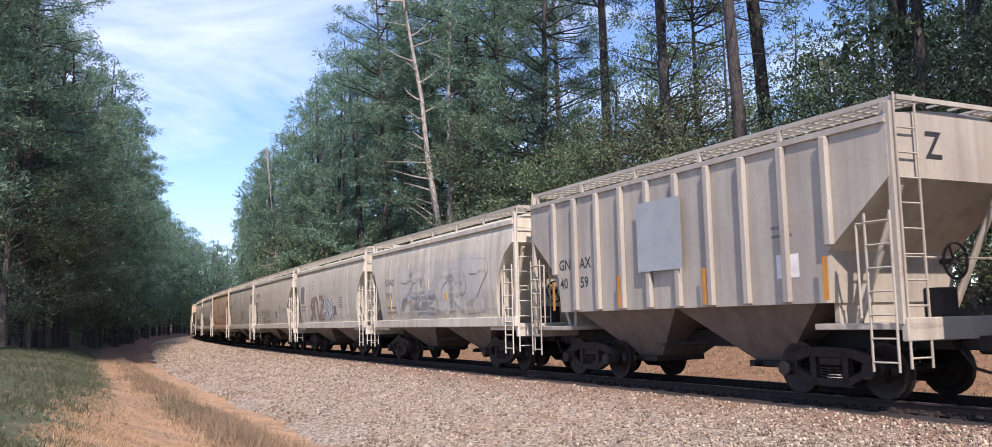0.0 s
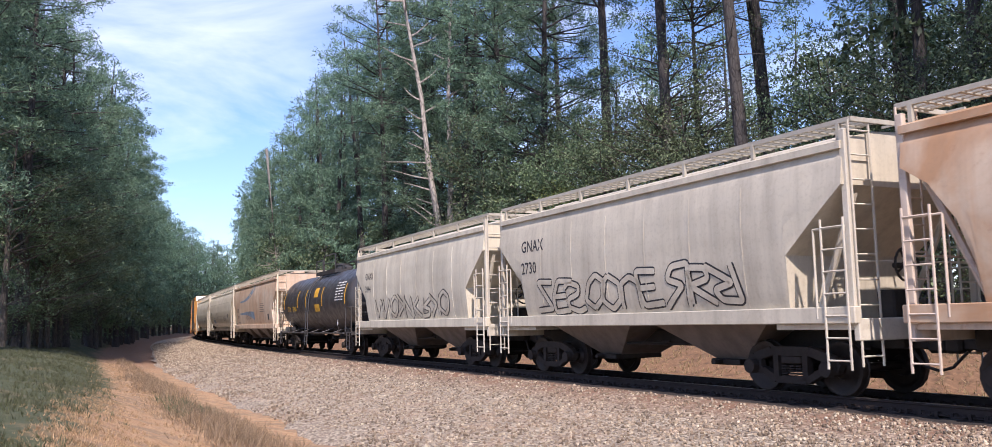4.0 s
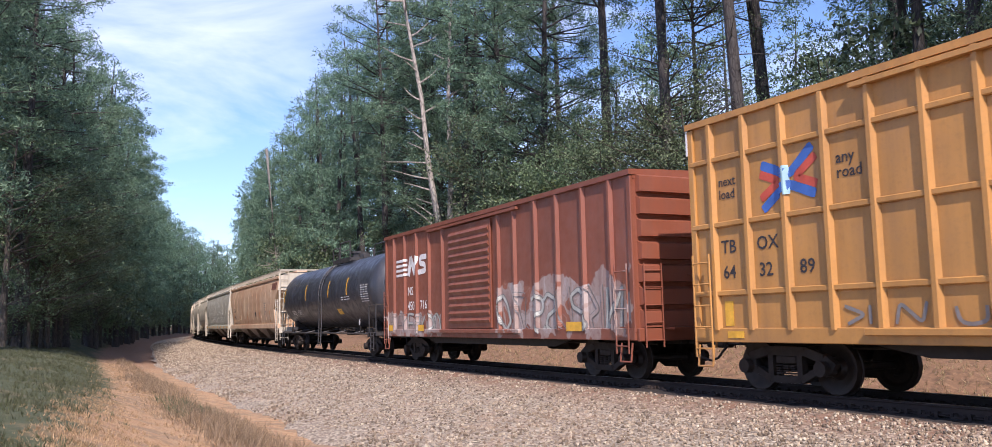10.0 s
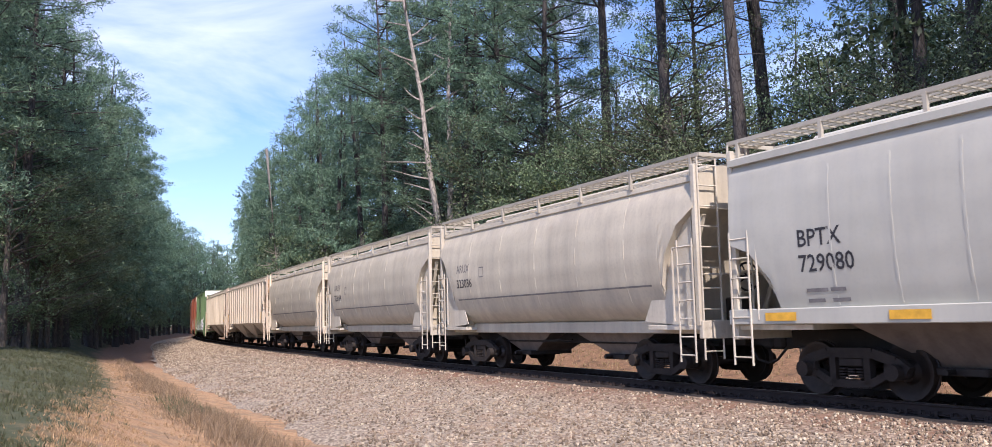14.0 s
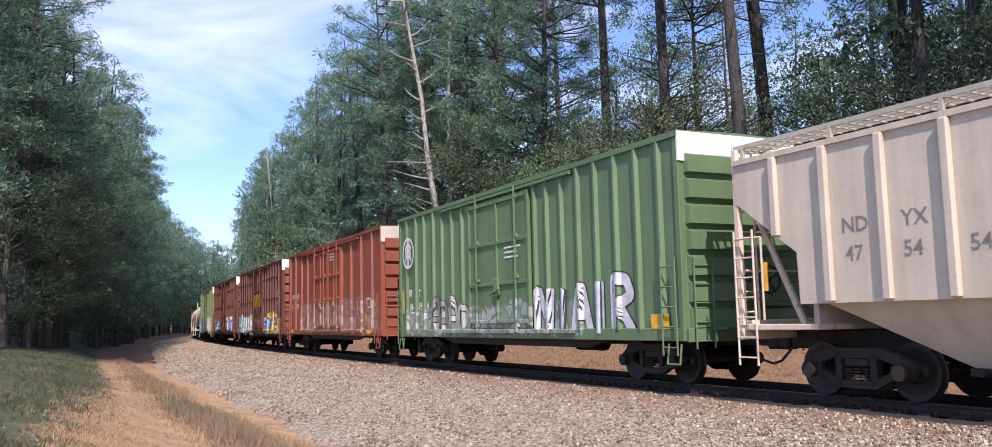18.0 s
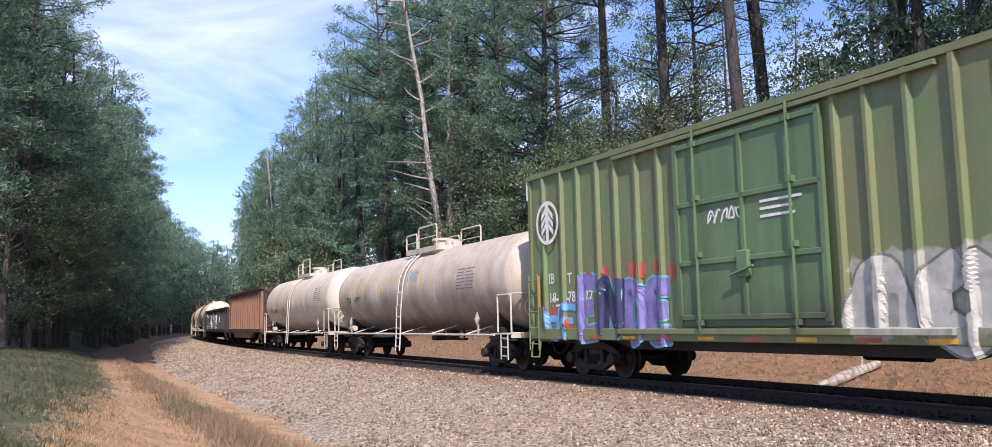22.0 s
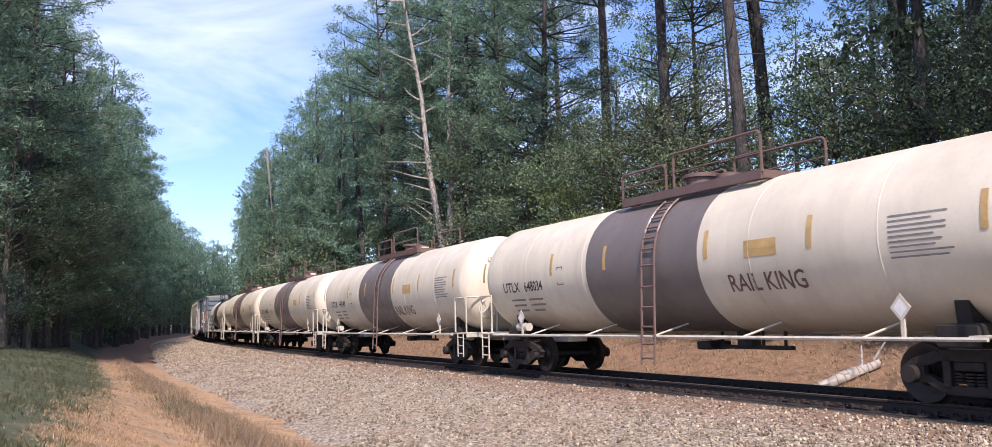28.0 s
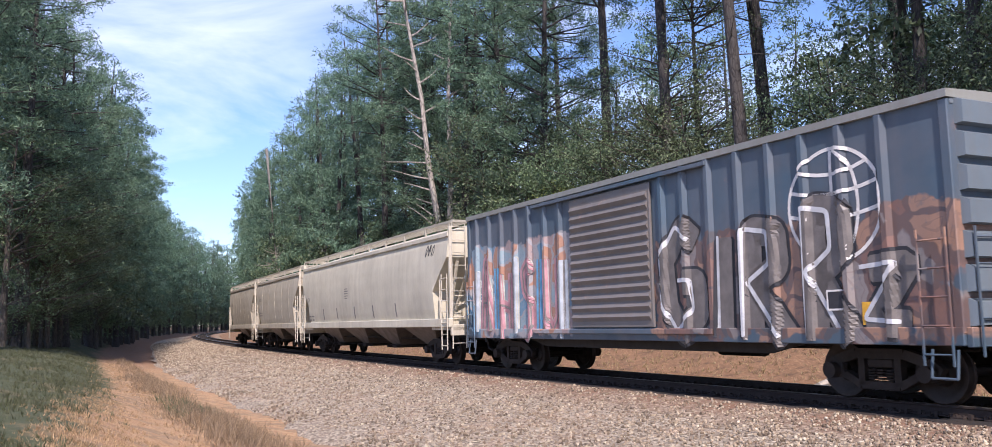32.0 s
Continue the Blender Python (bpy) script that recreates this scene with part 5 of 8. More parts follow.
# ---- tank cars ----
def tank(label, mat, fit_mat, r=1.48, zc=2.50, band=None, band_x=(0, 0), plat=(-1.3, 1.3), lad=-0.7, dome=0, plat_mat=None, rail_mat=None, low=0.62, name="tank_car", sag=0.0):
    car, half = car_root(name, label, "tank car", "tank cars of the train")
    xb = half - 0.45
    ls = half - 0.40
    dx = SHIFT[car.name]
    plat, lad = (plat[0] + dx, plat[1] + dx), lad + dx
    band_x = (band_x[0] + dx, band_x[1] + dx)
    side = lambda z: math.sqrt(max(0.01, r * r - (z - zc) ** 2))
    DZ[side] = zc - 2.83
    prof = []
    hd = 0.70
    for k in range(9):
        a = math.pi / 2 * k / 8
        prof.append((-ls + hd - hd * math.cos(a), max(0.02, r * math.sin(a) ** 0.8)))
    prof += [(x, r) for x in np.linspace(-ls + hd + 0.5, ls - hd - 0.5, 9)] + [(-x, q) for x, q in prof[::-1]]
    n = 72
    mb = MB()
    mb.loft([[(x, q * math.cos(2 * math.pi * k / n), zc + q * math.sin(2 * math.pi * k / n)) for k in range(n)] for x, q in prof])
    part("shell", mb, mat, car, "", 40, True)
    if band:
        mb = MB()
        for a, b in (band_x,):
            mb.loft([[(x, q * math.cos(2 * math.pi * k / n), zc + q * math.sin(2 * math.pi * k / n)) for k in range(n)] for x, q in ((a, r - 0.01), (a, r + 0.008), (b, r + 0.008), (b, r - 0.01))])
        part("painted_band", mb, band, car, "", 40, True)
    # weld seams
    for k in range(1, 6):
        x = -ls + 2 * ls * k / 6 + 0.06
        mb = MB()
        mb.loft([[(xx, q * math.cos(2 * math.pi * j / n), zc + q * math.sin(2 * math.pi * j / n)) for j in range(n)] for xx, q in ((x - 0.012, r - 0.004), (x - 0.006, r + 0.006), (x + 0.006, r + 0.006), (x + 0.012, r - 0.004))], 0, False)
        part("weld_seam", mb, mat, car, "", 60)
    rm = rail_mat or fit_mat
    tx = half - 2.12
    for sg in (-1, 1):
        mb = MB()
        xs = sg * tx
        mb.box(xs - 0.35, xs + 0.35, -1.25, 1.25, 0.85, 1.2, 0, 0.03)
        mb.convex([(xs + a, b, c) for a in (-0.12, 0.12) for b, c in ((-1.05, 1.15), (1.05, 1.15), (1.1, 1.6), (-1.1, 1.6))], [(0, 1, 2, 3), (4, 5, 6, 7), (0, 1, 5, 4), (1, 2, 6, 5), (2, 3, 7, 6), (3, 0, 4, 7)])
        part("saddle", mb, STEEL, car)
        mb = MB()
        a, b = sorted((sg * (tx - 1.3), sg * xb))
        mb.box(a, b, -0.3, 0.3, 0.78, 1.0, 0, 0.02)
        a, b = sorted((sg * (tx + 0.35), sg * xb))
        mb.box(a, b, -1.5, 1.5, 1.0, 1.04, 0, 0.008)
        mb.box(min(sg * xb, sg * (xb - 0.1)), max(sg * xb, sg * (xb - 0.1)), -1.5, 1.5, 0.9, 1.06, 0, 0.012)
        part("end_platform", mb, rm, car)
        xe = sg * (xb - 0.08)
        grab(car, [(xe, -1.48, 1.06), (xe, -1.48, 2.12), (xe, -0.45, 2.12), (xe, -0.45, 1.06)], rm, 0.026)
        grab(car, [(xe, 1.48, 1.06), (xe, 1.48, 2.12), (xe, 0.45, 2.12), (xe, 0.45, 1.06)], rm, 0.026)
        grab(car, [(xe - sg * 0.75, -1.52, 1.06), (xe - sg * 0.75, -1.52, 2.1), (xe, -1.52, 2.1)], rm, 0.026)
        ladder(car, (xe - sg * 0.35, -1.53, 0.32), (xe - sg * 0.35, -1.53, 1.0), 0.42, (1, 0, 0), rm, 0.34)
        mb = MB()
        px = sg * (tx - 0.75)
        mb.convex([(px + a, -1.43 + e, 1.45 + c) for e in (-0.008, 0.008) for a, c in ((-0.18, 0), (0, 0.21), (0.18, 0), (0, -0.21))], [(0, 1, 2, 3), (4, 5, 6, 7), (0, 1, 5, 4), (1, 2, 6, 5), (2, 3, 7, 6), (3, 0, 4, 7)])
        mb.box(px - 0.03, px + 0.03, -1.42, -1.38, 1.0, 1.4)
        pl = part("placard_holder", mb, STEEL if fit_mat is BLACK_P else WHITE_P, car, "diamond-shaped placard holder")
        mb = MB()
        mb.add([(px + a, -1.442, 1.45 + c) for a, c in ((-0.12, 0), (0, -0.14), (0.12, 0), (0, 0.14))], [(0, 1, 2, 3)])
        part("placard", mb, CHALK, pl)
    # walkway pipe along the side with slanted stays
    for sg in (-1, 1):
        mb = MB()
        mb.tube((-xb + 1.0, sg * 1.56, 0.99), (xb - 1.0, sg * 1.56, 0.99), 0.035, 6)
        rail = part("side_rail", mb, rm, car)
        for k in range(5):
            x = -tx + 1.4 + (2 * tx - 2.8) * k / 4
            mb = MB()
            mb.tube((x, sg * 1.55, 0.99), (x + 0.16, sg * (side(1.25) - 0.02), 1.25), 0.022, 6)
            part("stay", mb, rm, rail)
    # platform round the manway
    pm = plat_mat or fit_mat
    a, b = plat
    zt = zc + r
    mb = MB()
    mb.box(a, a + 0.06, -0.85, 0.85, zt - 0.1, zt + 0.05)
    mb.box(b - 0.06, b, -0.85, 0.85, zt - 0.1, zt + 0.05)
    for sg in (-1, 1):
        mb.box(a, b, sg * 0.85 - 0.03, sg * 0.85 + 0.03, zt - 0.12, zt + 0.06)
    pf = part("platform_frame", mb, pm, car)
    for y in np.linspace(-0.72, 0.72, 7):
        mb = MB()
        mb.box(a + 0.06, b - 0.06, y - 0.075, y + 0.075, zt - 0.02, zt + 0.03)
        part("plank", mb, pm, pf)
    for sg in (-1, 1):
        for x0, x1, up in ((a, a + (b - a) * 0.36, 0.62), (a + (b - a) * 0.42, b, 0.80)):
            mb = MB()
            mb.path([(x0, sg * 0.85, zt), (x0, sg * 0.85, zt + up - 0.08), (x0 + 0.08, sg * 0.85, zt + up), (x1 - 0.08, sg * 0.85, zt + up), (x1, sg * 0.85, zt + up - 0.08), (x1, sg * 0.85, zt)], 0.03, 6)
            mb.tube((x0, sg * 0.85, zt + up * 0.5), (x1, sg * 0.85, zt + up * 0.5), 0.016, 5)
            part("guard_rail", mb, pm, pf)
    mb = MB()
    xm = (a + b) / 2 + dome
    mb.tube((xm, 0, zt - 0.15), (xm, 0, zt + 0.34), 0.33, 18)
    mb.tube((xm, 0, zt + 0.34), (xm, 0, zt + 0.42), 0.40, 18)
    mb.tube((xm + 0.9, 0, zt - 0.1), (xm + 0.9, 0, zt + 0.3), 0.26, 14)
    part("manway", mb, pm, car, "", 40)
    mb = MB()
    mb.box(xm + 1.35, xm + 1.6, -0.25, 0.05, zt - 0.02, zt + 0.2, 0, 0.02)
    part("valve_box", mb, fit_mat, car)
    # ladder bowed over the shell, then straight to the foot board
    mb = MB()
    arc = [(-(r + 0.07) * math.cos(t), zc + (r + 0.07) * math.sin(t)) for t in np.linspace(radians(5), radians(58), 7)]
    arc = [(-1.66, 0.40), (-1.62, 0.99), (-1.60, 1.8)] + arc
    lm = pm if band else fit_mat
    for e in (-0.22, 0.22):
        mb.path([(lad + e, y, z) for y, z in arc], 0.028, 5)
    steps = part("ladder", mb, lm, car)
    bar = MB()
    bar.tube((-0.22, 0, 0), (0.22, 0, 0), 0.022, 5)
    bar = bar.mesh("rung", [lm])
    for (y0, z0), (y1, z1) in zip(arc[:-1], arc[1:]):
        k = max(1, round(math.hypot(y1 - y0, z1 - z0) / 0.36))
        for i in range(k):
            f = (i + 0.5) / k
            part("rung", bar, None, steps).location = (lad, y0 + (y1 - y0) * f, z0 + (z1 - z0) * f)
    # bottom fittings
    mb = MB()
    mb.tube((lad + 1.2, 0, zc - r - 0.3), (lad + 1.2, 0, zc - r + 0.1), 0.24, 12)
    mb.box(lad + 0.3, lad + 2.4, -0.06, 0.06, zc - r - 0.36, zc - r - 0.28, 0, 0.015)
    for k in range(4):
        mb.tube((lad + 0.4 + 0.6 * k, 0, zc - r - 0.34), (lad + 0.4 + 0.6 * k, 0, zc - r + 0.05), 0.035, 6)
    mb.box(lad - 0.1, lad + 0.35, -0.3, 0.3, zc - r - 0.38, zc - r - 0.2, 0, 0.03)
    part("bottom_outlet", mb, STEEL, car)
    mb = MB()
    mb.tube((-tx + 0.4, -1.30, 1.2), (-tx + 0.95, -1.30, 1.2), 0.11, 12)
    part("air_reservoir", mb, fit_mat, car, "", 40)
    brake_wheel(car, xb - 0.1, -0.75, 1.75, rm)
    coupler(car, xb, half)
    trucks(car, tx)
    return car, ls, side


def decals(car, side, xs, mat=None, z0=2.55, z1=3.2):
    for x in xs:
        plate(car, "reflective_strip", x, x + 0.11, z0, z1, mat or YELLOW_S, side, 0.012, 5)


# ---- boxcars ----
SURFACE = {}


def boxcar(label, mat, H=5.12, body=None, rib_dx=1.0, rows=(), doors=(), door_mat=None, door_kind="rod", roof_mat=None, end_mat=None, top_end=None, fit_mat=None, rib_w=0.07, name="boxcar", end_rows=7, plain_edge=0.9, ribs_at=None):
    car, half = car_root(name, label, "boxcar", "boxcars of the train")
    xb = (body / 2) if body else half - 0.95
    W, z0 = 1.52, 1.06
    em, fm, dm = end_mat or mat, fit_mat or mat, door_mat or mat
    mb = MB()
    mb.box(-xb, xb, -W, W, z0, H - 0.12)
    part("body", mb, mat, car)
    mb = MB()
    ov = 0.08
    mb.loft([[(x, -W - ov, H - 0.12), (x, -W - ov, H), (x, -W * 0.5, H + 0.03), (x, 0, H + 0.045), (x, W * 0.5, H + 0.03), (x, W + ov, H), (x, W + ov, H - 0.12)] for x in (-xb - 0.03, xb + 0.03)])
    x = -xb + 0.6
    while x < xb:
        mb.loft([[(x + e, -W * 0.98, H + 0.012), (x + e, 0, H + 0.075), (x + e, W * 0.98, H + 0.012)] for e in (-0.04, 0.04)])
        x += 1.25
    part("roof", mb, roof_mat or GREY_P, car, "", 0, True)
    # ribs and rails of the side
    d0, d1 = (min(d[0] for d in doors), max(d[1] for d in doors)) if doors else (0, 0)
    xs = []
    for a, b in ((-xb + 0.05, d0 - 0.08), (d1 + 0.08, xb - 0.05)):
        k = max(1, round((b - a - (plain_edge if a > 0 or not doors else plain_edge)) / rib_dx))
        lo, hi = (a + 0.25, b) if a < 0 else (a, b - plain_edge)
        xs += [lo + (hi - lo) * i / k for i in range(k + 1)]
    xs = ribs_at or xs
    for x in xs:
        for sg in (-1, 1):
            mb = MB()
            mb.loft([[(x - rib_w, sg * W, z), (x - rib_w * 0.45, sg * (W + 0.085), z), (x + rib_w * 0.45, sg * (W + 0.085), z), (x + rib_w, sg * W, z)] for z in (z0 + 0.06, H - 0.13)])
            part("side_rib", mb, mat, car, "", 0, True)
    for sg in (-1, 1):
        for zr in rows:
            for a, b in ((-xb + 0.05, d0 - 0.05), (d1 + 0.05, xb - plain_edge)):
                mb = MB()
                y0, y1 = sorted((sg * W, sg * (W + 0.06)))
                mb.box(a, b, y0, y1, zr - 0.05, zr + 0.05, 0, 0.015)
                part("side_rail", mb, mat, car)
        for sx in (-1, 1):
            mb = MB()
            a, b = sorted((sx * (xb - 0.14), sx * (xb + 0.012)))
            y0, y1 = sorted((sg * (W - 0.02), sg * (W + 0.05)))
            mb.box(a, b, y0, y1, z0, H - 0.13, 0, 0.015)
            part("corner_post", mb, mat, car)
        mb = MB()
        y0, y1 = sorted((sg * (W - 0.1), sg * (W + 0.055)))
        mb.box(-xb, xb, y0, y1, z0 - 0.16, z0 + 0.10, 0, 0.012)
        part("side_sill", mb, mat, car)
        mb = MB()
        mb.prism([(-xb * 0.62, z0 - 0.14), (-xb * 0.5, z0 - 0.36), (xb * 0.5, z0 - 0.36), (xb * 0.62, z0 - 0.14)], sg * (W - 0.35), sg * (W - 0.3))
        part("sill_skirt", mb, STEEL, car)
    # doors
    for di, (a, b) in enumerate(doors):
        for sg in (-1, 1):
            dr = MB()
            y0, y1 = sorted((sg * (W + 0.01), sg * (W + 0.07)))
            dr.box(a + 0.03, b - 0.03, y0, y1, z0 + 0.12, H - 0.28, 0, 0.015)
            door = part("door", dr, dm, car)
            mb = MB()
            y2 = sg * (W + 0.07)
            if door_kind == "corrugated":
                k = 13
                for i in range(k):
                    zc = z0 + 0.35 + (H - 0.6 - z0 - 0.3) * i / (k - 1)
                    mb = MB()
                    mb.loft([[(x, y2, zc - 0.09), (x, y2 + sg * 0.06, zc), (x, y2, zc + 0.09)] for x in (a + 0.1, b - 0.1)])
                    part("door_rib", mb, dm, door, "", 0, True)
            else:
                for zz in (z0 + 0.3, z0 + 1.35, z0 + 2.5, H - 0.4):
                    y3, y4 = sorted((y2, y2 + sg * 0.05))
                    mb.box(a + 0.05, b - 0.05, y3, y4, zz - 0.05, zz + 0.05, 0, 0.012)
                for xx in (a + 0.07, b - 0.07):
                    mb.box(xx - 0.05, xx + 0.05, y3, y4, z0 + 0.2, H - 0.32)
                mb.box((a + b) / 2 - 0.04, (a + b) / 2 + 0.04, y3, y4, z0 + 0.3, H - 0.4)
                part("door_frame", mb, dm, door)
                for xx in (a + (b - a) * 0.18, a + (b - a) * 0.82):
                    mb = MB()
                    mb.tube((xx, y2 + sg * 0.09, z0 + 0.02), (xx, y2 + sg * 0.09, H - 0.12), 0.028, 6)
                    for zz in (z0 + 0.2, z0 + 1.5, z0 + 2.6, H - 0.4):
                        mb.box(xx - 0.06, xx + 0.06, min(y2, y2 + sg * 0.11), max(y2, y2 + sg * 0.11), zz - 0.05, zz + 0.05)
                    part("lock_rod", mb, dm, door)
                mb = MB()
                mb.box((a + b) / 2 - 0.16, (a + b) / 2 + 0.16, min(y2, y2 + sg * 0.10), max(y2, y2 + sg * 0.10), z0 + 1.0, z0 + 1.5, 0, 0.03)
                mb.tube(((a + b) / 2 - 0.3, y2 + sg * 0.12, z0 + 1.05), ((a + b) / 2 + 0.3, y2 + sg * 0.12, z0 + 1.2), 0.025, 6)
                part("lock_gear", mb, dm, door)
    if doors:
        for sg in (-1, 1):
            mb = MB()
            ww = (d1 - d0) * 0.55
            y0, y1 = sorted((sg * (W + 0.02), sg * (W + 0.13)))
            mb.box(max(-xb + 0.3, d0 - ww), min(xb - 0.3, d1 + ww), y0, y1, z0 - 0.02, z0 + 0.09, 0, 0.012)
            part("door_track", mb, mat, car)
            mb = MB()
            mb.box(max(-xb + 0.3, d0 - ww), min(xb - 0.3, d1 + ww), y0, y1, H - 0.24, H - 0.16)
            part("door_track", mb, mat, car)
    # ends with pressed horizontal ribs
    for sg in (-1, 1):
        cmz = H - 0.55 if top_end else H - 0.2
        k = end_rows
        for i in range(k):
            zc = z0 + 0.3 + (cmz - z0 - 0.4) * i / (k - 1)
            hh = (cmz - z0) / k * 0.42
            mb = MB()
            mb.loft([[(sg * xb, y, zc - hh), (sg * (xb + 0.12), y * 0.98, zc - hh * 0.92), (sg * (xb + 0.12), y * 0.98, zc + hh * 0.72), (sg * xb, y, zc + hh)] for y in (-W + 0.1, W - 0.1)])
            part("end_rib", mb, em, car, "", 0, True)
        mb = MB()
        pe = 0.045 if top_end else 0.012
        mb.box(min(sg * xb, sg * (xb + pe)), max(sg * xb, sg * (xb + pe)), -W - (0.056 if top_end else -0.02), W + (0.056 if top_end else -0.02), H - (0.62 if top_end else 0.2), H - (0.015 if top_end else 0.13))
        if top_end:
            part("end_top_panel", mb, top_end, car, "white-painted upper end panel")
        else:
            part("end_top_panel", mb, em, car)
        ladder(car, (sg * (xb + 0.16), -W + 0.36, 0.75), (sg * (xb + 0.16), -W + 0.36, 2.55), 0.46, (0, 1, 0), fm)
        ladder(car, (sg * (xb - 0.34), -W - 0.14, 0.62), (sg * (xb - 0.34), -W - 0.14, 2.55), 0.46, (1, 0, 0), fm)
        ladder(car, (sg * (xb - 0.34), W + 0.14, 0.62), (sg * (xb - 0.34), W + 0.14, 2.55), 0.46, (1, 0, 0), fm)
        mb = MB()
        mb.box(min(sg * (xb + 0.02), sg * (xb + 0.42)), max(sg * (xb + 0.02), sg * (xb + 0.42)), -0.85, 0.85, 1.12, 1.17)
        mb.box(min(sg * xb, sg * (xb + 0.1)), max(sg * xb, sg * (xb + 0.1)), -W, W, 0.88, 1.16, 0, 0.012)
        part("end_sill", mb, fm, car)
        grab(car, [(sg * (xb + 0.14), -0.2, 2.3), (sg * (xb + 0.14), W - 0.2, 2.3)], fm)
        grab(car, [(sg * (xb - 0.1), -W - 0.05, 0.85), (sg * (xb - 0.1), -W - 0.1, 0.45), (sg * (xb - 0.5), -W - 0.1, 0.45), (sg * (xb - 0.5), -W - 0.05, 0.85)], fm, 0.022)
    brake_wheel(car, xb + 0.28, 0.45, 2.1, STEEL)
    mb = MB()
    mb.box(xb + 0.03, xb + 0.25, 0.15, 0.7, 1.6, 2.5, 0, 0.03)
    part("brake_housing", mb, fm, car)
    underframe(car, xb - 0.1, 1.0)
    coupler(car, xb, half)
    trucks(car, half - 2.85)
    SURFACE[car.name] = (xs, rib_w, W, 0.085)
    return car, xb, flat(W + 0.004)


# ---- spray paint in letters ----
LETTERS = {
    "S": (((0.95, 0.82), (0.6, 1.0), (0.15, 0.85), (0.2, 0.6), (0.8, 0.42), (0.9, 0.15), (0.5, 0.0), (0.05, 0.12)),),
    "A": (((0.0, 0.0), (0.3, 0.95), (0.55, 1.0), (0.9, 0.0)), ((0.2, 0.4), (0.75, 0.38))),
    "R": (((0.1, 0.0), (0.1, 1.0), (0.7, 0.95), (0.8, 0.66), (0.2, 0.5), (0.95, 0.0)),),
    "E": (((0.9, 0.95), (0.1, 1.0), (0.05, 0.5), (0.1, 0.0), (0.9, 0.06)), ((0.1, 0.5), (0.75, 0.52))),
    "O": (((0.5, 1.0), (0.1, 0.75), (0.1, 0.25), (0.5, 0.0), (0.9, 0.25), (0.9, 0.75), (0.5, 1.0)),),
    "K": (((0.1, 0.0), (0.12, 1.0)), ((0.9, 1.0), (0.2, 0.48), (0.95, 0.0))),
    "N": (((0.05, 0.0), (0.1, 1.0), (0.8, 0.05), (0.9, 1.0)),),
    "Z": (((0.05, 0.95), (0.9, 1.0), (0.1, 0.05), (0.95, 0.0)),),
    "U": (((0.1, 1.0), (0.12, 0.2), (0.5, 0.0), (0.88, 0.2), (0.9, 1.0)),),
    "H": (((0.1, 1.0), (0.15, 0.0)), ((0.9, 1.0), (0.82, 0.0)), ((0.15, 0.52), (0.85, 0.45))),
    "T": (((0.0, 0.98), (0.95, 1.0)), ((0.5, 0.95), (0.45, 0.0))),
    "I": (((0.5, 1.0), (0.45, 0.0)),),
    "L": (((0.15, 1.0), (0.2, 0.05), (0.95, 0.0)),),
    "P": (((0.15, 0.0), (0.12, 1.0), (0.75, 0.95), (0.85, 0.62), (0.2, 0.45)),),
    "G": (((0.9, 0.85), (0.5, 1.0), (0.1, 0.7), (0.1, 0.25), (0.5, 0.0), (0.9, 0.2), (0.9, 0.48), (0.55, 0.48)),),
    "D": (((0.1, 0.0), (0.1, 1.0), (0.7, 0.85), (0.9, 0.5), (0.7, 0.12), (0.1, 0.0)),)}


def surface(car, side=None):
    """How far the side stands out, by x and z, with its ribs."""
    if side is not None:
        return lambda x, z: side(z) + 0.006
    xs, rw, w, out = SURFACE[car.name]
    return lambda x, z: w + 0.007 + out * min(1.0, max(0.0, (rw * 1.25 - min(abs(x - q) for q in xs)) / (0.6 * rw)))


def stroke(mb, pts, width, surf, lift, mi):
    """A fat sprayed line that follows the ribs."""
    fine = []
    for (a, b), (c, d) in zip(pts[:-1], pts[1:]):
        k = max(2, int(math.hypot(c - a, d - b) / 0.045))
        fine += [(a + (c - a) * i / k, b + (d - b) * i / k) for i in range(k)]
    fine.append(pts[-1])
    for _ in range(3):
        fine = [fine[0]] + [((p[0] + 2 * q[0] + r[0]) / 4, (p[1] + 2 * q[1] + r[1]) / 4) for p, q, r in zip(fine[:-2], fine[1:-1], fine[2:])] + [fine[-1]]
    n = len(fine)
    cells = max(3, int(width / 0.05))
    vs, fs = [], []
    for i, (x, z) in enumerate(fine):
        p, q = fine[max(0, i - 1)], fine[min(n - 1, i + 1)]
        ln = math.hypot(q[0] - p[0], q[1] - p[1]) + 1e-9
        u, v = -(q[1] - p[1]) / ln, (q[0] - p[0]) / ln
        w = width * (0.8 if i in (0, n - 1) else 1.0)
        for j in range(cells + 1):
            f = (j / cells - 0.5) * w
            a, b = x + u * f, z + v * f
            vs.append((a, -(surf(a, b) + lift), b))
    for i in range(n - 1):
        for j in range(cells):
            o = i * (cells + 1) + j
            fs.append((o, o + 1, o + cells + 2, o + cells + 1))
    mb.add(vs, fs, mi)


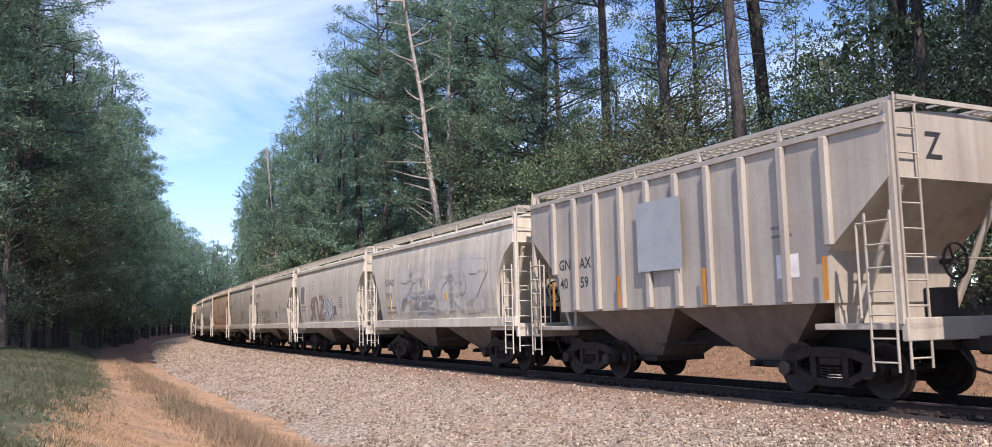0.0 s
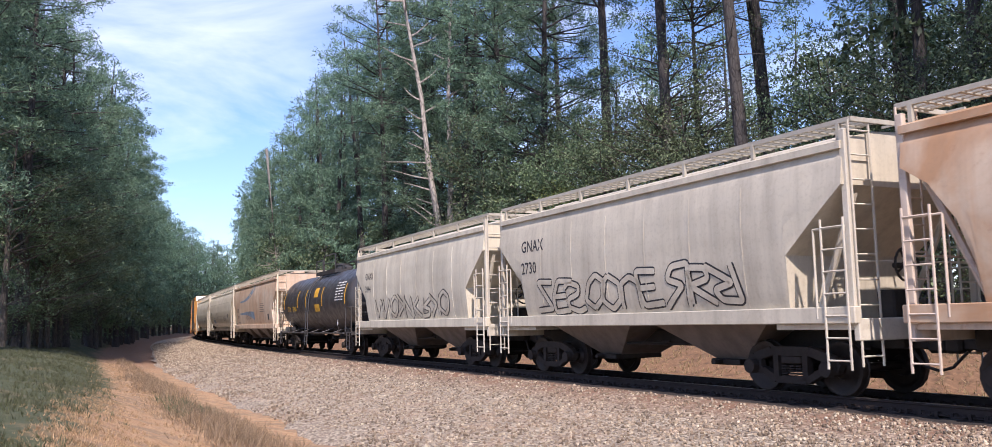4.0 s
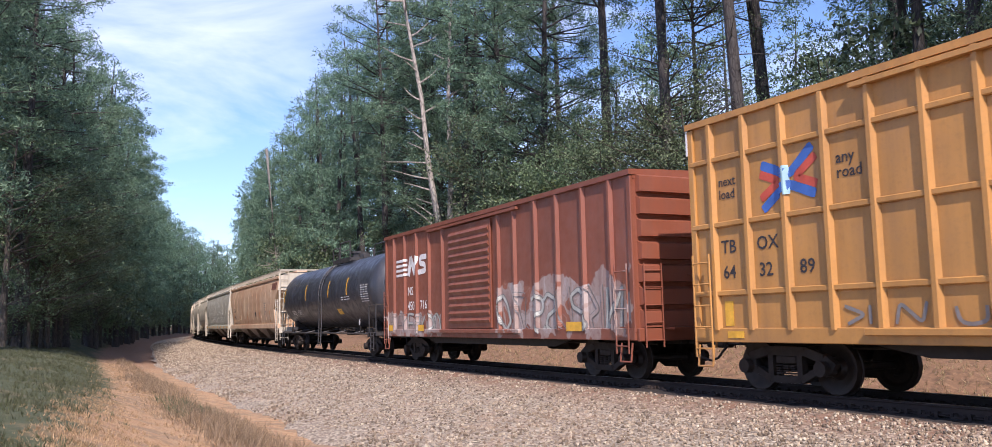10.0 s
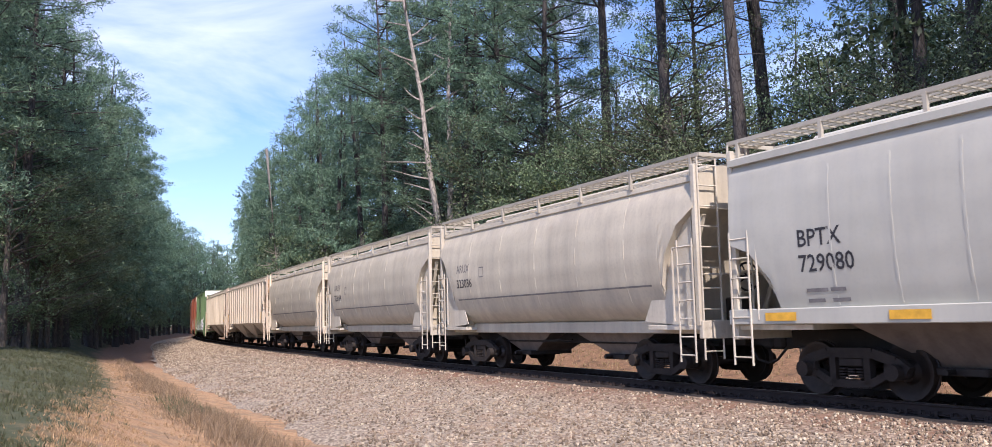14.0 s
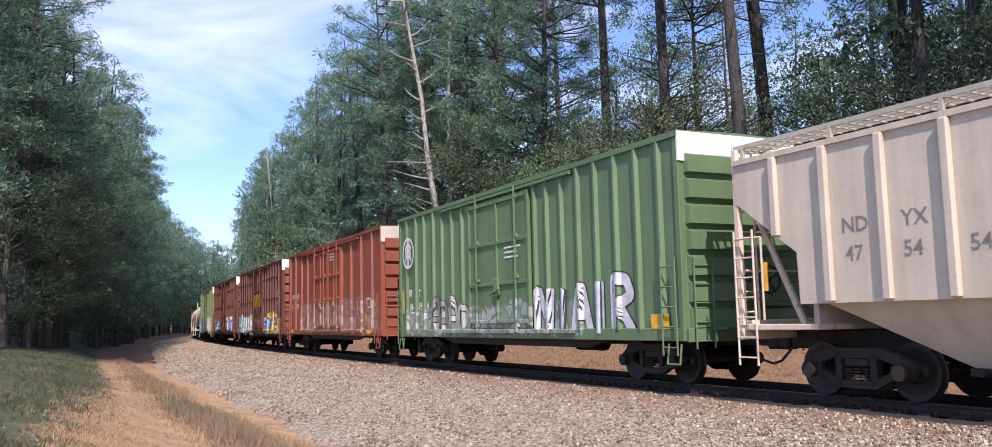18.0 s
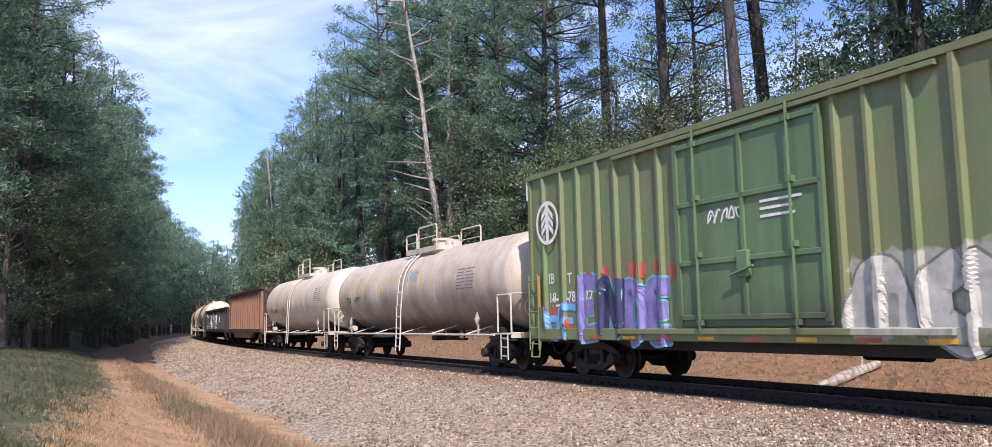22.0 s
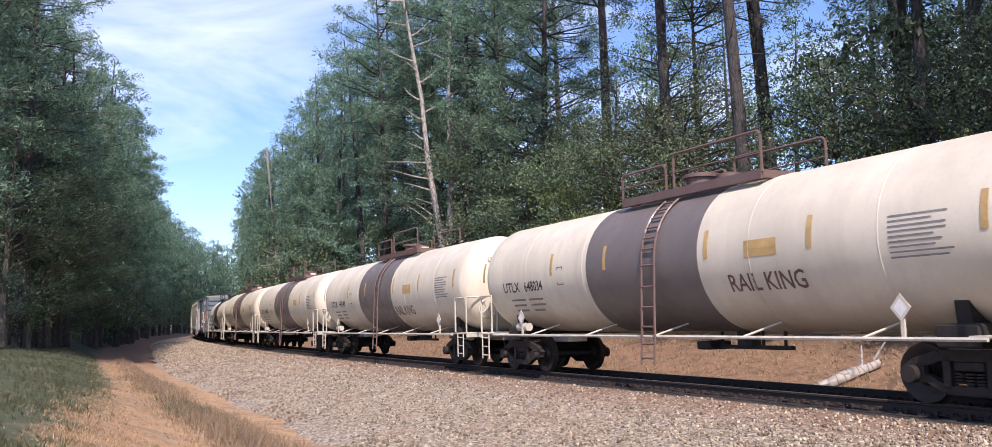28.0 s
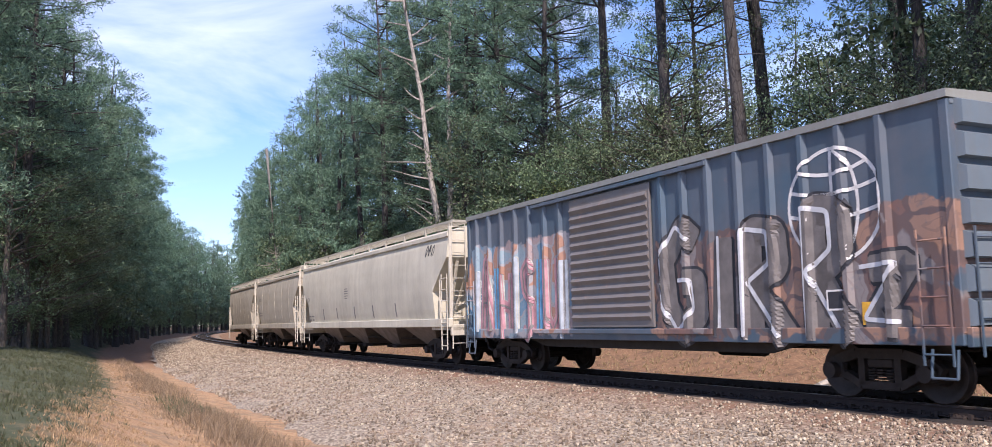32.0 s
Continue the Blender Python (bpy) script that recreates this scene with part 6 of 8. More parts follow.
def throwup(car, x0, x1, z0, z1, n, fills, edge, seed, width=0.2, rim=0.09, side=None, label="", core=None, word="", shine=None, lean=None, tight=1.12):
    """A row of fat sprayed letter forms, each with an edge, in the colours given."""
    rng = random.Random(seed)
    surf = surface(car, side)
    mats = [edge] + list(fills) + [m for m in (core, shine) if m]
    n = len(word) or n
    w = (x1 - x0) / n
    for k in range(n):
        mb = MB()
        shape = LETTERS[word[k]] if word else LETTERS[rng.choice("SAREOKNZU")]
        flip, turn = (False, False) if word else (rng.random() < 0.5, rng.random() < 0.4)
        shape = [[((1 - x) if flip else x, (1 - z) if turn else z) for x, z in ln] for ln in shape]
        a0, tip, b0, hh = x0 + w * (k - 0.08), rng.uniform(-0.3, 0.3) if lean is None else lean, z0 + rng.uniform(-0.06, 0.06) * (z1 - z0), (z1 - z0) * rng.uniform(0.86, 1.08)
        mi = 1 + (k % len(fills) if word else rng.randrange(len(fills)))
        lines = [[(a0 + w * tight * (x + tip * z) + 0.05 * math.sin(7 * z + k), b0 + hh * z) for x, z in ln] for ln in shape]
        for ln in lines:
            stroke(mb, ln, width + 2 * rim, surf, 0.0, 0)
        if fills[0] is not None:
            for ln in lines:
                stroke(mb, ln, width, surf, 0.010, mi)
        if core:
            for ln in lines:
                stroke(mb, ln, width * 0.22, surf, 0.018, 1 + len(fills))
        if shine:
            for ln in lines:
                stroke(mb, [(x - width * 0.42, z + width * 0.1) for x, z in ln], width * 0.17, surf, 0.018, len(mats) - 1)
        part("spray_letter", mb, mats, car, label)


def bubbles(car, spots, r, mat, side=None):
    """Small round sprayed dots."""
    surf = surface(car, side)
    for x, z in spots:
        mb = MB()
        ring = [(x + r * math.cos(q), z + r * 1.25 * math.sin(q)) for q in np.linspace(0, 2 * math.pi, 13)[:-1]]
        mb.add([(x, -(surf(x, z) + 0.002), z)] + [(a, -(surf(a, b) + 0.002), b) for a, b in ring], [(0, 1 + k, 1 + (k + 1) % 12) for k in range(12)])
        part("spray_dot", mb, mat, car)


def gondola(label, mat, H, ribs, load, name="gondola", deep=0.0, slope=0.0, post_mat=None, out=0.12):
    car, half = car_root(name, label, "gondola car", "gondolas of the train")
    xb = half - 0.72
    W, z0 = 1.58 - out, 1.12
    t = 0.06
    for sg in (-1, 1):
        mb = MB()
        y0, y1 = sorted((sg * W, sg * (W - t)))
        mb.prism([(-xb, z0), (xb, z0), (xb, z0 + 0.3), (xb + slope * 0.2, H), (-xb - slope, H), (-xb, z0 + 0.3)], y0, y1)
        part("side_wall", mb, mat, car)
        mb = MB()
        y0, y1 = sorted((sg * (W - 0.08), sg * (W + out)))
        mb.box(-xb - slope, xb + slope * 0.2, y0, y1, H - 0.02, H + 0.13, 0, 0.015)
        part("top_chord", mb, mat, car)
        mb = MB()
        y0, y1 = sorted((sg * (W - 0.02), sg * (W + out)))
        mb.box(-xb, xb, y0, y1, z0 - 0.14, z0 + 0.07, 0, 0.012)
        if deep:
            mb.prism([(-xb + 2.7, z0 - 0.1), (-xb + 3.6, z0 - deep), (xb - 3.6, z0 - deep), (xb - 2.7, z0 - 0.1)], y0, y1 - 0.04)
        part("side_sill", mb, mat, car)
        for k in range(ribs):
            x = -xb + 0.1 + (2 * xb - 0.2) * k / (ribs - 1)
            mb = MB()
            rings = []
            for z, w, o in ((z0 + 0.06, 0.09, out), (z0 + (H - z0) * 0.6, 0.075, out * 0.85), (H - 0.02, 0.06, out * 0.6)):
                rings.append([(x - w, sg * (W - 0.01), z), (x - w * 0.7, sg * (W + o), z), (x + w * 0.7, sg * (W + o), z), (x + w, sg * (W - 0.01), z)])
            mb.loft(rings)
            part("side_post", mb, post_mat or mat, car, "", 0, True)
    for sg in (-1, 1):
        mb = MB()
        a, b = sorted((sg * (xb - t), sg * xb))
        mb.box(a, b, -W + t, W - t, z0, H)
        part("end_wall", mb, mat, car)
        for i in range(4):
            mb = MB()
            zc = z0 + 0.25 + (H - z0 - 0.35) * i / 3
            a, b = sorted((sg * xb, sg * (xb + 0.1)))
            mb.box(a, b, -W + 0.05, W - 0.05, zc - 0.07, zc + 0.07, 0, 0.02)
            part("end_rib", mb, mat, car)
        ladder(car, (sg * (xb - 0.34), -W - 0.17, 0.6), (sg * (xb - 0.34), -W - 0.17, H - 0.05), 0.46, (1, 0, 0), mat)
        ladder(car, (sg * (xb - 0.34), W + 0.17, 0.6), (sg * (xb - 0.34), W + 0.17, H - 0.05), 0.46, (1, 0, 0), mat)
        ladder(car, (sg * (xb + 0.15), -W + 0.4, 0.8), (sg * (xb + 0.15), -W + 0.4, H - 0.05), 0.46, (0, 1, 0), mat)
        mb = MB()
        a, b = sorted((sg * (xb - 0.3), sg * (xb + 0.1)))
        mb.box(a, b, -1.45, 1.45, 0.86, 1.12, 0, 0.012)
        part("end_sill", mb, mat, car)
        grab(car, [(sg * (xb - 0.1), -W - 0.05, 0.9), (sg * (xb - 0.1), -W - 0.1, 0.48), (sg * (xb - 0.5), -W - 0.1, 0.48), (sg * (xb - 0.5), -W - 0.05, 0.9)], mat, 0.022)
    mb = MB()
    mb.box(-xb + t, xb - t, -W + t, W - t, z0 - 0.08, z0 + load)
    part("floor", mb, STEEL, car)
    SURFACE[car.name] = ([-xb + 0.1 + (2 * xb - 0.2) * k / (ribs - 1) for k in range(ribs)], 0.085, W, out * 0.85)
    brake_wheel(car, xb + 0.25, 0.4, 2.0, STEEL)
    underframe(car, xb - 0.1, 1.04)
    coupler(car, xb, half)
    trucks(car, half - 2.5)
    return car, xb, flat(W + 0.004)


# ---- the cars, from the head of what is seen to the tail ----
PATCH = plain("pale_blue_grey_patch", (0.33, 0.36, 0.36), 0.5, 0, 0.15, 2)
W_GREY = (0.57, 0.53, 0.415)
P1 = paint("grey_hopper_paint", (0.42, 0.385, 0.302), streak=0.5, rust=0.1, seed=1, blotch=(0.33, 0.30, 0.27), blotch_amt=0.5)
car, lb, side = hopper("weathered grey two-bay covered hopper with side posts and patch panel", P1, paint("grey_beige_fittings", (0.42, 0.385, 0.306), streak=0.5, rust=0.3), 2, SLAB, SLAB_TOP, tall=1.055, ribs=10, sill=False, rib_in=1.17)
for k, (t, x) in enumerate((("GN", -4.18), ("AX", -3.24))):
    write(car, t, x, 2.57, 0.36, INK, side)
for k, (t, x) in enumerate((("40", -4.14), ("59", -3.23))):
    write(car, t, x, 2.12, 0.36, INK, side)
plate(car, "patch_panel", -0.77, 0.68, 2.33, 3.78, PATCH, flat(1.635), rows=1, label="grey riveted patch panel")
bars(car, 3.0, 2.6, 0.7, 0.3, 2, INK_F, side)
plate(car, "data_panel", 3.1, 3.6, 2.0, 2.4, CHALK, side, rows=2)
decals(car, flat(1.632), (-4.34, -1.56, 1.26, 4.2), plain("orange_strip", (0.50, 0.22, 0.03)), z0=1.6, z1=2.3)
write_end(car, "Z", lb + 0.02, -0.7, 3.75, 0.6, INK)

def spray(name, col):
    return plain(name, col, 0.5, 0, 0.3, 4)


S_WHITE, S_BLACK, S_GREY, S_BLUE, S_SKY = spray("spray_white", (0.56, 0.57, 0.58)), spray("spray_black", (0.025, 0.025, 0.03)), spray("spray_grey", (0.20, 0.185, 0.175)), spray("spray_blue", (0.02, 0.07, 0.30)), spray("spray_sky", (0.15, 0.38, 0.60))
S_YELLOW, S_PINK, S_TEAL, S_LILAC, S_NAVY, S_STEEL = spray("spray_yellow", (0.58, 0.42, 0.03)), spray("spray_pink", (0.46, 0.24, 0.26)), spray("spray_teal", (0.16, 0.42, 0.46)), spray("spray_lilac", (0.20, 0.17, 0.40)), spray("spray_navy", (0.035, 0.035, 0.10)), spray("spray_steel", (0.42, 0.46, 0.50))
S_GRAPH = spray("spray_graphite", (0.15, 0.135, 0.125))
S_DIM = spray("spray_dim", (0.16, 0.17, 0.13))
S_FADE = spray("spray_faded", (0.40, 0.41, 0.40))
S_RUSTY, S_ASH = spray("spray_dusty", (0.36, 0.26, 0.20)), spray("spray_ash", (0.42, 0.42, 0.37))

G2 = ((0.52, 0.56, 0.58), (0.60, 0.60, 0.57), (0.36, 0.40, 0.42), (0.62, 0.59, 0.53))
P2 = paint("white_hopper_paint_a", W_GREY, streak=0.5, rust=0.12, seed=2, art=((-3.2, 4.2, 1.75, 3.4, G2, (0.40, 0.40, 0.40), 2.0, 1.5, 0.5, 0.35),))
car, lb, side = hopper("dirty white two-bay covered hopper with faded spray paint", P2, WHITE_P, 2, cut=ARCH_CUT, seams=5)
marks(car, lb, side, "GNAX", "7929", INK_F, z=2.74, size=0.36)
decals(car, side, (-3.9, -1.9, 1.4), z0=1.62, z1=2.3)
throwup(car, -2.9, 4.3, 1.75, 3.0, 6, (P2,), S_FADE, 61, 0.42, 0.025, side, "faded sprayed letters")
throwup(car, -2.7, 0.4, 1.7, 2.3, 2, (S_FADE,), P2, 161, 0.3, 0.01, side, "faded sprayed letters")

P3 = paint("white_hopper_paint_b", W_GREY, streak=0.4, rust=0.08, seed=3)
car, lb, side = hopper("dirty white two-bay covered hopper with brown and black spray paint", P3, WHITE_P, 2, cut=ARCH_CUT, seams=4)
marks(car, lb, side, "GNAX", "2887", INK_F, x=-lb + 1.3, z=3.0, size=0.3)
throwup(car, -3.0, 1.4, 1.62, 2.6, 5, (S_RUSTY, S_WHITE), S_BLACK, 62, 0.16, 0.03, side)
plate(car, "data_panel", -lb + 1.25, -lb + 2.0, 2.45, 3.3, INK_F, side, rows=3)
small_print(car, lb, side)

P4 = paint("white_hopper_paint_c", (0.57, 0.52, 0.405), streak=0.35, rust=0.1, seed=4)
car, lb, side = hopper("off-white two-bay covered hopper with small black scrawls", P4, WHITE_P, 2)
marks(car, lb, side, "GNAX", "2792", INK, x=-lb + 1.1, z=3.15, size=0.42)
small_print(car, lb, side)


def scrawl(car, x, z, w, h, mat, side, seed, n=5, r=0.02):
    """Looping strokes of a spray can."""
    x += SHIFT.get(car.name, 0.0)
    z += DZ.get(side, 0.0)
    rng = random.Random(seed)
    mb = MB()
    for k in range(n):
        x0 = x + w * k / n
        pts = []
        for i in range(9):
            a = i / 8 * 2 * math.pi * rng.uniform(0.7, 1.0)
            px = x0 + w / n * (0.5 + 0.5 * math.cos(a + k) * rng.uniform(0.7, 1.1))
            pz = z + h * (0.5 + 0.5 * math.sin(a * 1.3 + k * 1.7) * rng.uniform(0.6, 1.0))
            pts.append((px, pz))
        for (a, b), (c, d) in zip(pts[:-1], pts[1:]):
            ln = math.hypot(c - a, d - b) + 1e-6
            u, v = -(d - b) / ln * r, (c - a) / ln * r
            q = [(a + u, b + v), (c + u, d + v), (c - u, d - v), (a - u, b - v)]
            mb.add([(p, -(side(z1) + 0.006), z1) for p, z1 in q], [(0, 1, 2, 3)])
    return part("spray_scrawl", mb, mat, car)


throwup(car, -3.1, -0.2, 1.55, 2.35, 5, (P4,), S_BLACK, 63, 0.13, 0.025, side)
scrawl(car, 3.6, 1.9, 0.9, 0.5, INK, side, 5, 3)

P5 = paint("grey_hopper_streaked", (0.5, 0.465, 0.369), streak=0.75, rust=0.1, seed=5, grime=(0.25, 0.23, 0.21))
car, lb, side = hopper("streaked grey two-bay covered hopper", P5, WHITE_P, 2, cut=ARCH_CUT, seams=5)
marks(car, lb, side, "GNAX", "9507", INK_F, x=-lb + 1.2, z=2.72, size=0.36)
scrawl(car, 1.0, 1.9, 0.9, 0.6, INK, side, 7, 3)
decals(car, side, (-lb + 1.2, -2.2, 0.6), z0=1.7, z1=2.4)
small_print(car, lb, side)

P6 = paint("rust_stained_hopper_paint", (0.58, 0.49, 0.37), streak=0.3, rust=0.22, seed=6, blotch=(0.37, 0.19, 0.075), blotch_amt=0.85)
car, lb, side = hopper("tan two-bay covered hopper heavily stained with orange rust", P6, paint("tan_fittings", (0.6, 0.5, 0.4), rust=0.3), 2, cut=ARCH_CUT, seams=6)
marks(car, lb, side, "GNAX", "", INK_F, x=-lb + 1.5, z=2.6, size=0.3)
small_print(car, lb, side)
decals(car, side, (-1.6, 0.9), z0=1.6, z1=2.2)

P7 = paint("grey_hopper_scrawled", (0.53, 0.485, 0.378), streak=0.45, rust=0.08, seed=7)
car, lb, side = hopper("grey two-bay covered hopper with black spray paint along its foot", P7, WHITE_P, 2, seams=6)
throwup(car, -3.9, 3.6, 1.6, 2.4, 10, (P7,), S_BLACK, 64, 0.12, 0.035, side)
marks(car, lb, side, "GNAX", "2730", INK, x=-lb + 1.3, z=3.15, size=0.42, data=False)

P8 = paint("white_hopper_paint_d", (0.59, 0.545, 0.427), streak=0.4, rust=0.08, seed=8)
car, lb, side = hopper("off-white two-bay covered hopper with black scribbles", P8, WHITE_P, 2, seams=6)
throwup(car, -3.6, 3.6, 1.6, 2.3, 9, (P8,), S_BLACK, 65, 0.12, 0.035, side)
marks(car, lb, side, "GNAX", "3944", INK, x=-lb + 1.3, z=3.1, size=0.36, data=False)

P9 = paint("black_tank_paint", (0.035, 0.034, 0.036), grime=(0.09, 0.08, 0.075), streak=0.5, rust=0.03, rough=0.38, seed=9)
car, ls, side = tank("black tank car with yellow lettering and reflective strips", P9, BLACK_P, plat=(-1.7, 2.0), lad=-0.75)
write(car, "UTLX", -5.8, 2.45, 0.36, INK_Y, side, 0.9)
write(car, "679836", -4.6, 2.45, 0.36, INK_Y, side, 0.82)
bars(car, -5.5, 2.0, 1.6, 0.45, 3, INK_F, side, 2)
decals(car, side, (-6.75, -3.45, -1.6, 1.7, 5.8), z0=2.6, z1=3.5)
plate(car, "warning_panel", 0.2, 0.95, 3.05, 3.5, YELLOW_S, side, rows=2)
plate(car, "warning_panel", 0.35, 1.25, 2.35, 2.7, YELLOW_S, side, rows=2)
bars(car, 4.2, 2.7, 1.5, 0.9, 7, CHALK, side, 3)

P10 = paint("tan_long_hopper_paint", (0.68, 0.575, 0.45), streak=0.35, rust=0.2, seed=10, blotch=(0.46, 0.26, 0.13), blotch_amt=0.55)
T_FIT = paint("cream_fittings", (0.7, 0.62, 0.468), rust=0.3)
car, lb, side = hopper("long cream covered hopper, rust-stained, with a faded blue swoosh", P10, T_FIT, 4, tall=1.035)
BLUE_F = plain("faded_blue", (0.23, 0.32, 0.43), 0.6, 0, 0.3, 3)
for z0_, flip in ((3.05, 1), (1.75, -1)):
    mb = MB()
    K = 14
    for k in range(K):
        a, b = k / K, (k + 1) / K
        f = lambda u: (-5.2 + 6.2 * u, (z0_ + (0.75 * u ** 3 if flip > 0 else 0.45 - 0.45 * u ** 3)), 0.14 + 0.55 * u * u)
        (xa, za, wa), (xb_, zb_, wb) = f(a), f(b)
        q = [(xa, za), (xb_, zb_), (xb_, zb_ + wb * 0.8), (xa, za + wa * 0.8)]
        mb.add([(x, -(side(z) + 0.006), z) for x, z in q], [(0, 1, 2, 3)])
    part("blue_swoosh", mb, BLUE_F, car, "faded blue painted swoosh")
marks(car, lb, side, "ACFX", "51104", INK, x=-lb + 1.95, z=2.38, size=0.36, pitch=1.2)
bars(car, 3.2, 2.2, 2.0, 0.6, 5, INK_F, side)
plate(car, "tag_panel", 5.9, 6.35, 1.75, 2.1, INK, side, rows=2)
scrawl(car, -2.6, 1.75, 2.4, 0.7, INK_F, side, 10, 6, 0.03)
write(car, "CENTER FLOW", -lb + 1.6, 1.28, 0.18, INK_F, flat(1.6))

for num, sd in (("10107", 11), ("10158", 12)):
    P11 = paint("white_round_hopper_paint_" + "ab"[sd - 11], (0.62, 0.585, 0.473), streak=0.3, rust=0.05, seed=sd, grime=(0.32, 0.30, 0.28))
    car, lb, side = hopper("long white round-sided covered hopper with triangular end gussets", P11, WHITE_P, 4, ROUND, ROUND_TOP, [(0.0, 3.75), (0.25, 3.6), (1.6, 1.9), (1.95, 1.0)], gusset=True, low_mat=STEEL)
    marks(car, lb, side, "GACX", num, INK, x=-lb + (2.45 if sd == 11 else 2.7), z=2.44, size=0.40, pitch=0.95)
    bars(car, 3.2, 1.85, 1.6, 0.3, 4, INK_F, side, 2)
    plate(car, "tag_panel", 6.2, 6.6, 2.1, 2.4, INK, side, rows=2)
    for zl in (2.25, 3.3):
        plate(car, "side_stripe", -lb + 2.0, lb - 2.0, zl, zl + 0.03, GREY_P, side)
    if sd == 11:
        plate(car, "blue_patch", -5.2, -3.6, 1.5, 2.15, BLUE_F, side, rows=3)
        scrawl(car, -3.2, 1.95, 2.6, 0.75, INK_F, side, 12, 6, 0.012)
    else:
        scrawl(car, -lb + 0.9, 3.2, 0.9, 0.4, plain("red_scrawl", (0.40, 0.10, 0.07)), side, 13, 3, 0.015)

P13 = paint("yellow_boxcar_paint", (0.46, 0.23, 0.055), grime=(0.20, 0.11, 0.045), streak=0.5, rust=0.08, seed=13, low_tint=(0.9, 0.8, (0.17, 0.10, 0.06)))
P13D = paint("black_door_paint", (0.03, 0.028, 0.027), streak=0.3, rust=0.05, seed=13)
P13E = paint("pale_yellow_end_paint", (0.58, 0.34, 0.1), streak=0.25, rust=0.03, seed=14)
WHITE_E = paint("white_end_panel", (0.78, 0.78, 0.78), streak=0.15, rust=0.02)
car, xb, side = boxcar("long ochre-yellow boxcar with black double doors and white upper ends", P13, 5.14, 19.05, 1.02, (1.80, 3.08, 4.32), ((-2.72, -0.12), (-0.12, 2.42)), P13D, roof_mat=P13, end_mat=P13E, top_end=WHITE_E, plain_edge=0.62, ribs_at=[sg * q for sg in (-1, 1) for q in (8.9, 8.0, 7.09, 6.18, 5.27, 4.34, 3.48, 2.85)], rib_w=0.085)
write(car, "RAIL CAR POOLING EXPERTS", 3.0, 3.35, 0.45, INK, side, 0.86)
EM_BLUE, EM_RED, EM_PALE = plain("emblem_blue", (0.05, 0.13, 0.42)), plain("emblem_red", (0.50, 0.08, 0.045)), plain("emblem_pale", (0.35, 0.55, 0.62))
on_side = surface(car)
for name, mt, lines, wd in (("blue_stripe", EM_BLUE, (((-7.62, 4.02), (-7.05, 3.78), (-6.95, 3.78), (-6.45, 4.18)), ((-7.62, 3.22), (-7.08, 3.58), (-6.95, 3.58), (-6.42, 3.36))), 0.17),
                            ("red_stripe", EM_RED, (((-7.66, 3.86), (-7.2, 3.68), (-7.66, 3.42)), ((-6.38, 4.0), (-6.85, 3.7), (-6.38, 3.52))), 0.15),
                            ("pale_bar", EM_PALE, (((-7.03, 3.92), (-7.02, 3.42)),), 0.11)):
    for ln in lines:
        mb = MB()
        stroke(mb, ln, wd, on_side, 0.002 if mt is not EM_PALE else 0.006, 0)
        part(name, mb, mt, car)
write(car, "next", -8.74, 3.79, 0.25, INK, side)
write(car, "load", -8.74, 3.55, 0.25, INK, side)
write(car, "any", -5.98, 3.78, 0.27, INK, side)
write(car, "road", -5.98, 3.54, 0.27, INK, side)
for t, x, z in (("TB", -8.74, 2.54), ("OX", -7.83, 2.54), ("64", -8.72, 2.07), ("32", -7.8, 2.07), ("89", -6.86, 2.07)):
    write(car, t, x, z, 0.34, INK, side)
mb = MB()
mb.add([(4.6 + a, -1.528, 4.05 + c) for a, c in ((0, 0), (0.25, 0), (0.25, 0.7), (0, 0.7))], [(0, 1, 2, 3)])
mb.add([(5.4 + a, -1.528, 4.05 + c) for a, c in ((0, 0), (0.25, 0), (1.0, 0.8), (0.75, 0.8))], [(0, 1, 2, 3)])
mb.add([(5.4 + a, -1.530, 4.05 + c) for a, c in ((0.75, 0), (1.0, 0), (0.25, 0.8), (0, 0.8))], [(0, 1, 2, 3)])
part("red_emblem", mb, plain("faded_red", (0.36, 0.08, 0.04)), car, "faded red painted emblem")
SPRAY_W, SPRAY_B = plain("white_spray", (0.42, 0.47, 0.49), 0.5), plain("petrol_blue_spray", (0.03, 0.075, 0.11), 0.5, 0, 0.4, 2)


def tag_word(car, text, x, z, size, wide, fill, edge, side, lift=0.09):
    """Fat sprayed letters with a pale edge."""
    for grow, mt, up in ((0.075, edge, 0.0), (0.02, fill, 0.004)):
        cu = bpy.data.curves.new("spray", "FONT")
        cu.body, cu.resolution_u, cu.offset, cu.space_character = text, 2, grow, 1.12
        ob = bpy.data.objects.new("spray", cu)
        me = bpy.data.meshes.new_from_object(ob)
        rng = random.Random(7)
        mb = MB()
        mb.add([(x + v.co.x * size * wide + 0.12 * math.sin(v.co.y * 4 + v.co.x * 2), -(side(z) + lift + up), z + v.co.y * size * (1 + 0.12 * math.sin(v.co.x * 2.4))) for v in me.vertices], [tuple(p.vertices) for p in me.polygons])
        bpy.data.objects.remove(ob)
        bpy.data.meshes.remove(me)
        bpy.data.curves.remove(cu)
        part("spray_letters", mb, mt, car, "sprayed blue letters with white edges" if up else "")


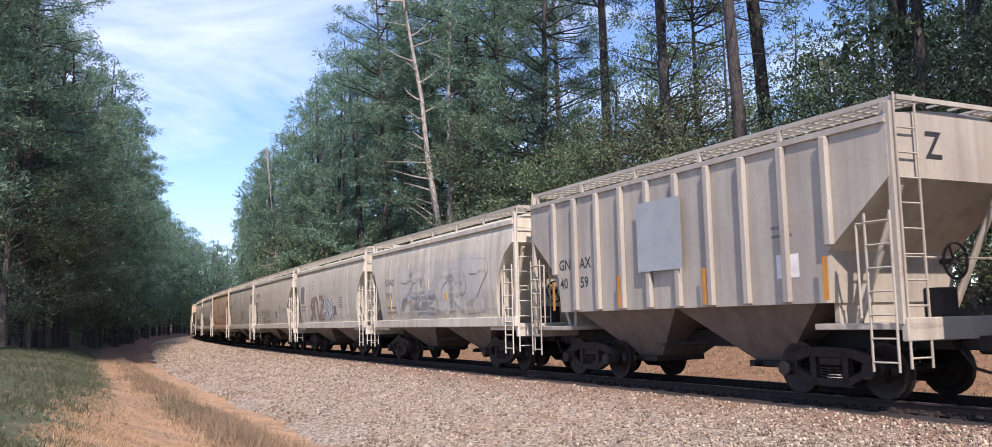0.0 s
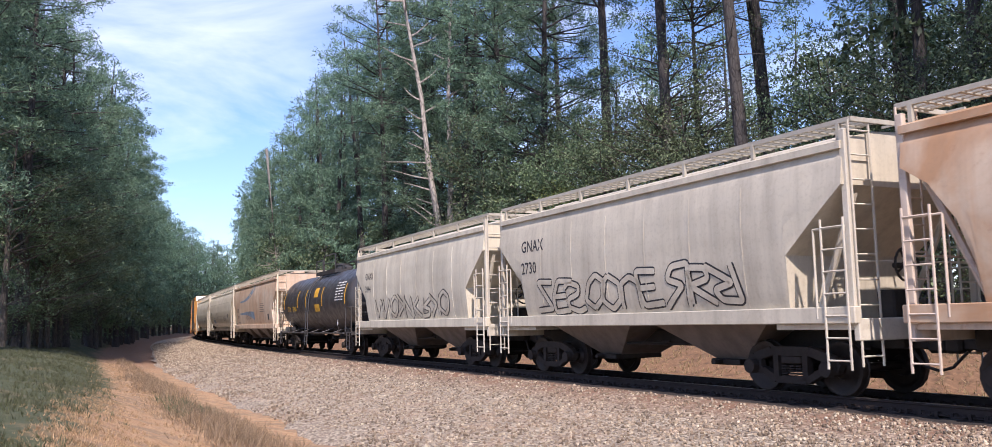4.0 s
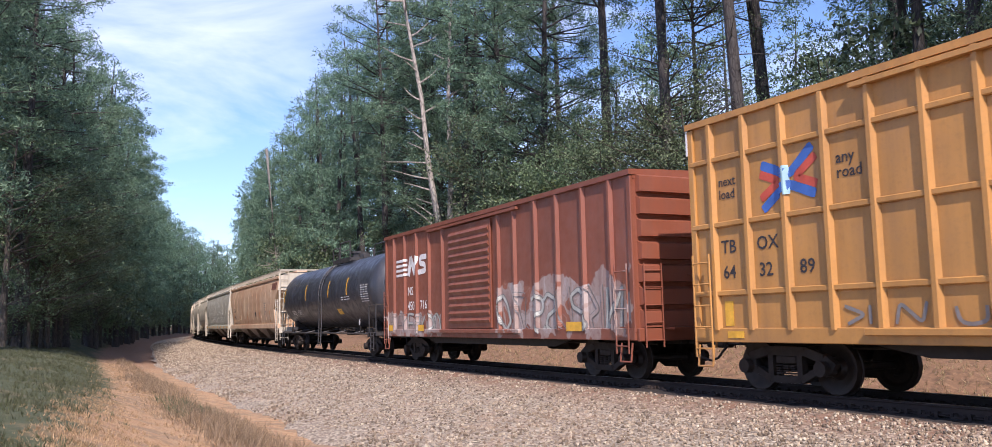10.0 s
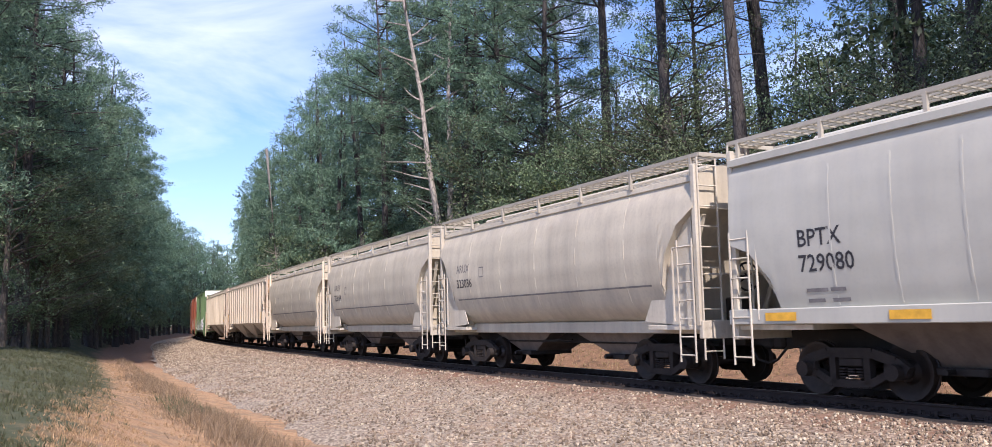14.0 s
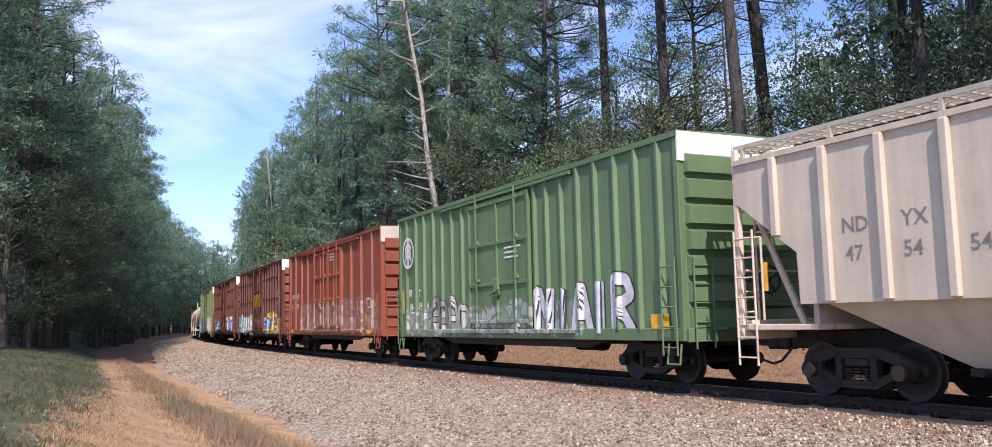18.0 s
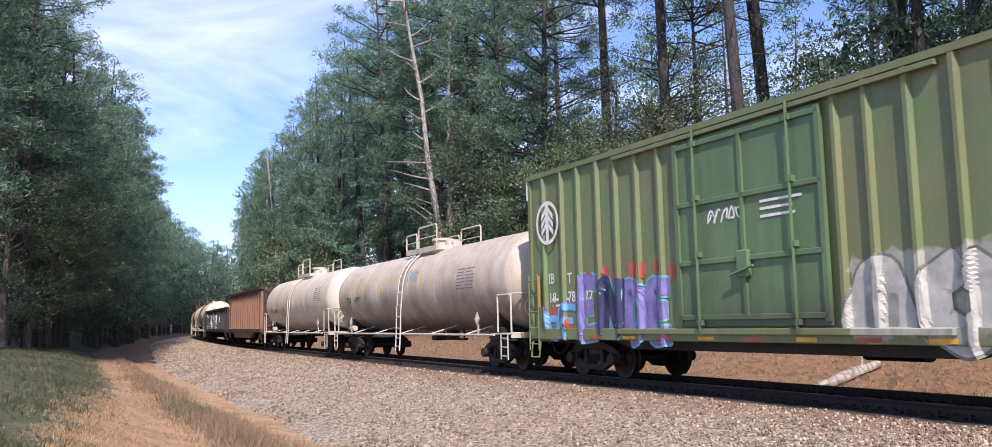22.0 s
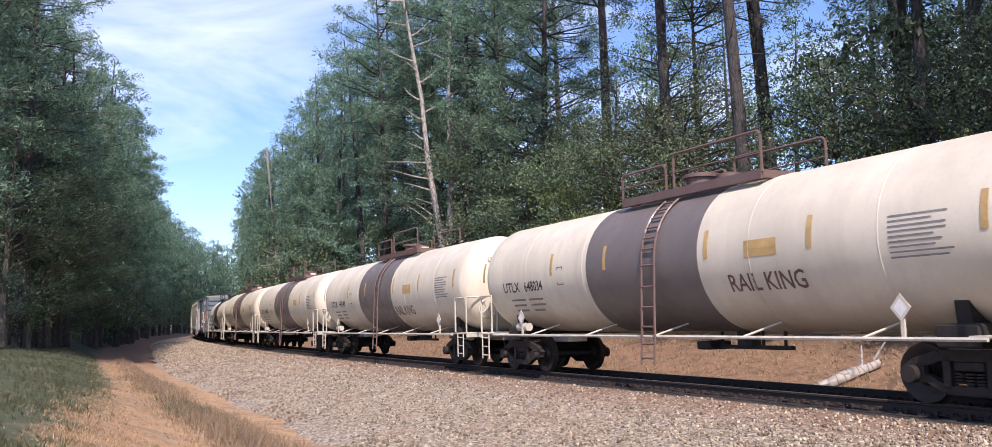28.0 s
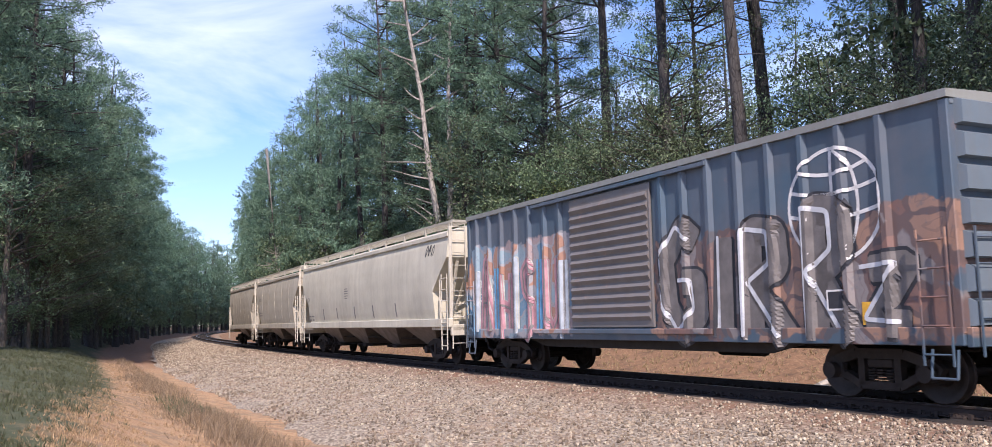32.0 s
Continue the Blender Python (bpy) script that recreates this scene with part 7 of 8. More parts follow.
tag_word(car, "SOPAL", 2.55, 1.0, 1.45, 0.86, SPRAY_B, SPRAY_W, side)
bars(car, -2.4, 3.6, 0.7, 0.8, 6, CHALK, flat(1.6), 1)
bars(car, 0.3, 3.8, 0.9, 0.9, 6, CHALK, flat(1.6), 1)
write_end(car, "EXCESS HEIGHT CAR", 9.572, -1.35, 4.7, 0.15, INK)
plate(car, "warning_panel", 8.2, 8.7, 1.2, 1.6, YELLOW_S, side)
plate(car, "warning_panel", -8.72, -8.5, 1.2, 1.65, YELLOW_S, side)
plate(car, "warning_panel", -8.62, -8.2, 0.98, 1.1, YELLOW_S, flat(1.58))
for k in range(4):
    throwup(car, -5.95 + 0.92 * k, -5.45 + 0.92 * k, 1.2, 1.5, 1, (S_GREY,), P13, 300 + k, 0.06, 0.02, None, "dark sprayed scribble")

G14 = ((0.48, 0.47, 0.44), (0.36, 0.30, 0.27), (0.55, 0.54, 0.50), (0.30, 0.12, 0.07))
P14 = paint("brown_boxcar_paint", (0.21, 0.066, 0.034), grime=(0.13, 0.06, 0.04), streak=0.45, rust=0.05, seed=15, art=((1.4, 7.8, 1.0, 2.35, G14, (0.42, 0.38, 0.34), 3.0, 0.8, 0.8, 0.6), (-7.9, -2.6, 0.9, 1.7, G14, (0.42, 0.38, 0.34), 6.0, 0.6, 0.7, 0.6)))
car, xb, side = boxcar("red-brown boxcar with corrugated door and flaking white spray paint", P14, 4.60, 16.0, 1.05, (), ((-1.95, 1.12),), P14, "corrugated", roof_mat=P14, plain_edge=0.6, ribs_at=[-7.05, -5.95, -4.8, -3.65, -2.5, 1.54, 2.51, 3.7, 4.8, 6.02, 7.18], rib_w=0.085)
on_side = surface(car)
for ln, wd in ([([(-6.88, 3.08 + 0.17 * k), (-5.72, 3.08 + 0.17 * k)], 0.09) for k in range(4)] + [([(-5.62, 3.02), (-5.5, 3.35), (-5.38, 3.68)], 0.26), ([(-5.42, 3.66), (-5.2, 3.35), (-5.0, 3.06)], 0.26), ([(-4.98, 3.02), (-4.88, 3.35), (-4.78, 3.68)], 0.26)]
               + [([(-3.92, 3.6), (-4.5, 3.6), (-4.52, 3.4), (-4.1, 3.34), (-4.05, 3.12), (-4.7, 3.1)], 0.18)]):
    mb = MB()
    stroke(mb, ln, wd, on_side, 0.004, 0)
    part("white_emblem", mb, CHALK, car, "slanted white block emblem with stripes")
throwup(car, 1.6, 7.4, 1.05, 2.1, 9, (S_ASH, P14), S_GREY, 84, 0.09, 0.025, None, "worn pale sprayed letters")
throwup(car, -7.4, -2.7, 1.0, 1.7, 8, (S_ASH, P14), S_GREY, 85, 0.07, 0.02, None, "worn pale sprayed letters")
write(car, "NS", -5.72, 2.34, 0.42, CHALK, side)
write(car, "450", -5.72, 1.82, 0.42, CHALK, side)
write(car, "716", -4.55, 1.84, 0.42, CHALK, side)
plate(car, "reflective_strip", -7.6, -7.15, 1.1, 1.3, YELLOW_S, side, 0.07)
plate(car, "reflective_strip", -4.6, -4.1, 1.1, 1.3, YELLOW_S, side, 0.07)
plate(car, "reflective_strip", 5.2, 5.9, 1.1, 1.32, YELLOW_S, side, 0.07)

P15 = paint("blue_black_tank_paint", (0.028, 0.031, 0.04), grime=(0.08, 0.08, 0.085), streak=0.4, rust=0.02, rough=0.36, seed=16)
car, ls, side = tank("glossy black tank car with a low manway platform", P15, BLACK_P, plat=(-0.3, 2.6), lad=0.1, r=1.56, zc=2.80)
write(car, "SHQX", -6.8, 1.95, 0.34, CHALK, side)
write(car, "12475", -5.5, 1.95, 0.34, CHALK, side)
bars(car, -6.6, 1.5, 1.4, 0.3, 2, INK_F, side, 2)
decals(car, side, (-8.1, -3.2, 1.3, 4.4), z0=2.65, z1=3.4)
plate(car, "warning_panel", 2.3, 3.0, 1.85, 2.1, YELLOW_S, side, rows=2)
bars(car, 6.5, 2.25, 1.1, 0.75, 8, CHALK, side, 3)
bars(car, 3.5, 2.4, 1.4, 0.2, 2, CHALK, side, 3)

P16 = paint("salmon_hopper_paint", (0.64, 0.50, 0.34), streak=0.35, rust=0.1, seed=17, blotch=(0.43, 0.215, 0.11), blotch_amt=0.6, grime=(0.36, 0.24, 0.16))
car, lb, side = hopper("long salmon-tan covered hopper stained with rust, white ends", P16, WHITE_P, 4, tall=1.04, seams=10, end_mat=WHITE_P)
marks(car, lb, side, "GPLX", "76645", INK, x=-lb + 2.1, z=2.42, size=0.40, pitch=1.25)
BROWN_L = plain("brown_lettering", (0.15, 0.05, 0.035))
for k in range(4):
    mb = MB()
    stroke(mb, [(8.2 + 0.38 * k, 3.50), (8.27 + 0.38 * k, 3.92)], 0.30, surface(car, side), 0.006, 0)
    part("brown_emblem", mb, BROWN_L, car, "four slanted brown blocks")
plate(car, "tag_panel", 1.9, 2.35, 2.0, 2.3, INK, side, rows=2)
bars(car, 5.4, 2.0, 0.8, 0.8, 6, INK_F, side)
decals(car, side, (-lb + 2.0, -4.8, -1.5, 3.6, 7.3), plain("dull_orange", (0.42, 0.18, 0.04)), 1.6, 2.3)

P17 = paint("pale_grey_hopper_paint", (0.46, 0.455, 0.387), streak=0.3, rust=0.03, seed=18, grime=(0.30, 0.30, 0.30))
car, lb, side = hopper("long pale grey covered hopper with yellow strips along its sill", P17, WHITE_P, 4, cut=[(0.0, 2.65), (0.45, 2.5), (0.9, 2.0), (1.05, 1.0)], tall=1.04, seams=14)
marks(car, lb, side, "BPTX", "729080", INK, x=-lb + 1.6, z=2.5, size=0.40, pitch=1.05)
for k in range(8):
    x = -lb + 0.8 + (2 * lb - 2.2) * k / 7
    plate(car, "reflective_strip", x, x + 0.7, 1.28, 1.42, YELLOW_S, flat(1.60))
write(car, "CENTER FLOW", 2.6, 1.27, 0.18, INK_F, flat(1.60))
bars(car, 5.4, 2.0, 0.6, 0.5, 4, INK_F, side)

for num, own, sd in (("323036", "ARUX", 19), ("323164", "ARUX", 20), ("", "", 21)):
    P18 = paint("beige_round_hopper_" + "abc"[sd - 19], (0.52, 0.475, 0.365), streak=0.5, rust=0.08, seed=sd, grime=(0.25, 0.22, 0.19))
    car, lb, side = hopper("beige round-sided two-bay covered hopper with pale end plates", P18, T_FIT if sd == 21 else WHITE_P, 2, ROUND, ROUND_TOP, ARCH_CUT, gusset=True, seams=5)
    if num:
        write(car, own, -lb + 1.4, 2.85, 0.34, INK_F, side)
        write(car, num, -lb + 1.4, 2.4, 0.36, INK, side)
    plate(car, "side_stripe", -lb + 1.4, lb - 1.4, 2.02, 2.06, INK_F, side)
    frame_lines(car, -lb + 3.0, -lb + 3.3, 2.65, 2.95, INK_F, side)

for sd in (22, 23):
    P21 = paint("beige_ribbed_hopper_" + "ab"[sd - 22], (0.57, 0.52, 0.405), streak=0.35, rust=0.07, seed=sd, blotch=(0.50, 0.42, 0.33), blotch_amt=0.5)
    car, lb, side = hopper("long beige three-bay covered hopper with side posts and rusty ends", P21, paint("rusty_cream_" + "ab"[sd - 22], (0.62, 0.52, 0.4), rust=0.45), 3, SLAB, SLAB_TOP, [(0.0, 3.42), (1.4, 2.42), (1.42, 1.0)], ribs=16, sill=False, low_mat=P21, end_mat=paint("rust_orange_end_" + "ab"[sd - 22], (0.55, 0.36, 0.19), rust=0.4, seed=sd))
    for t, x, z in ((("ND", -6.85, 2.65), ("YX", -5.75, 2.65), ("47", -6.8, 2.2), ("54", -5.75, 2.2), ("54", -4.7, 2.2)) if sd == 23 else (("475", -6.9, 2.45), ("404", -5.6, 2.45))):
        write(car, t, x, z, 0.34, INK_F, side)
    bars(car, 5.0, 2.3, 0.7, 0.35, 3, INK_F, side)
    decals(car, side, (-8.6, -1.6, 7.2), z0=1.8, z1=2.3)

GG = ((0.60, 0.60, 0.62), (0.42, 0.46, 0.52), (0.55, 0.53, 0.50), (0.30, 0.34, 0.30), (0.62, 0.61, 0.58))
GREEN = (0.11, 0.18, 0.082)
P23 = paint("green_boxcar_paint_a", GREEN, grime=(0.06, 0.09, 0.04), streak=0.4, rust=0.06, seed=24, art=((-7.4, 4.4, 0.95, 1.85, GG, (0.16, 0.17, 0.15), 11.0, 0.55, 0.4, 0.55),))
P27D = paint("green_door_paint", (0.105, 0.18, 0.078), grime=(0.06, 0.07, 0.04), streak=0.5, rust=0.1, seed=35, low_tint=(2.0, 0.85, (0.055, 0.055, 0.04)))
P27 = paint("green_boxcar_paint_b", (0.125, 0.2, 0.08), grime=(0.12, 0.085, 0.045), streak=0.5, rust=0.12, seed=25, blotch=(0.19, 0.16, 0.07), blotch_amt=0.5,
            art=((2.2, 7.6, 0.95, 2.3, ((0.40, 0.41, 0.35), (0.34, 0.35, 0.30)), (0.42, 0.43, 0.37), 4.0, 1.2, 0.4, 0.8),))
G24 = ((0.30, 0.17, 0.12), (0.26, 0.12, 0.08), (0.34, 0.24, 0.18))
P24 = paint("brown_boxcar_paint_b", (0.235, 0.066, 0.033), grime=(0.12, 0.05, 0.035), streak=0.4, rust=0.05, seed=26, art=((-5.6, 7.4, 1.0, 2.4, G24, (0.44, 0.36, 0.30), 14.0, 1.0, 0.5, 0.6),))
P25 = paint("brown_boxcar_paint_c", (0.108, 0.037, 0.024), grime=(0.08, 0.04, 0.03), streak=0.4, rust=0.05, seed=27,
            art=((2.1, 7.5, 0.85, 1.78, ((0.55, 0.38, 0.03), (0.58, 0.42, 0.04)), (0.58, 0.42, 0.05), 15.0, 1.0, 0.45, 1.0), (-7.7, -1.85, 0.9, 2.1, ((0.50, 0.52, 0.50), (0.20, 0.46, 0.50)), (0.48, 0.50, 0.50), 5.0, 0.85, 0.4, 0.8)))
# lighter copy of the body brown: the stronger sun on the ends painted in
P25E = paint("sunlit_red_brown_end", (0.23, 0.078, 0.045), grime=(0.12, 0.05, 0.035), streak=0.3, rust=0.05, seed=127)
P26 = paint("brown_boxcar_paint_d", (0.108, 0.036, 0.023), grime=(0.08, 0.04, 0.03), streak=0.4, rust=0.05, seed=28)


def ring_emblem(car, x, z, r, side, tree=True, lift=0.09, mat=None, rim=0.84):
    """A white ring with a simple fir in it."""
    mb = MB()
    n = 28
    for k in range(n):
        a, b = 2 * math.pi * k / n, 2 * math.pi * (k + 1) / n
        mb.add([(x + q * math.cos(t), -(side(z) + lift), z + q * math.sin(t)) for q, t in ((r * rim, a), (r, a), (r, b), (r * rim, b))], [(0, 1, 2, 3)])
    if tree:
        mb.add([(x + a * r, -(side(z) + lift), z + c * r) for a, c in ((-0.13, -0.84), (0.13, -0.84), (0.13, 0.84), (-0.13, 0.84))], [(0, 1, 2, 3)])
        for k in (0.15, -0.2, -0.55):
            for sg in (-1, 1):
                mb.add([(x + sg * a * r, -(side(z) + lift), z + (c + k) * r) for a, c in ((0.13, 0.55), (0.13, 0.3), (0.52, -0.05), (0.52, 0.2))], [(0, 1, 2, 3)])
    return part("ring_emblem", mb, mat or CHALK, car, "white ring emblem" + (" with a fir tree" if tree else ""))


def green_box(mat, num, door_mat):
    car, xb, side = boxcar("green boxcar with ring emblem, plug door and pale spray paint", mat, 5.12, 16.1, 0.95, (), ((-1.95, 1.88),), door_mat, ribs_at=[-7.27, -6.39, -5.64, -4.81, -4.08, -3.29, -2.51, 2.1, 2.72, 3.45, 4.22, 5.0, 5.8, 6.6, 7.4], rib_w=0.08, roof_mat=mat, top_end=WHITE_E)
    ring_emblem(car, -7.0, 3.8, 0.55, side)
    for text, x, z in (("IB", -7.15, 2.28), ("T", -6.25, 2.25), (num[:2], -7.15, 1.8), (num[2:4], -6.25, 1.8), (num[4:], -5.5, 1.8)):
        write(car, text, x, z, 0.36, CHALK, side)
    bars(car, 0.4, 3.0, 1.1, 0.4, 3, CHALK, flat(1.6))
    bars(car, -7.0, 1.6, 0.9, 0.3, 2, CHALK, side, 2)
    plate(car, "reflective_strip", 7.0, 7.6, 1.15, 1.45, YELLOW_S, side, 0.06)
    plate(car, "reflective_strip", -7.65, -7.5, 1.7, 2.5, YELLOW_S, side, 0.06)
    return car, xb, side


car, xb, side = green_box(P23, "18994", P23)
throwup(car, 2.15, 6.5, 1.06, 2.2, 5, (S_WHITE, S_STEEL), S_BLACK, 81, 0.27, 0.03, None, "pale sprayed letters", word="NIAIR", lean=0.0, tight=0.95)
throwup(car, -5.2, 1.9, 1.06, 2.1, 9, (S_ASH, S_STEEL, S_GREY), S_BLACK, 66, 0.16, 0.03, None, "pale sprayed letters")
car, xb, side = boxcar("red-brown boxcar with double plug doors and faint pale spray paint", P24, 5.12, 16.1, 1.25, (), ((-2.4, 0.25), (0.25, 2.45)), P24, roof_mat=P24, top_end=paint("grey_end_panel", (0.55, 0.5, 0.414), rust=0.1), plain_edge=1.1)
for t, x, z in (("WR", -7.4, 2.75), ("WK", -6.3, 2.75), ("72", -7.4, 2.25), ("139", -6.4, 2.25)):
    write(car, t, x, z, 0.34, CHALK, side)
bars(car, 0.5, 4.2, 1.2, 0.4, 3, CHALK, flat(1.6))
throwup(car, -5.6, 7.2, 1.05, 2.3, 8, (P24,), S_RUSTY, 67, 0.26, 0.035)
plate(car, "warning_panel", 5.9, 6.5, 1.5, 1.8, YELLOW_S, side)
frame_lines(car, 6.0, 6.6, 2.0, 2.4, CHALK, side, 0.05)
for x in (-7.5, -5.0, -3.3, 3.9, 6.2):
    plate(car, "reflective_strip", x, x + 0.55, 0.98, 1.13, YELLOW_S, flat(1.58))
for mat, num in ((P25, "300293"), (P26, "300200")):
    car, xb, side = boxcar("dark brown boxcar with gridded side ribs and bright spray paint", mat, 5.14, 16.1, 0.92, (3.0, 4.25), ((-1.75, 1.82),), mat, roof_mat=mat, end_mat=P25E, top_end=WHITE_E, plain_edge=0.95)
    for t, x, z in (("IB", -7.2, 2.75), ("T", -6.3, 2.75), (num[:2], -7.3, 2.35), (num[2:4], -6.45, 2.35), (num[4:], -5.55, 2.35)):
        write(car, t, x, z, 0.30, CHALK, side)
    bars(car, 0.2, 4.05, 1.1, 0.42, 3, CHALK, flat(1.6))
    bars(car, 5.9, 2.6, 1.5, 0.8, 8, CHALK, side, 3)
    plate(car, "reflective_strip", 7.0, 7.7, 0.98, 1.16, YELLOW_S, flat(1.58))
    write_end(car, "EXCESS HEIGHT CAR", 8.097, -1.3, 4.72, 0.15, INK)
    if num == "300293":
        bubbles(car, ((4.07, 2.12), (4.45, 2.04), (3.75, 2.0), (5.05, 2.1), (5.45, 2.06), (5.2, 2.0), (6.2, 1.93), (6.9, 1.98), (6.45, 1.8), (2.5, 1.8), (2.2, 1.5), (7.75, 1.0)), 0.13, S_YELLOW)
        throwup(car, 2.72, 6.6, 0.92, 1.88, 4, (S_BLUE, S_SKY, S_PINK, S_BLUE), S_NAVY, 70, 0.30, 0.035, None, "bright blue and pink sprayed letters", S_PINK, "SHTR", S_WHITE, 0.0, 0.86)
        throwup(car, 6.75, 7.4, 1.0, 1.7, 1, (S_YELLOW,), S_YELLOW, 170, 0.4, 0.05, None, "", None, "I", None, 0.0)
        throwup(car, -7.45, -6.5, 0.95, 1.9, 2, (S_TEAL,), S_TEAL, 171, 0.25, 0.03, None, "teal sprayed clouds", None, "II", None, 0.0)
        bubbles(car, ((-3.4, 2.12), (-3.0, 2.15), (-2.2, 2.1), (-2.0, 1.95), (-2.6, 2.05)), 0.16, S_TEAL)
        throwup(car, -6.5, -1.75, 0.95, 1.9, 5, (S_WHITE, S_STEEL), S_GREY, 71, 0.34, 0.03, None, "white sprayed letters with grey edges", None, "SUITS", S_ASH, 0.0, 0.85)
        throwup(car, -1.1, 1.5, 2.68, 3.3, 4, (S_YELLOW,), S_YELLOW, 72, 0.24, 0.04, flat(1.645), "yellow sprayed signs", S_BLACK, "OSOS", None, 0.0)
        scrawl(car, -0.95, 1.56, 0.7, 0.32, CHALK, flat(1.6), 172, 4, 0.014)
        scrawl(car, 0.45, 1.54, 1.2, 0.3, CHALK, flat(1.6), 173, 5, 0.014)
    else:
        throwup(car, -7.5, -2.5, 0.95, 1.95, 5, (S_SKY, S_TEAL, S_SKY), S_NAVY, 73, 0.30, 0.04, None, "blue sprayed letters with dark edges", None, "TADSE", S_STEEL, 0.0, 0.9)
        throwup(car, 2.1, 7.2, 1.02, 1.8, 7, (S_LILAC, S_STEEL, S_LILAC), S_NAVY, 74, 0.26, 0.03, None, "lilac and white sprayed letters", None, "GRAPAKS", None, 0.0, 0.9)
        bubbles(car, [(2.1 + 0.36 * k, 1.98 + 0.05 * (k % 2)) for k in range(14)] + [(7.4, 1.5), (7.6, 1.2), (7.5, 1.85)], 0.15, S_WHITE)
car, xb, side = green_box(P27, "187827", P27D)
S_RED = spray("spray_red", (0.42, 0.09, 0.05))
bubbles(car, ((-5.3, 2.35), (-4.6, 2.4), (-4.2, 2.3), (-3.6, 2.42), (-3.2, 2.38), (-2.7, 2.45), (-2.2, 2.3), (-6.9, 1.6), (-1.9, 2.0), (-6.2, 1.3)), 0.14, S_RED)
throwup(car, -5.6, -2.0, 0.98, 2.15, 4, (S_LILAC, S_NAVY, S_LILAC), S_TEAL, 68, 0.36, 0.05, None, "dark violet sprayed letters with teal edges", word="ENDE", lean=0.0, tight=0.85)
throwup(car, -7.2, -5.7, 0.95, 1.7, 2, (S_TEAL, S_SKY), S_LILAC, 168, 0.16, 0.03)
throwup(car, 2.35, 7.6, 1.02, 2.1, 4, (S_ASH,), S_DIM, 69, 0.52, 0.05, None, "big pale sprayed letters", word="AOGO", lean=0.0, tight=0.8)
scrawl(car, -1.0, 3.1, 0.95, 0.3, CHALK, flat(1.6), 169, 5, 0.02)
for k in range(9):
    plate(car, "sill_stripe", -5.2 + 1.25 * k, -4.75 + 1.25 * k, 0.93, 1.0, YELLOW_S if k % 2 else S_RED, flat(1.58))

P28 = paint("cream_tank_paint", (0.58, 0.51, 0.387), streak=0.5, rust=0.1, seed=29, blotch=(0.42, 0.35, 0.28), blotch_amt=0.5, low_tint=(2.6, 0.85, (0.11, 0.09, 0.075)))
car, ls, side = tank("cream tank car with darker lower flanks and a white guard rail", P28, WHITE_P, plat=(-1.4, 1.6), lad=-0.3, r=1.45, zc=2.55)
write(car, "TILX", -7.35, 2.55, 0.32, INK, side)
write(car, "400957", -6.35, 2.55, 0.32, INK, side)
decals(car, side, (-5.1, -2.55, 1.4), z0=2.8, z1=3.35)
scrawl(car, 0.0, 3.05, 1.1, 0.5, plain("teal_scrawl", (0.10, 0.36, 0.36)), side, 30, 4, 0.022)
bars(car, 4.6, 2.6, 1.4, 0.7, 7, INK_F, side, 2)
P29 = paint("white_tank_paint_b", (0.58, 0.53, 0.423), streak=0.3, rust=0.08, seed=31, low_tint=(1.9, 0.6, (0.30, 0.22, 0.16)))
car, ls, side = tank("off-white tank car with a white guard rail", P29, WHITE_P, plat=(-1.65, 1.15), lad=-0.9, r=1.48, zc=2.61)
write(car, "TCIX", -6.5, 2.34, 0.32, INK, side)
write(car, "201015", -5.5, 2.34, 0.32, INK, side)
DULL = plain("dull_tan", (0.40, 0.27, 0.12))
decals(car, side, (-4.25, -1.75, 0.6, 3.4), DULL, z0=2.5, z1=3.0)
plate(car, "warning_panel", -3.35, -2.6, 2.36, 2.62, DULL, side, rows=2)
scrawl(car, -3.9, 1.85, 1.5, 0.5, INK_F, side, 32, 4, 0.03)
bars(car, 4.6, 2.7, 1.4, 0.7, 7, INK_F, side, 2)

P30R = paint("rusty_post_paint", (0.21, 0.108, 0.066), streak=0.4, rust=0.3, rust_col=(0.36, 0.16, 0.07), seed=34, grime=(0.12, 0.07, 0.05))
# rusty paint darker than the posts: shade in the gaps put into this colour
P30 = paint("shaded_rusty_gondola", (0.062, 0.038, 0.028), streak=0.5, rust=0.35, rust_col=(0.27, 0.11, 0.045), seed=33, grime=(0.07, 0.045, 0.035))
car, xb, side = gondola("rusty brown high-sided gondola with close-set posts", P30, 3.75, 15, 0.2, deep=0.55, slope=0.5, post_mat=P30R, out=0.22)
write(car, "ST", -6.3, 2.75, 0.40, CHALK, side)
write(car, "610", -6.3, 2.25, 0.40, CHALK, side)
for x in (-6.8, -1.0, 5.0):
    plate(car, "reflective_strip", x, x + 0.6, 1.05, 1.15, YELLOW_S, flat(1.57))
P31 = paint("black_gondola_paint", (0.026, 0.026, 0.03), streak=0.3, rust=0.05, seed=34, grime=(0.07, 0.065, 0.06))
car, xb, side = gondola("long low black gondola with white spray paint", P31, 2.86, 17, 0.15)
mb = MB()
for k in range(4):
    mb.add([(a, -1.467, b) for a, b in ((-10.1, 2.28 + 0.1 * k), (-9.7, 2.28 + 0.1 * k), (-9.66, 2.33 + 0.1 * k), (-10.1, 2.33 + 0.1 * k))], [(0, 1, 2, 3)])
for q in (((-9.45, 2.25), (-9.3, 2.25), (-9.22, 2.62), (-9.37, 2.62)), ((-9.37, 2.62), (-9.24, 2.62), (-8.98, 2.25), (-9.11, 2.25)), ((-8.9, 2.25), (-8.5, 2.25), (-8.46, 2.62), (-8.86, 2.62))):
    mb.add([(a, -1.467, b) for a, b in q], [(0, 1, 2, 3)])
part("white_emblem", mb, CHALK, car, "slanted white block emblem with stripes")
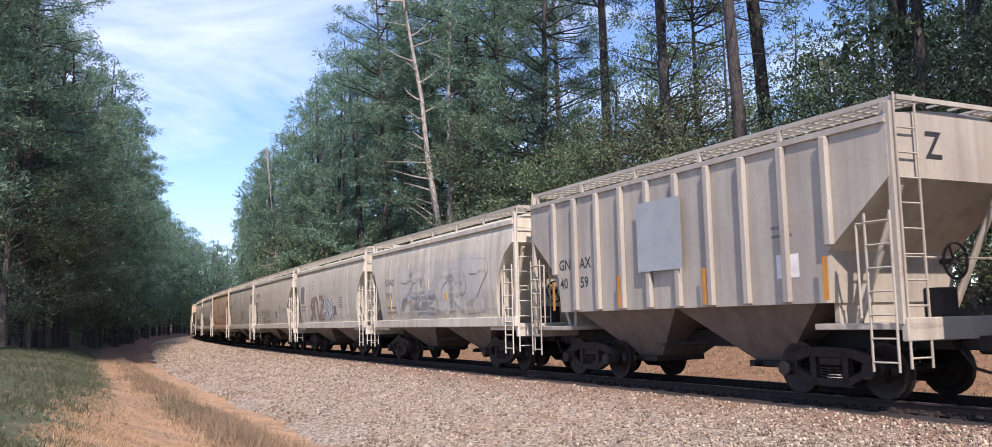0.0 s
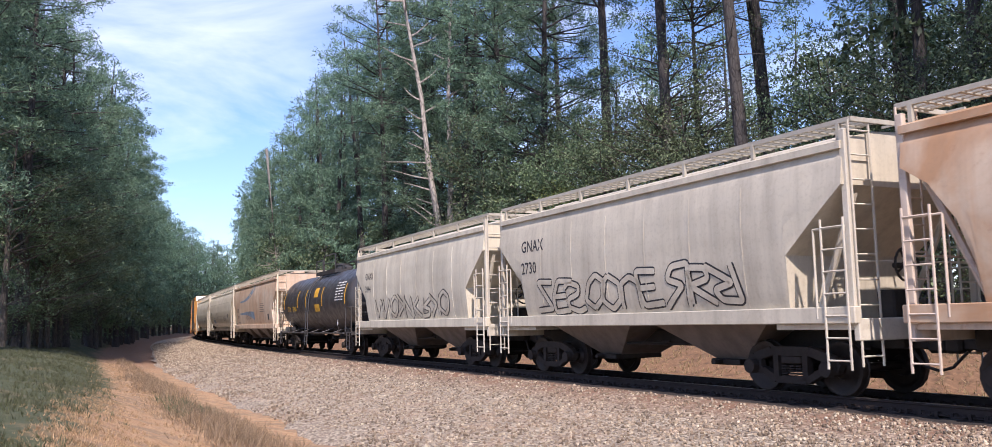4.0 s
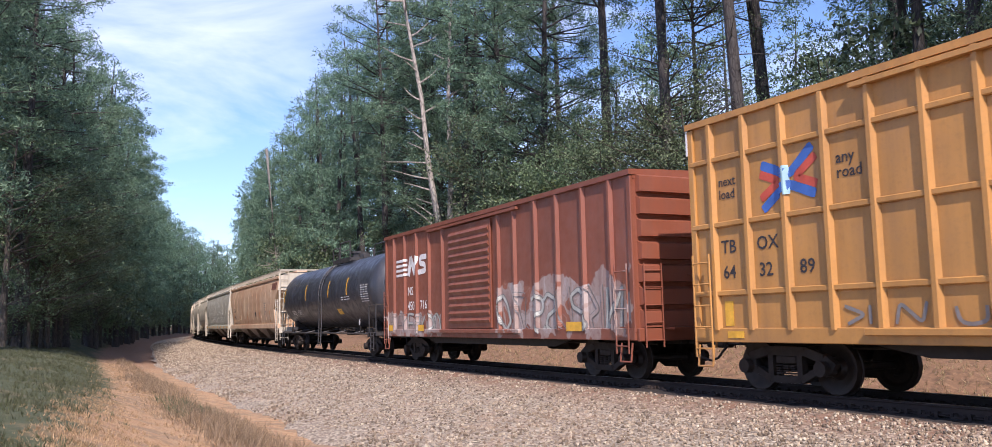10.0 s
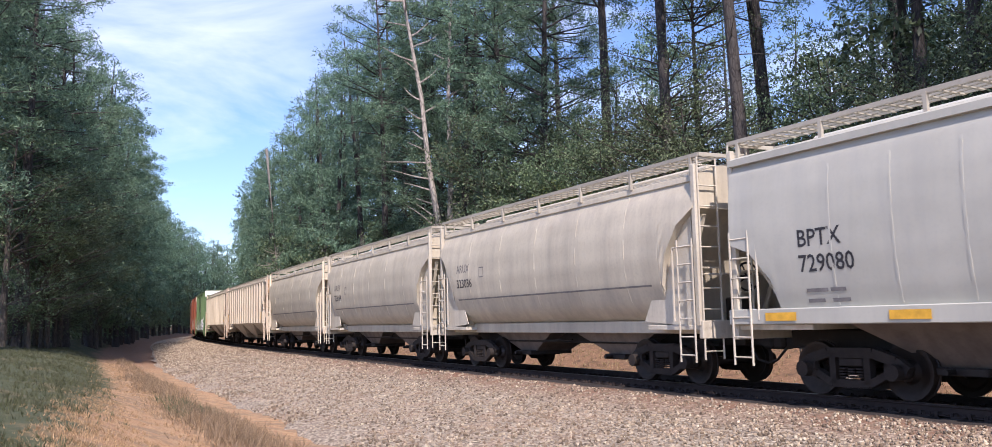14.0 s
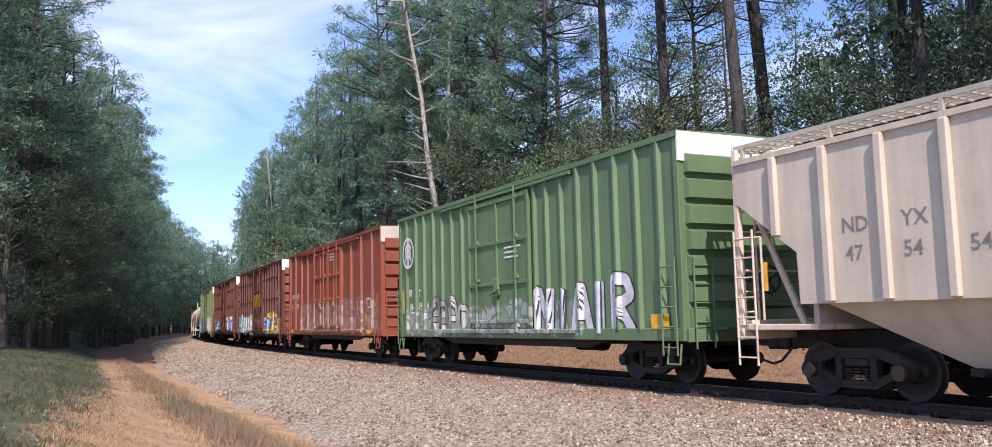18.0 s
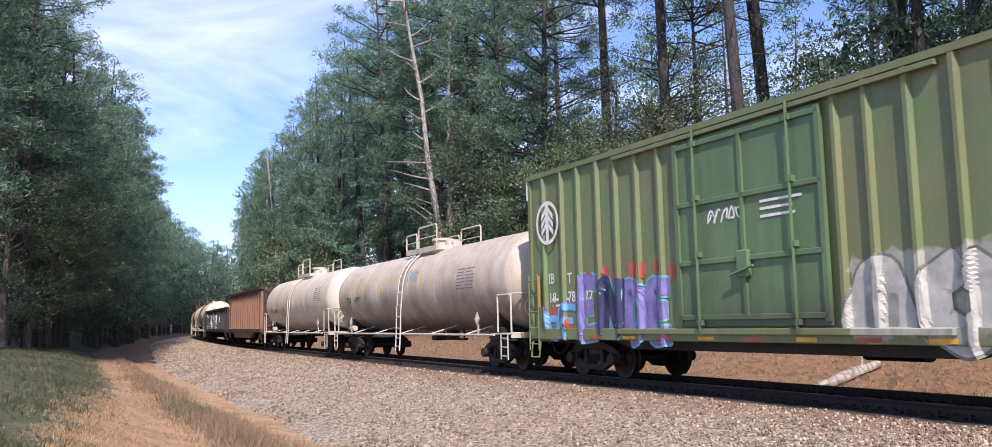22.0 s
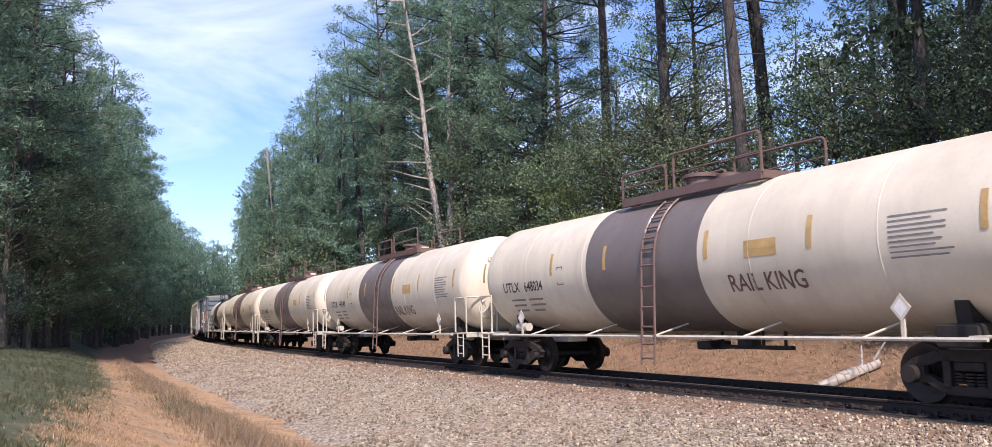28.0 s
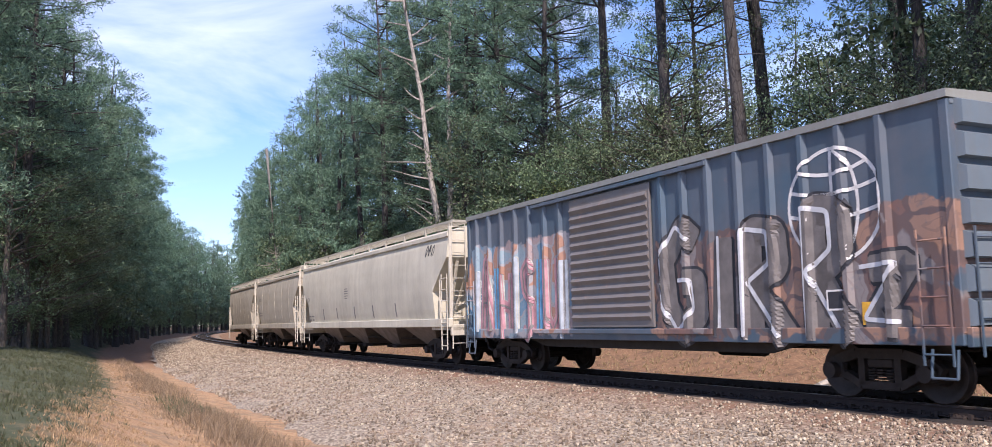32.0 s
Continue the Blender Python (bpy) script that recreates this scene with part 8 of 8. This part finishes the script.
throwup(car, -8.3, -2.2, 1.2, 2.5, 11, (S_BLACK, S_GREY, S_BLACK), S_WHITE, 75, 0.10, 0.035, None, "white sprayed letters")
throwup(car, -2.3, 2.3, 1.25, 2.45, 6, (S_BLACK,), S_WHITE, 77, 0.10, 0.06, None, "white sprayed letters")
throwup(car, 3.2, 4.5, 1.75, 2.35, 5, (S_BLACK,), S_WHITE, 76, 0.02, 0.025)
throwup(car, 5.6, 7.8, 1.7, 2.1, 6, (S_BLACK,), S_GREY, 80, 0.02, 0.02)
write(car, "202397", -9.6, 1.85, 0.26, CHALK, side)
for x in (4.0, 8.7):
    plate(car, "reflective_strip", x, x + 0.6, 1.65, 1.85, YELLOW_S, side)

BANDC = paint("grey_brown_band", (0.135, 0.115, 0.105), streak=0.35, rust=0.12, seed=35, rust_col=(0.24, 0.12, 0.07))
MUD = plain("dull_ochre", (0.45, 0.30, 0.11), 0.6)
for k, num in enumerate(("648227", "648039", "648034", "648049", "648067", "648132")):
    P32 = paint("white_tank_paint_c" + "abcdef"[k], (0.62, 0.56, 0.427), streak=0.3, rust=0.03, seed=40 + k, grime=(0.34, 0.28, 0.22), low_tint=(1.75, 0.6, (0.33, 0.255, 0.185)))
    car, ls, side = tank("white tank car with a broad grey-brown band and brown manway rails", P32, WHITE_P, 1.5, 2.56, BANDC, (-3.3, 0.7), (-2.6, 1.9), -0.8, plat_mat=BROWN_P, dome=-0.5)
    write(car, "UTLX", -7.6, 2.41, 0.37, INK, side)
    write(car, num, -6.4, 2.41, 0.37, INK, side, 0.86)
    bars(car, -7.3, 1.8, 1.9, 0.42, 3, INK_F, side, 2)
    decals(car, side, (-8.8, -4.98, -2.6, 0.9, 3.5, 6.6), MUD, 2.75, 3.3)
    plate(car, "warning_panel", 2.0, 2.8, 2.7, 3.0, MUD, side, rows=2)
    bars(car, 5.1, 2.4, 1.2, 0.7, 9, INK_F, side, 1)
    frame_lines(car, -4.68, -4.38, 2.5, 2.95, INK_F, side)
    if num in ("648034", "648049"):
        write(car, "RAIL KING", 1.45 if num == "648034" else 0.8, 2.1 if num == "648034" else 1.95, 0.45, plain("brown_spray_" + num[-1], (0.13, 0.07, 0.06)), side, 0.9, "spray_scrawl")
    if num == "648039":
        scrawl(car, -5.0, 1.95, 1.4, 0.5, plain("green_scrawl", (0.20, 0.30, 0.22)), side, 41, 4, 0.02)
    if num == "648067":
        scrawl(car, -2.7, 2.0, 1.4, 0.4, CHALK, side, 42, 4, 0.02)
    write_end(car, "UTLX " + num, ls - 0.10, -0.75, 3.2, 0.2, INK)

P38 = paint("white_tank_paint_d", (0.6, 0.565, 0.464), streak=0.2, rust=0.03, seed=50)
BLK_B = paint("blue_black_band", (0.022, 0.024, 0.034), streak=0.3, rust=0.02, seed=51)
car, ls, side = tank("short white tank car with a black band and black belly", P38, BLACK_P, 1.40, 2.44, BLK_B, (-2.95, 0.5), (-1.9, 1.4), -0.9, plat_mat=BLACK_P, rail_mat=GREY_P)
mb = MB()
for a, b in ((-ls + 0.75, ls - 0.75),):
    n = 20
    mb.loft([[(x, (1.40 + 0.01) * math.cos(t), 2.44 + (1.40 + 0.01) * math.sin(t)) for t in np.linspace(math.pi * 1.21, math.pi * 1.79, n)] for x in np.linspace(a, b, 8)], 0, False, False)
part("black_belly", mb, BLK_B, car, "", 40)
write(car, "OLNX", -5.9, 2.6, 0.40, INK, side)
write(car, "712138", -4.75, 2.6, 0.40, INK, side)
plate(car, "warning_panel", 1.6, 2.25, 2.6, 3.1, YELLOW_S, side, rows=4)
decals(car, side, (-3.05, 0.6, 2.4, 4.9), YELLOW_S, 2.6, 3.25)
bars(car, 3.7, 2.45, 1.0, 0.7, 7, INK_F, side, 2)
bars(car, 0.9, 2.15, 1.6, 0.25, 2, INK_F, side, 2)
write_end(car, "OLNX 712138", ls - 0.10, -0.75, 3.1, 0.2, INK)

P39 = paint("blue_boxcar_paint", (0.055, 0.095, 0.135), grime=(0.07, 0.08, 0.09), streak=0.35, rust=0.14, rust_col=(0.34, 0.16, 0.09), seed=52,
            blotch=(0.20, 0.15, 0.13), blotch_amt=0.25, art=((-7.9, -2.1, 0.95, 3.5, ((0.30, 0.40, 0.45), (0.45, 0.22, 0.12), (0.42, 0.30, 0.27), (0.16, 0.30, 0.42)), (0.40, 0.38, 0.38), 22.0, 0.75, 0.5, 0.75), (1.1, 8.1, 0.95, 3.0, ((0.36, 0.20, 0.12), (0.22, 0.11, 0.075), (0.26, 0.22, 0.20), (0.08, 0.07, 0.07)), (0.14, 0.08, 0.06), 9.0, 0.7, 0.6, 0.8)))
P39D = paint("grimy_door_paint", (0.16, 0.15, 0.145), streak=0.5, rust=0.25, rust_col=(0.40, 0.20, 0.13), seed=53)
car, xb, side = boxcar("slate-blue boxcar with a corrugated door and large grey spray letters", P39, 4.5, 16.0, 1.02, (), ((-2.15, 1.12),), P39D, "corrugated", roof_mat=paint("weathered_roof", (0.24, 0.25, 0.23), rust=0.15), end_mat=paint("pale_slate_end_paint", (0.13, 0.165, 0.195), streak=0.3, rust=0.06, seed=58), plain_edge=0.7, rib_w=0.10, ribs_at=[-7.38, -6.57, -5.81, -4.98, -4.21, -3.39, -2.64, 1.45, 2.14, 2.89, 3.71, 4.51, 5.28, 6.07, 6.85])
on_side = surface(car)
globe = [[(5.86 + 0.95 * math.cos(q), 3.12 + 0.92 * math.sin(q)) for q in np.linspace(0, 2 * math.pi, 33)]]
globe += [[(5.86 + 0.9 * k * math.cos(q), 3.12 + 0.88 * math.sin(q)) for q in np.linspace(-1.5, 1.5, 13)] for k in (-0.02, 0.55)]
globe += [[(5.86 + e * u, 3.12 + zz - 0.12 * (1 - u * u)) for u in np.linspace(-1, 1, 9)] for zz, e in ((0.62, 0.68), (0.3, 0.88), (-0.1, 0.93))]
for ln in globe:
    mb = MB()
    stroke(mb, ln, 0.06, on_side, 0.0, 0)
    part("globe_line", mb, CHALK, car, "white globe lines")
for word, xa, xz, za, zz, w in (("G", 1.55, 3.0, 1.05, 3.05, 0.5), ("I", 3.0, 3.75, 0.95, 2.75, 0.42), ("R", 3.95, 5.2, 0.95, 2.8, 0.5), ("R", 5.4, 6.5, 0.95, 3.0, 0.5), ("Z", 6.5, 7.5, 1.2, 2.05, 0.42)):
    throwup(car, xa, xz, za, zz, 1, (S_GRAPH,), S_BLACK, 83, w, 0.06, None, "huge grey sprayed letters with white edges", None, word, S_WHITE, 0.0, 0.8)
throwup(car, -7.7, -2.2, 1.0, 3.0, 9, (S_STEEL, S_PINK, S_SKY, S_PINK), S_ASH, 78, 0.30, 0.02, None, "pale blue and pink sprayed letters", S_GREY, "IAIHISIUI", None, 0.0)
for t, x, z in (("B", -7.3, 2.35), ("M", -6.5, 2.35), ("33", -7.4, 1.95), ("71", -6.6, 1.95)):
    write(car, t, x, z, 0.32, CHALK, side)
plate(car, "warning_panel", 6.3, 6.9, 1.2, 1.55, YELLOW_S, side)
plate(car, "data_panel", 5.67, 6.0, 1.45, 1.74, INK, flat(1.56), rows=1)
frame_lines(car, 5.65, 6.02, 1.43, 1.76, CHALK, flat(1.565))
write_end(car, "BM 3371", xb + 0.012, -1.2, 4.25, 0.22, CHALK)

P40 = paint("clean_grey_hopper_paint", (0.57, 0.535, 0.423), streak=0.25, rust=0.03, seed=54)
car, lb, side = hopper("long clean pale grey covered hopper", P40, WHITE_P, 4, tall=1.035)
scrawl(car, lb - 1.9, 3.5, 0.8, 0.45, INK, side, 55, 3, 0.025)
marks(car, lb, side, "CAI", "", INK_F, x=-lb + 1.2, z=2.5, size=0.3)
decals(car, side, (-5.6, -3.3, -0.6, 1.9, 4.6), INK_F, 1.6, 2.1)
bars(car, -1.9, 2.4, 0.7, 0.5, 5, INK_F, side)
for sd in (56, 57):
    P41 = paint("grey_hopper_tail_" + "ab"[sd - 56], (0.48, 0.44, 0.347), streak=0.5, rust=0.05, seed=sd)
    car, lb, side = hopper("weathered pale grey two-bay covered hopper near the train's tail", P41, WHITE_P, 2, seams=5)
    marks(car, lb, side, "GNAX", "", INK_F, x=-lb + 1.3, z=2.9, size=0.3)

# the car ahead, already past the picture at the start
LEAD = copy_thing(CARS[0][0], Matrix())
CARS.append((LEAD, JOINTS[0] - 7.3, 6.02))
build_ties()


# ---- movement of the train ----
def run(t):
    """Metres that the train has gone at t."""
    return 19.068 * t + 0.03479 * t * t


def car_pose(mid, gap, t):
    s = mid - run(t)
    x0, y0, z0 = (float(v) for v in at(s + gap, 0.0))
    x1, y1, z1 = (float(v) for v in at(s - gap, 0.0))
    d = Vector((x1 - x0, y1 - y0, z1 - z0))
    yaw, tilt = math.degrees(math.atan2(d.y, d.x)), -math.degrees(math.asin(d.z / d.length))
    return pose((x0 + x1) / 2, (y0 + y1) / 2, (z0 + z1) / 2, 0, tilt, yaw)


def motions():
    mids = {}
    for car, mid, half in CARS:
        gap = half - 2.5
        walk(car, [(0.5 * k, car_pose(mid, gap, 0.5 * k)) for k in range(65)])
        mids[car.name] = mid
    for ws, wx, car in ROLLING:
        mid = mids[car.name]
        seen = [k for k in range(961) if -14 < mid - run(k / FPS) < 62]
        if not seen:
            seen = [0, 960]
        turn = lambda k: math.degrees(run(k / FPS) / 0.457)
        rows = [(k / FPS, pose(wx, 0, 0.457, 0, turn(k), 0)) for k in seen]
        if seen[0] > 0:
            rows.insert(0, (0.0, rows[0][1]))
        if seen[-1] < 960:
            rows.append((32.0, rows[-1][1]))
        walk(ws, rows)


motions()
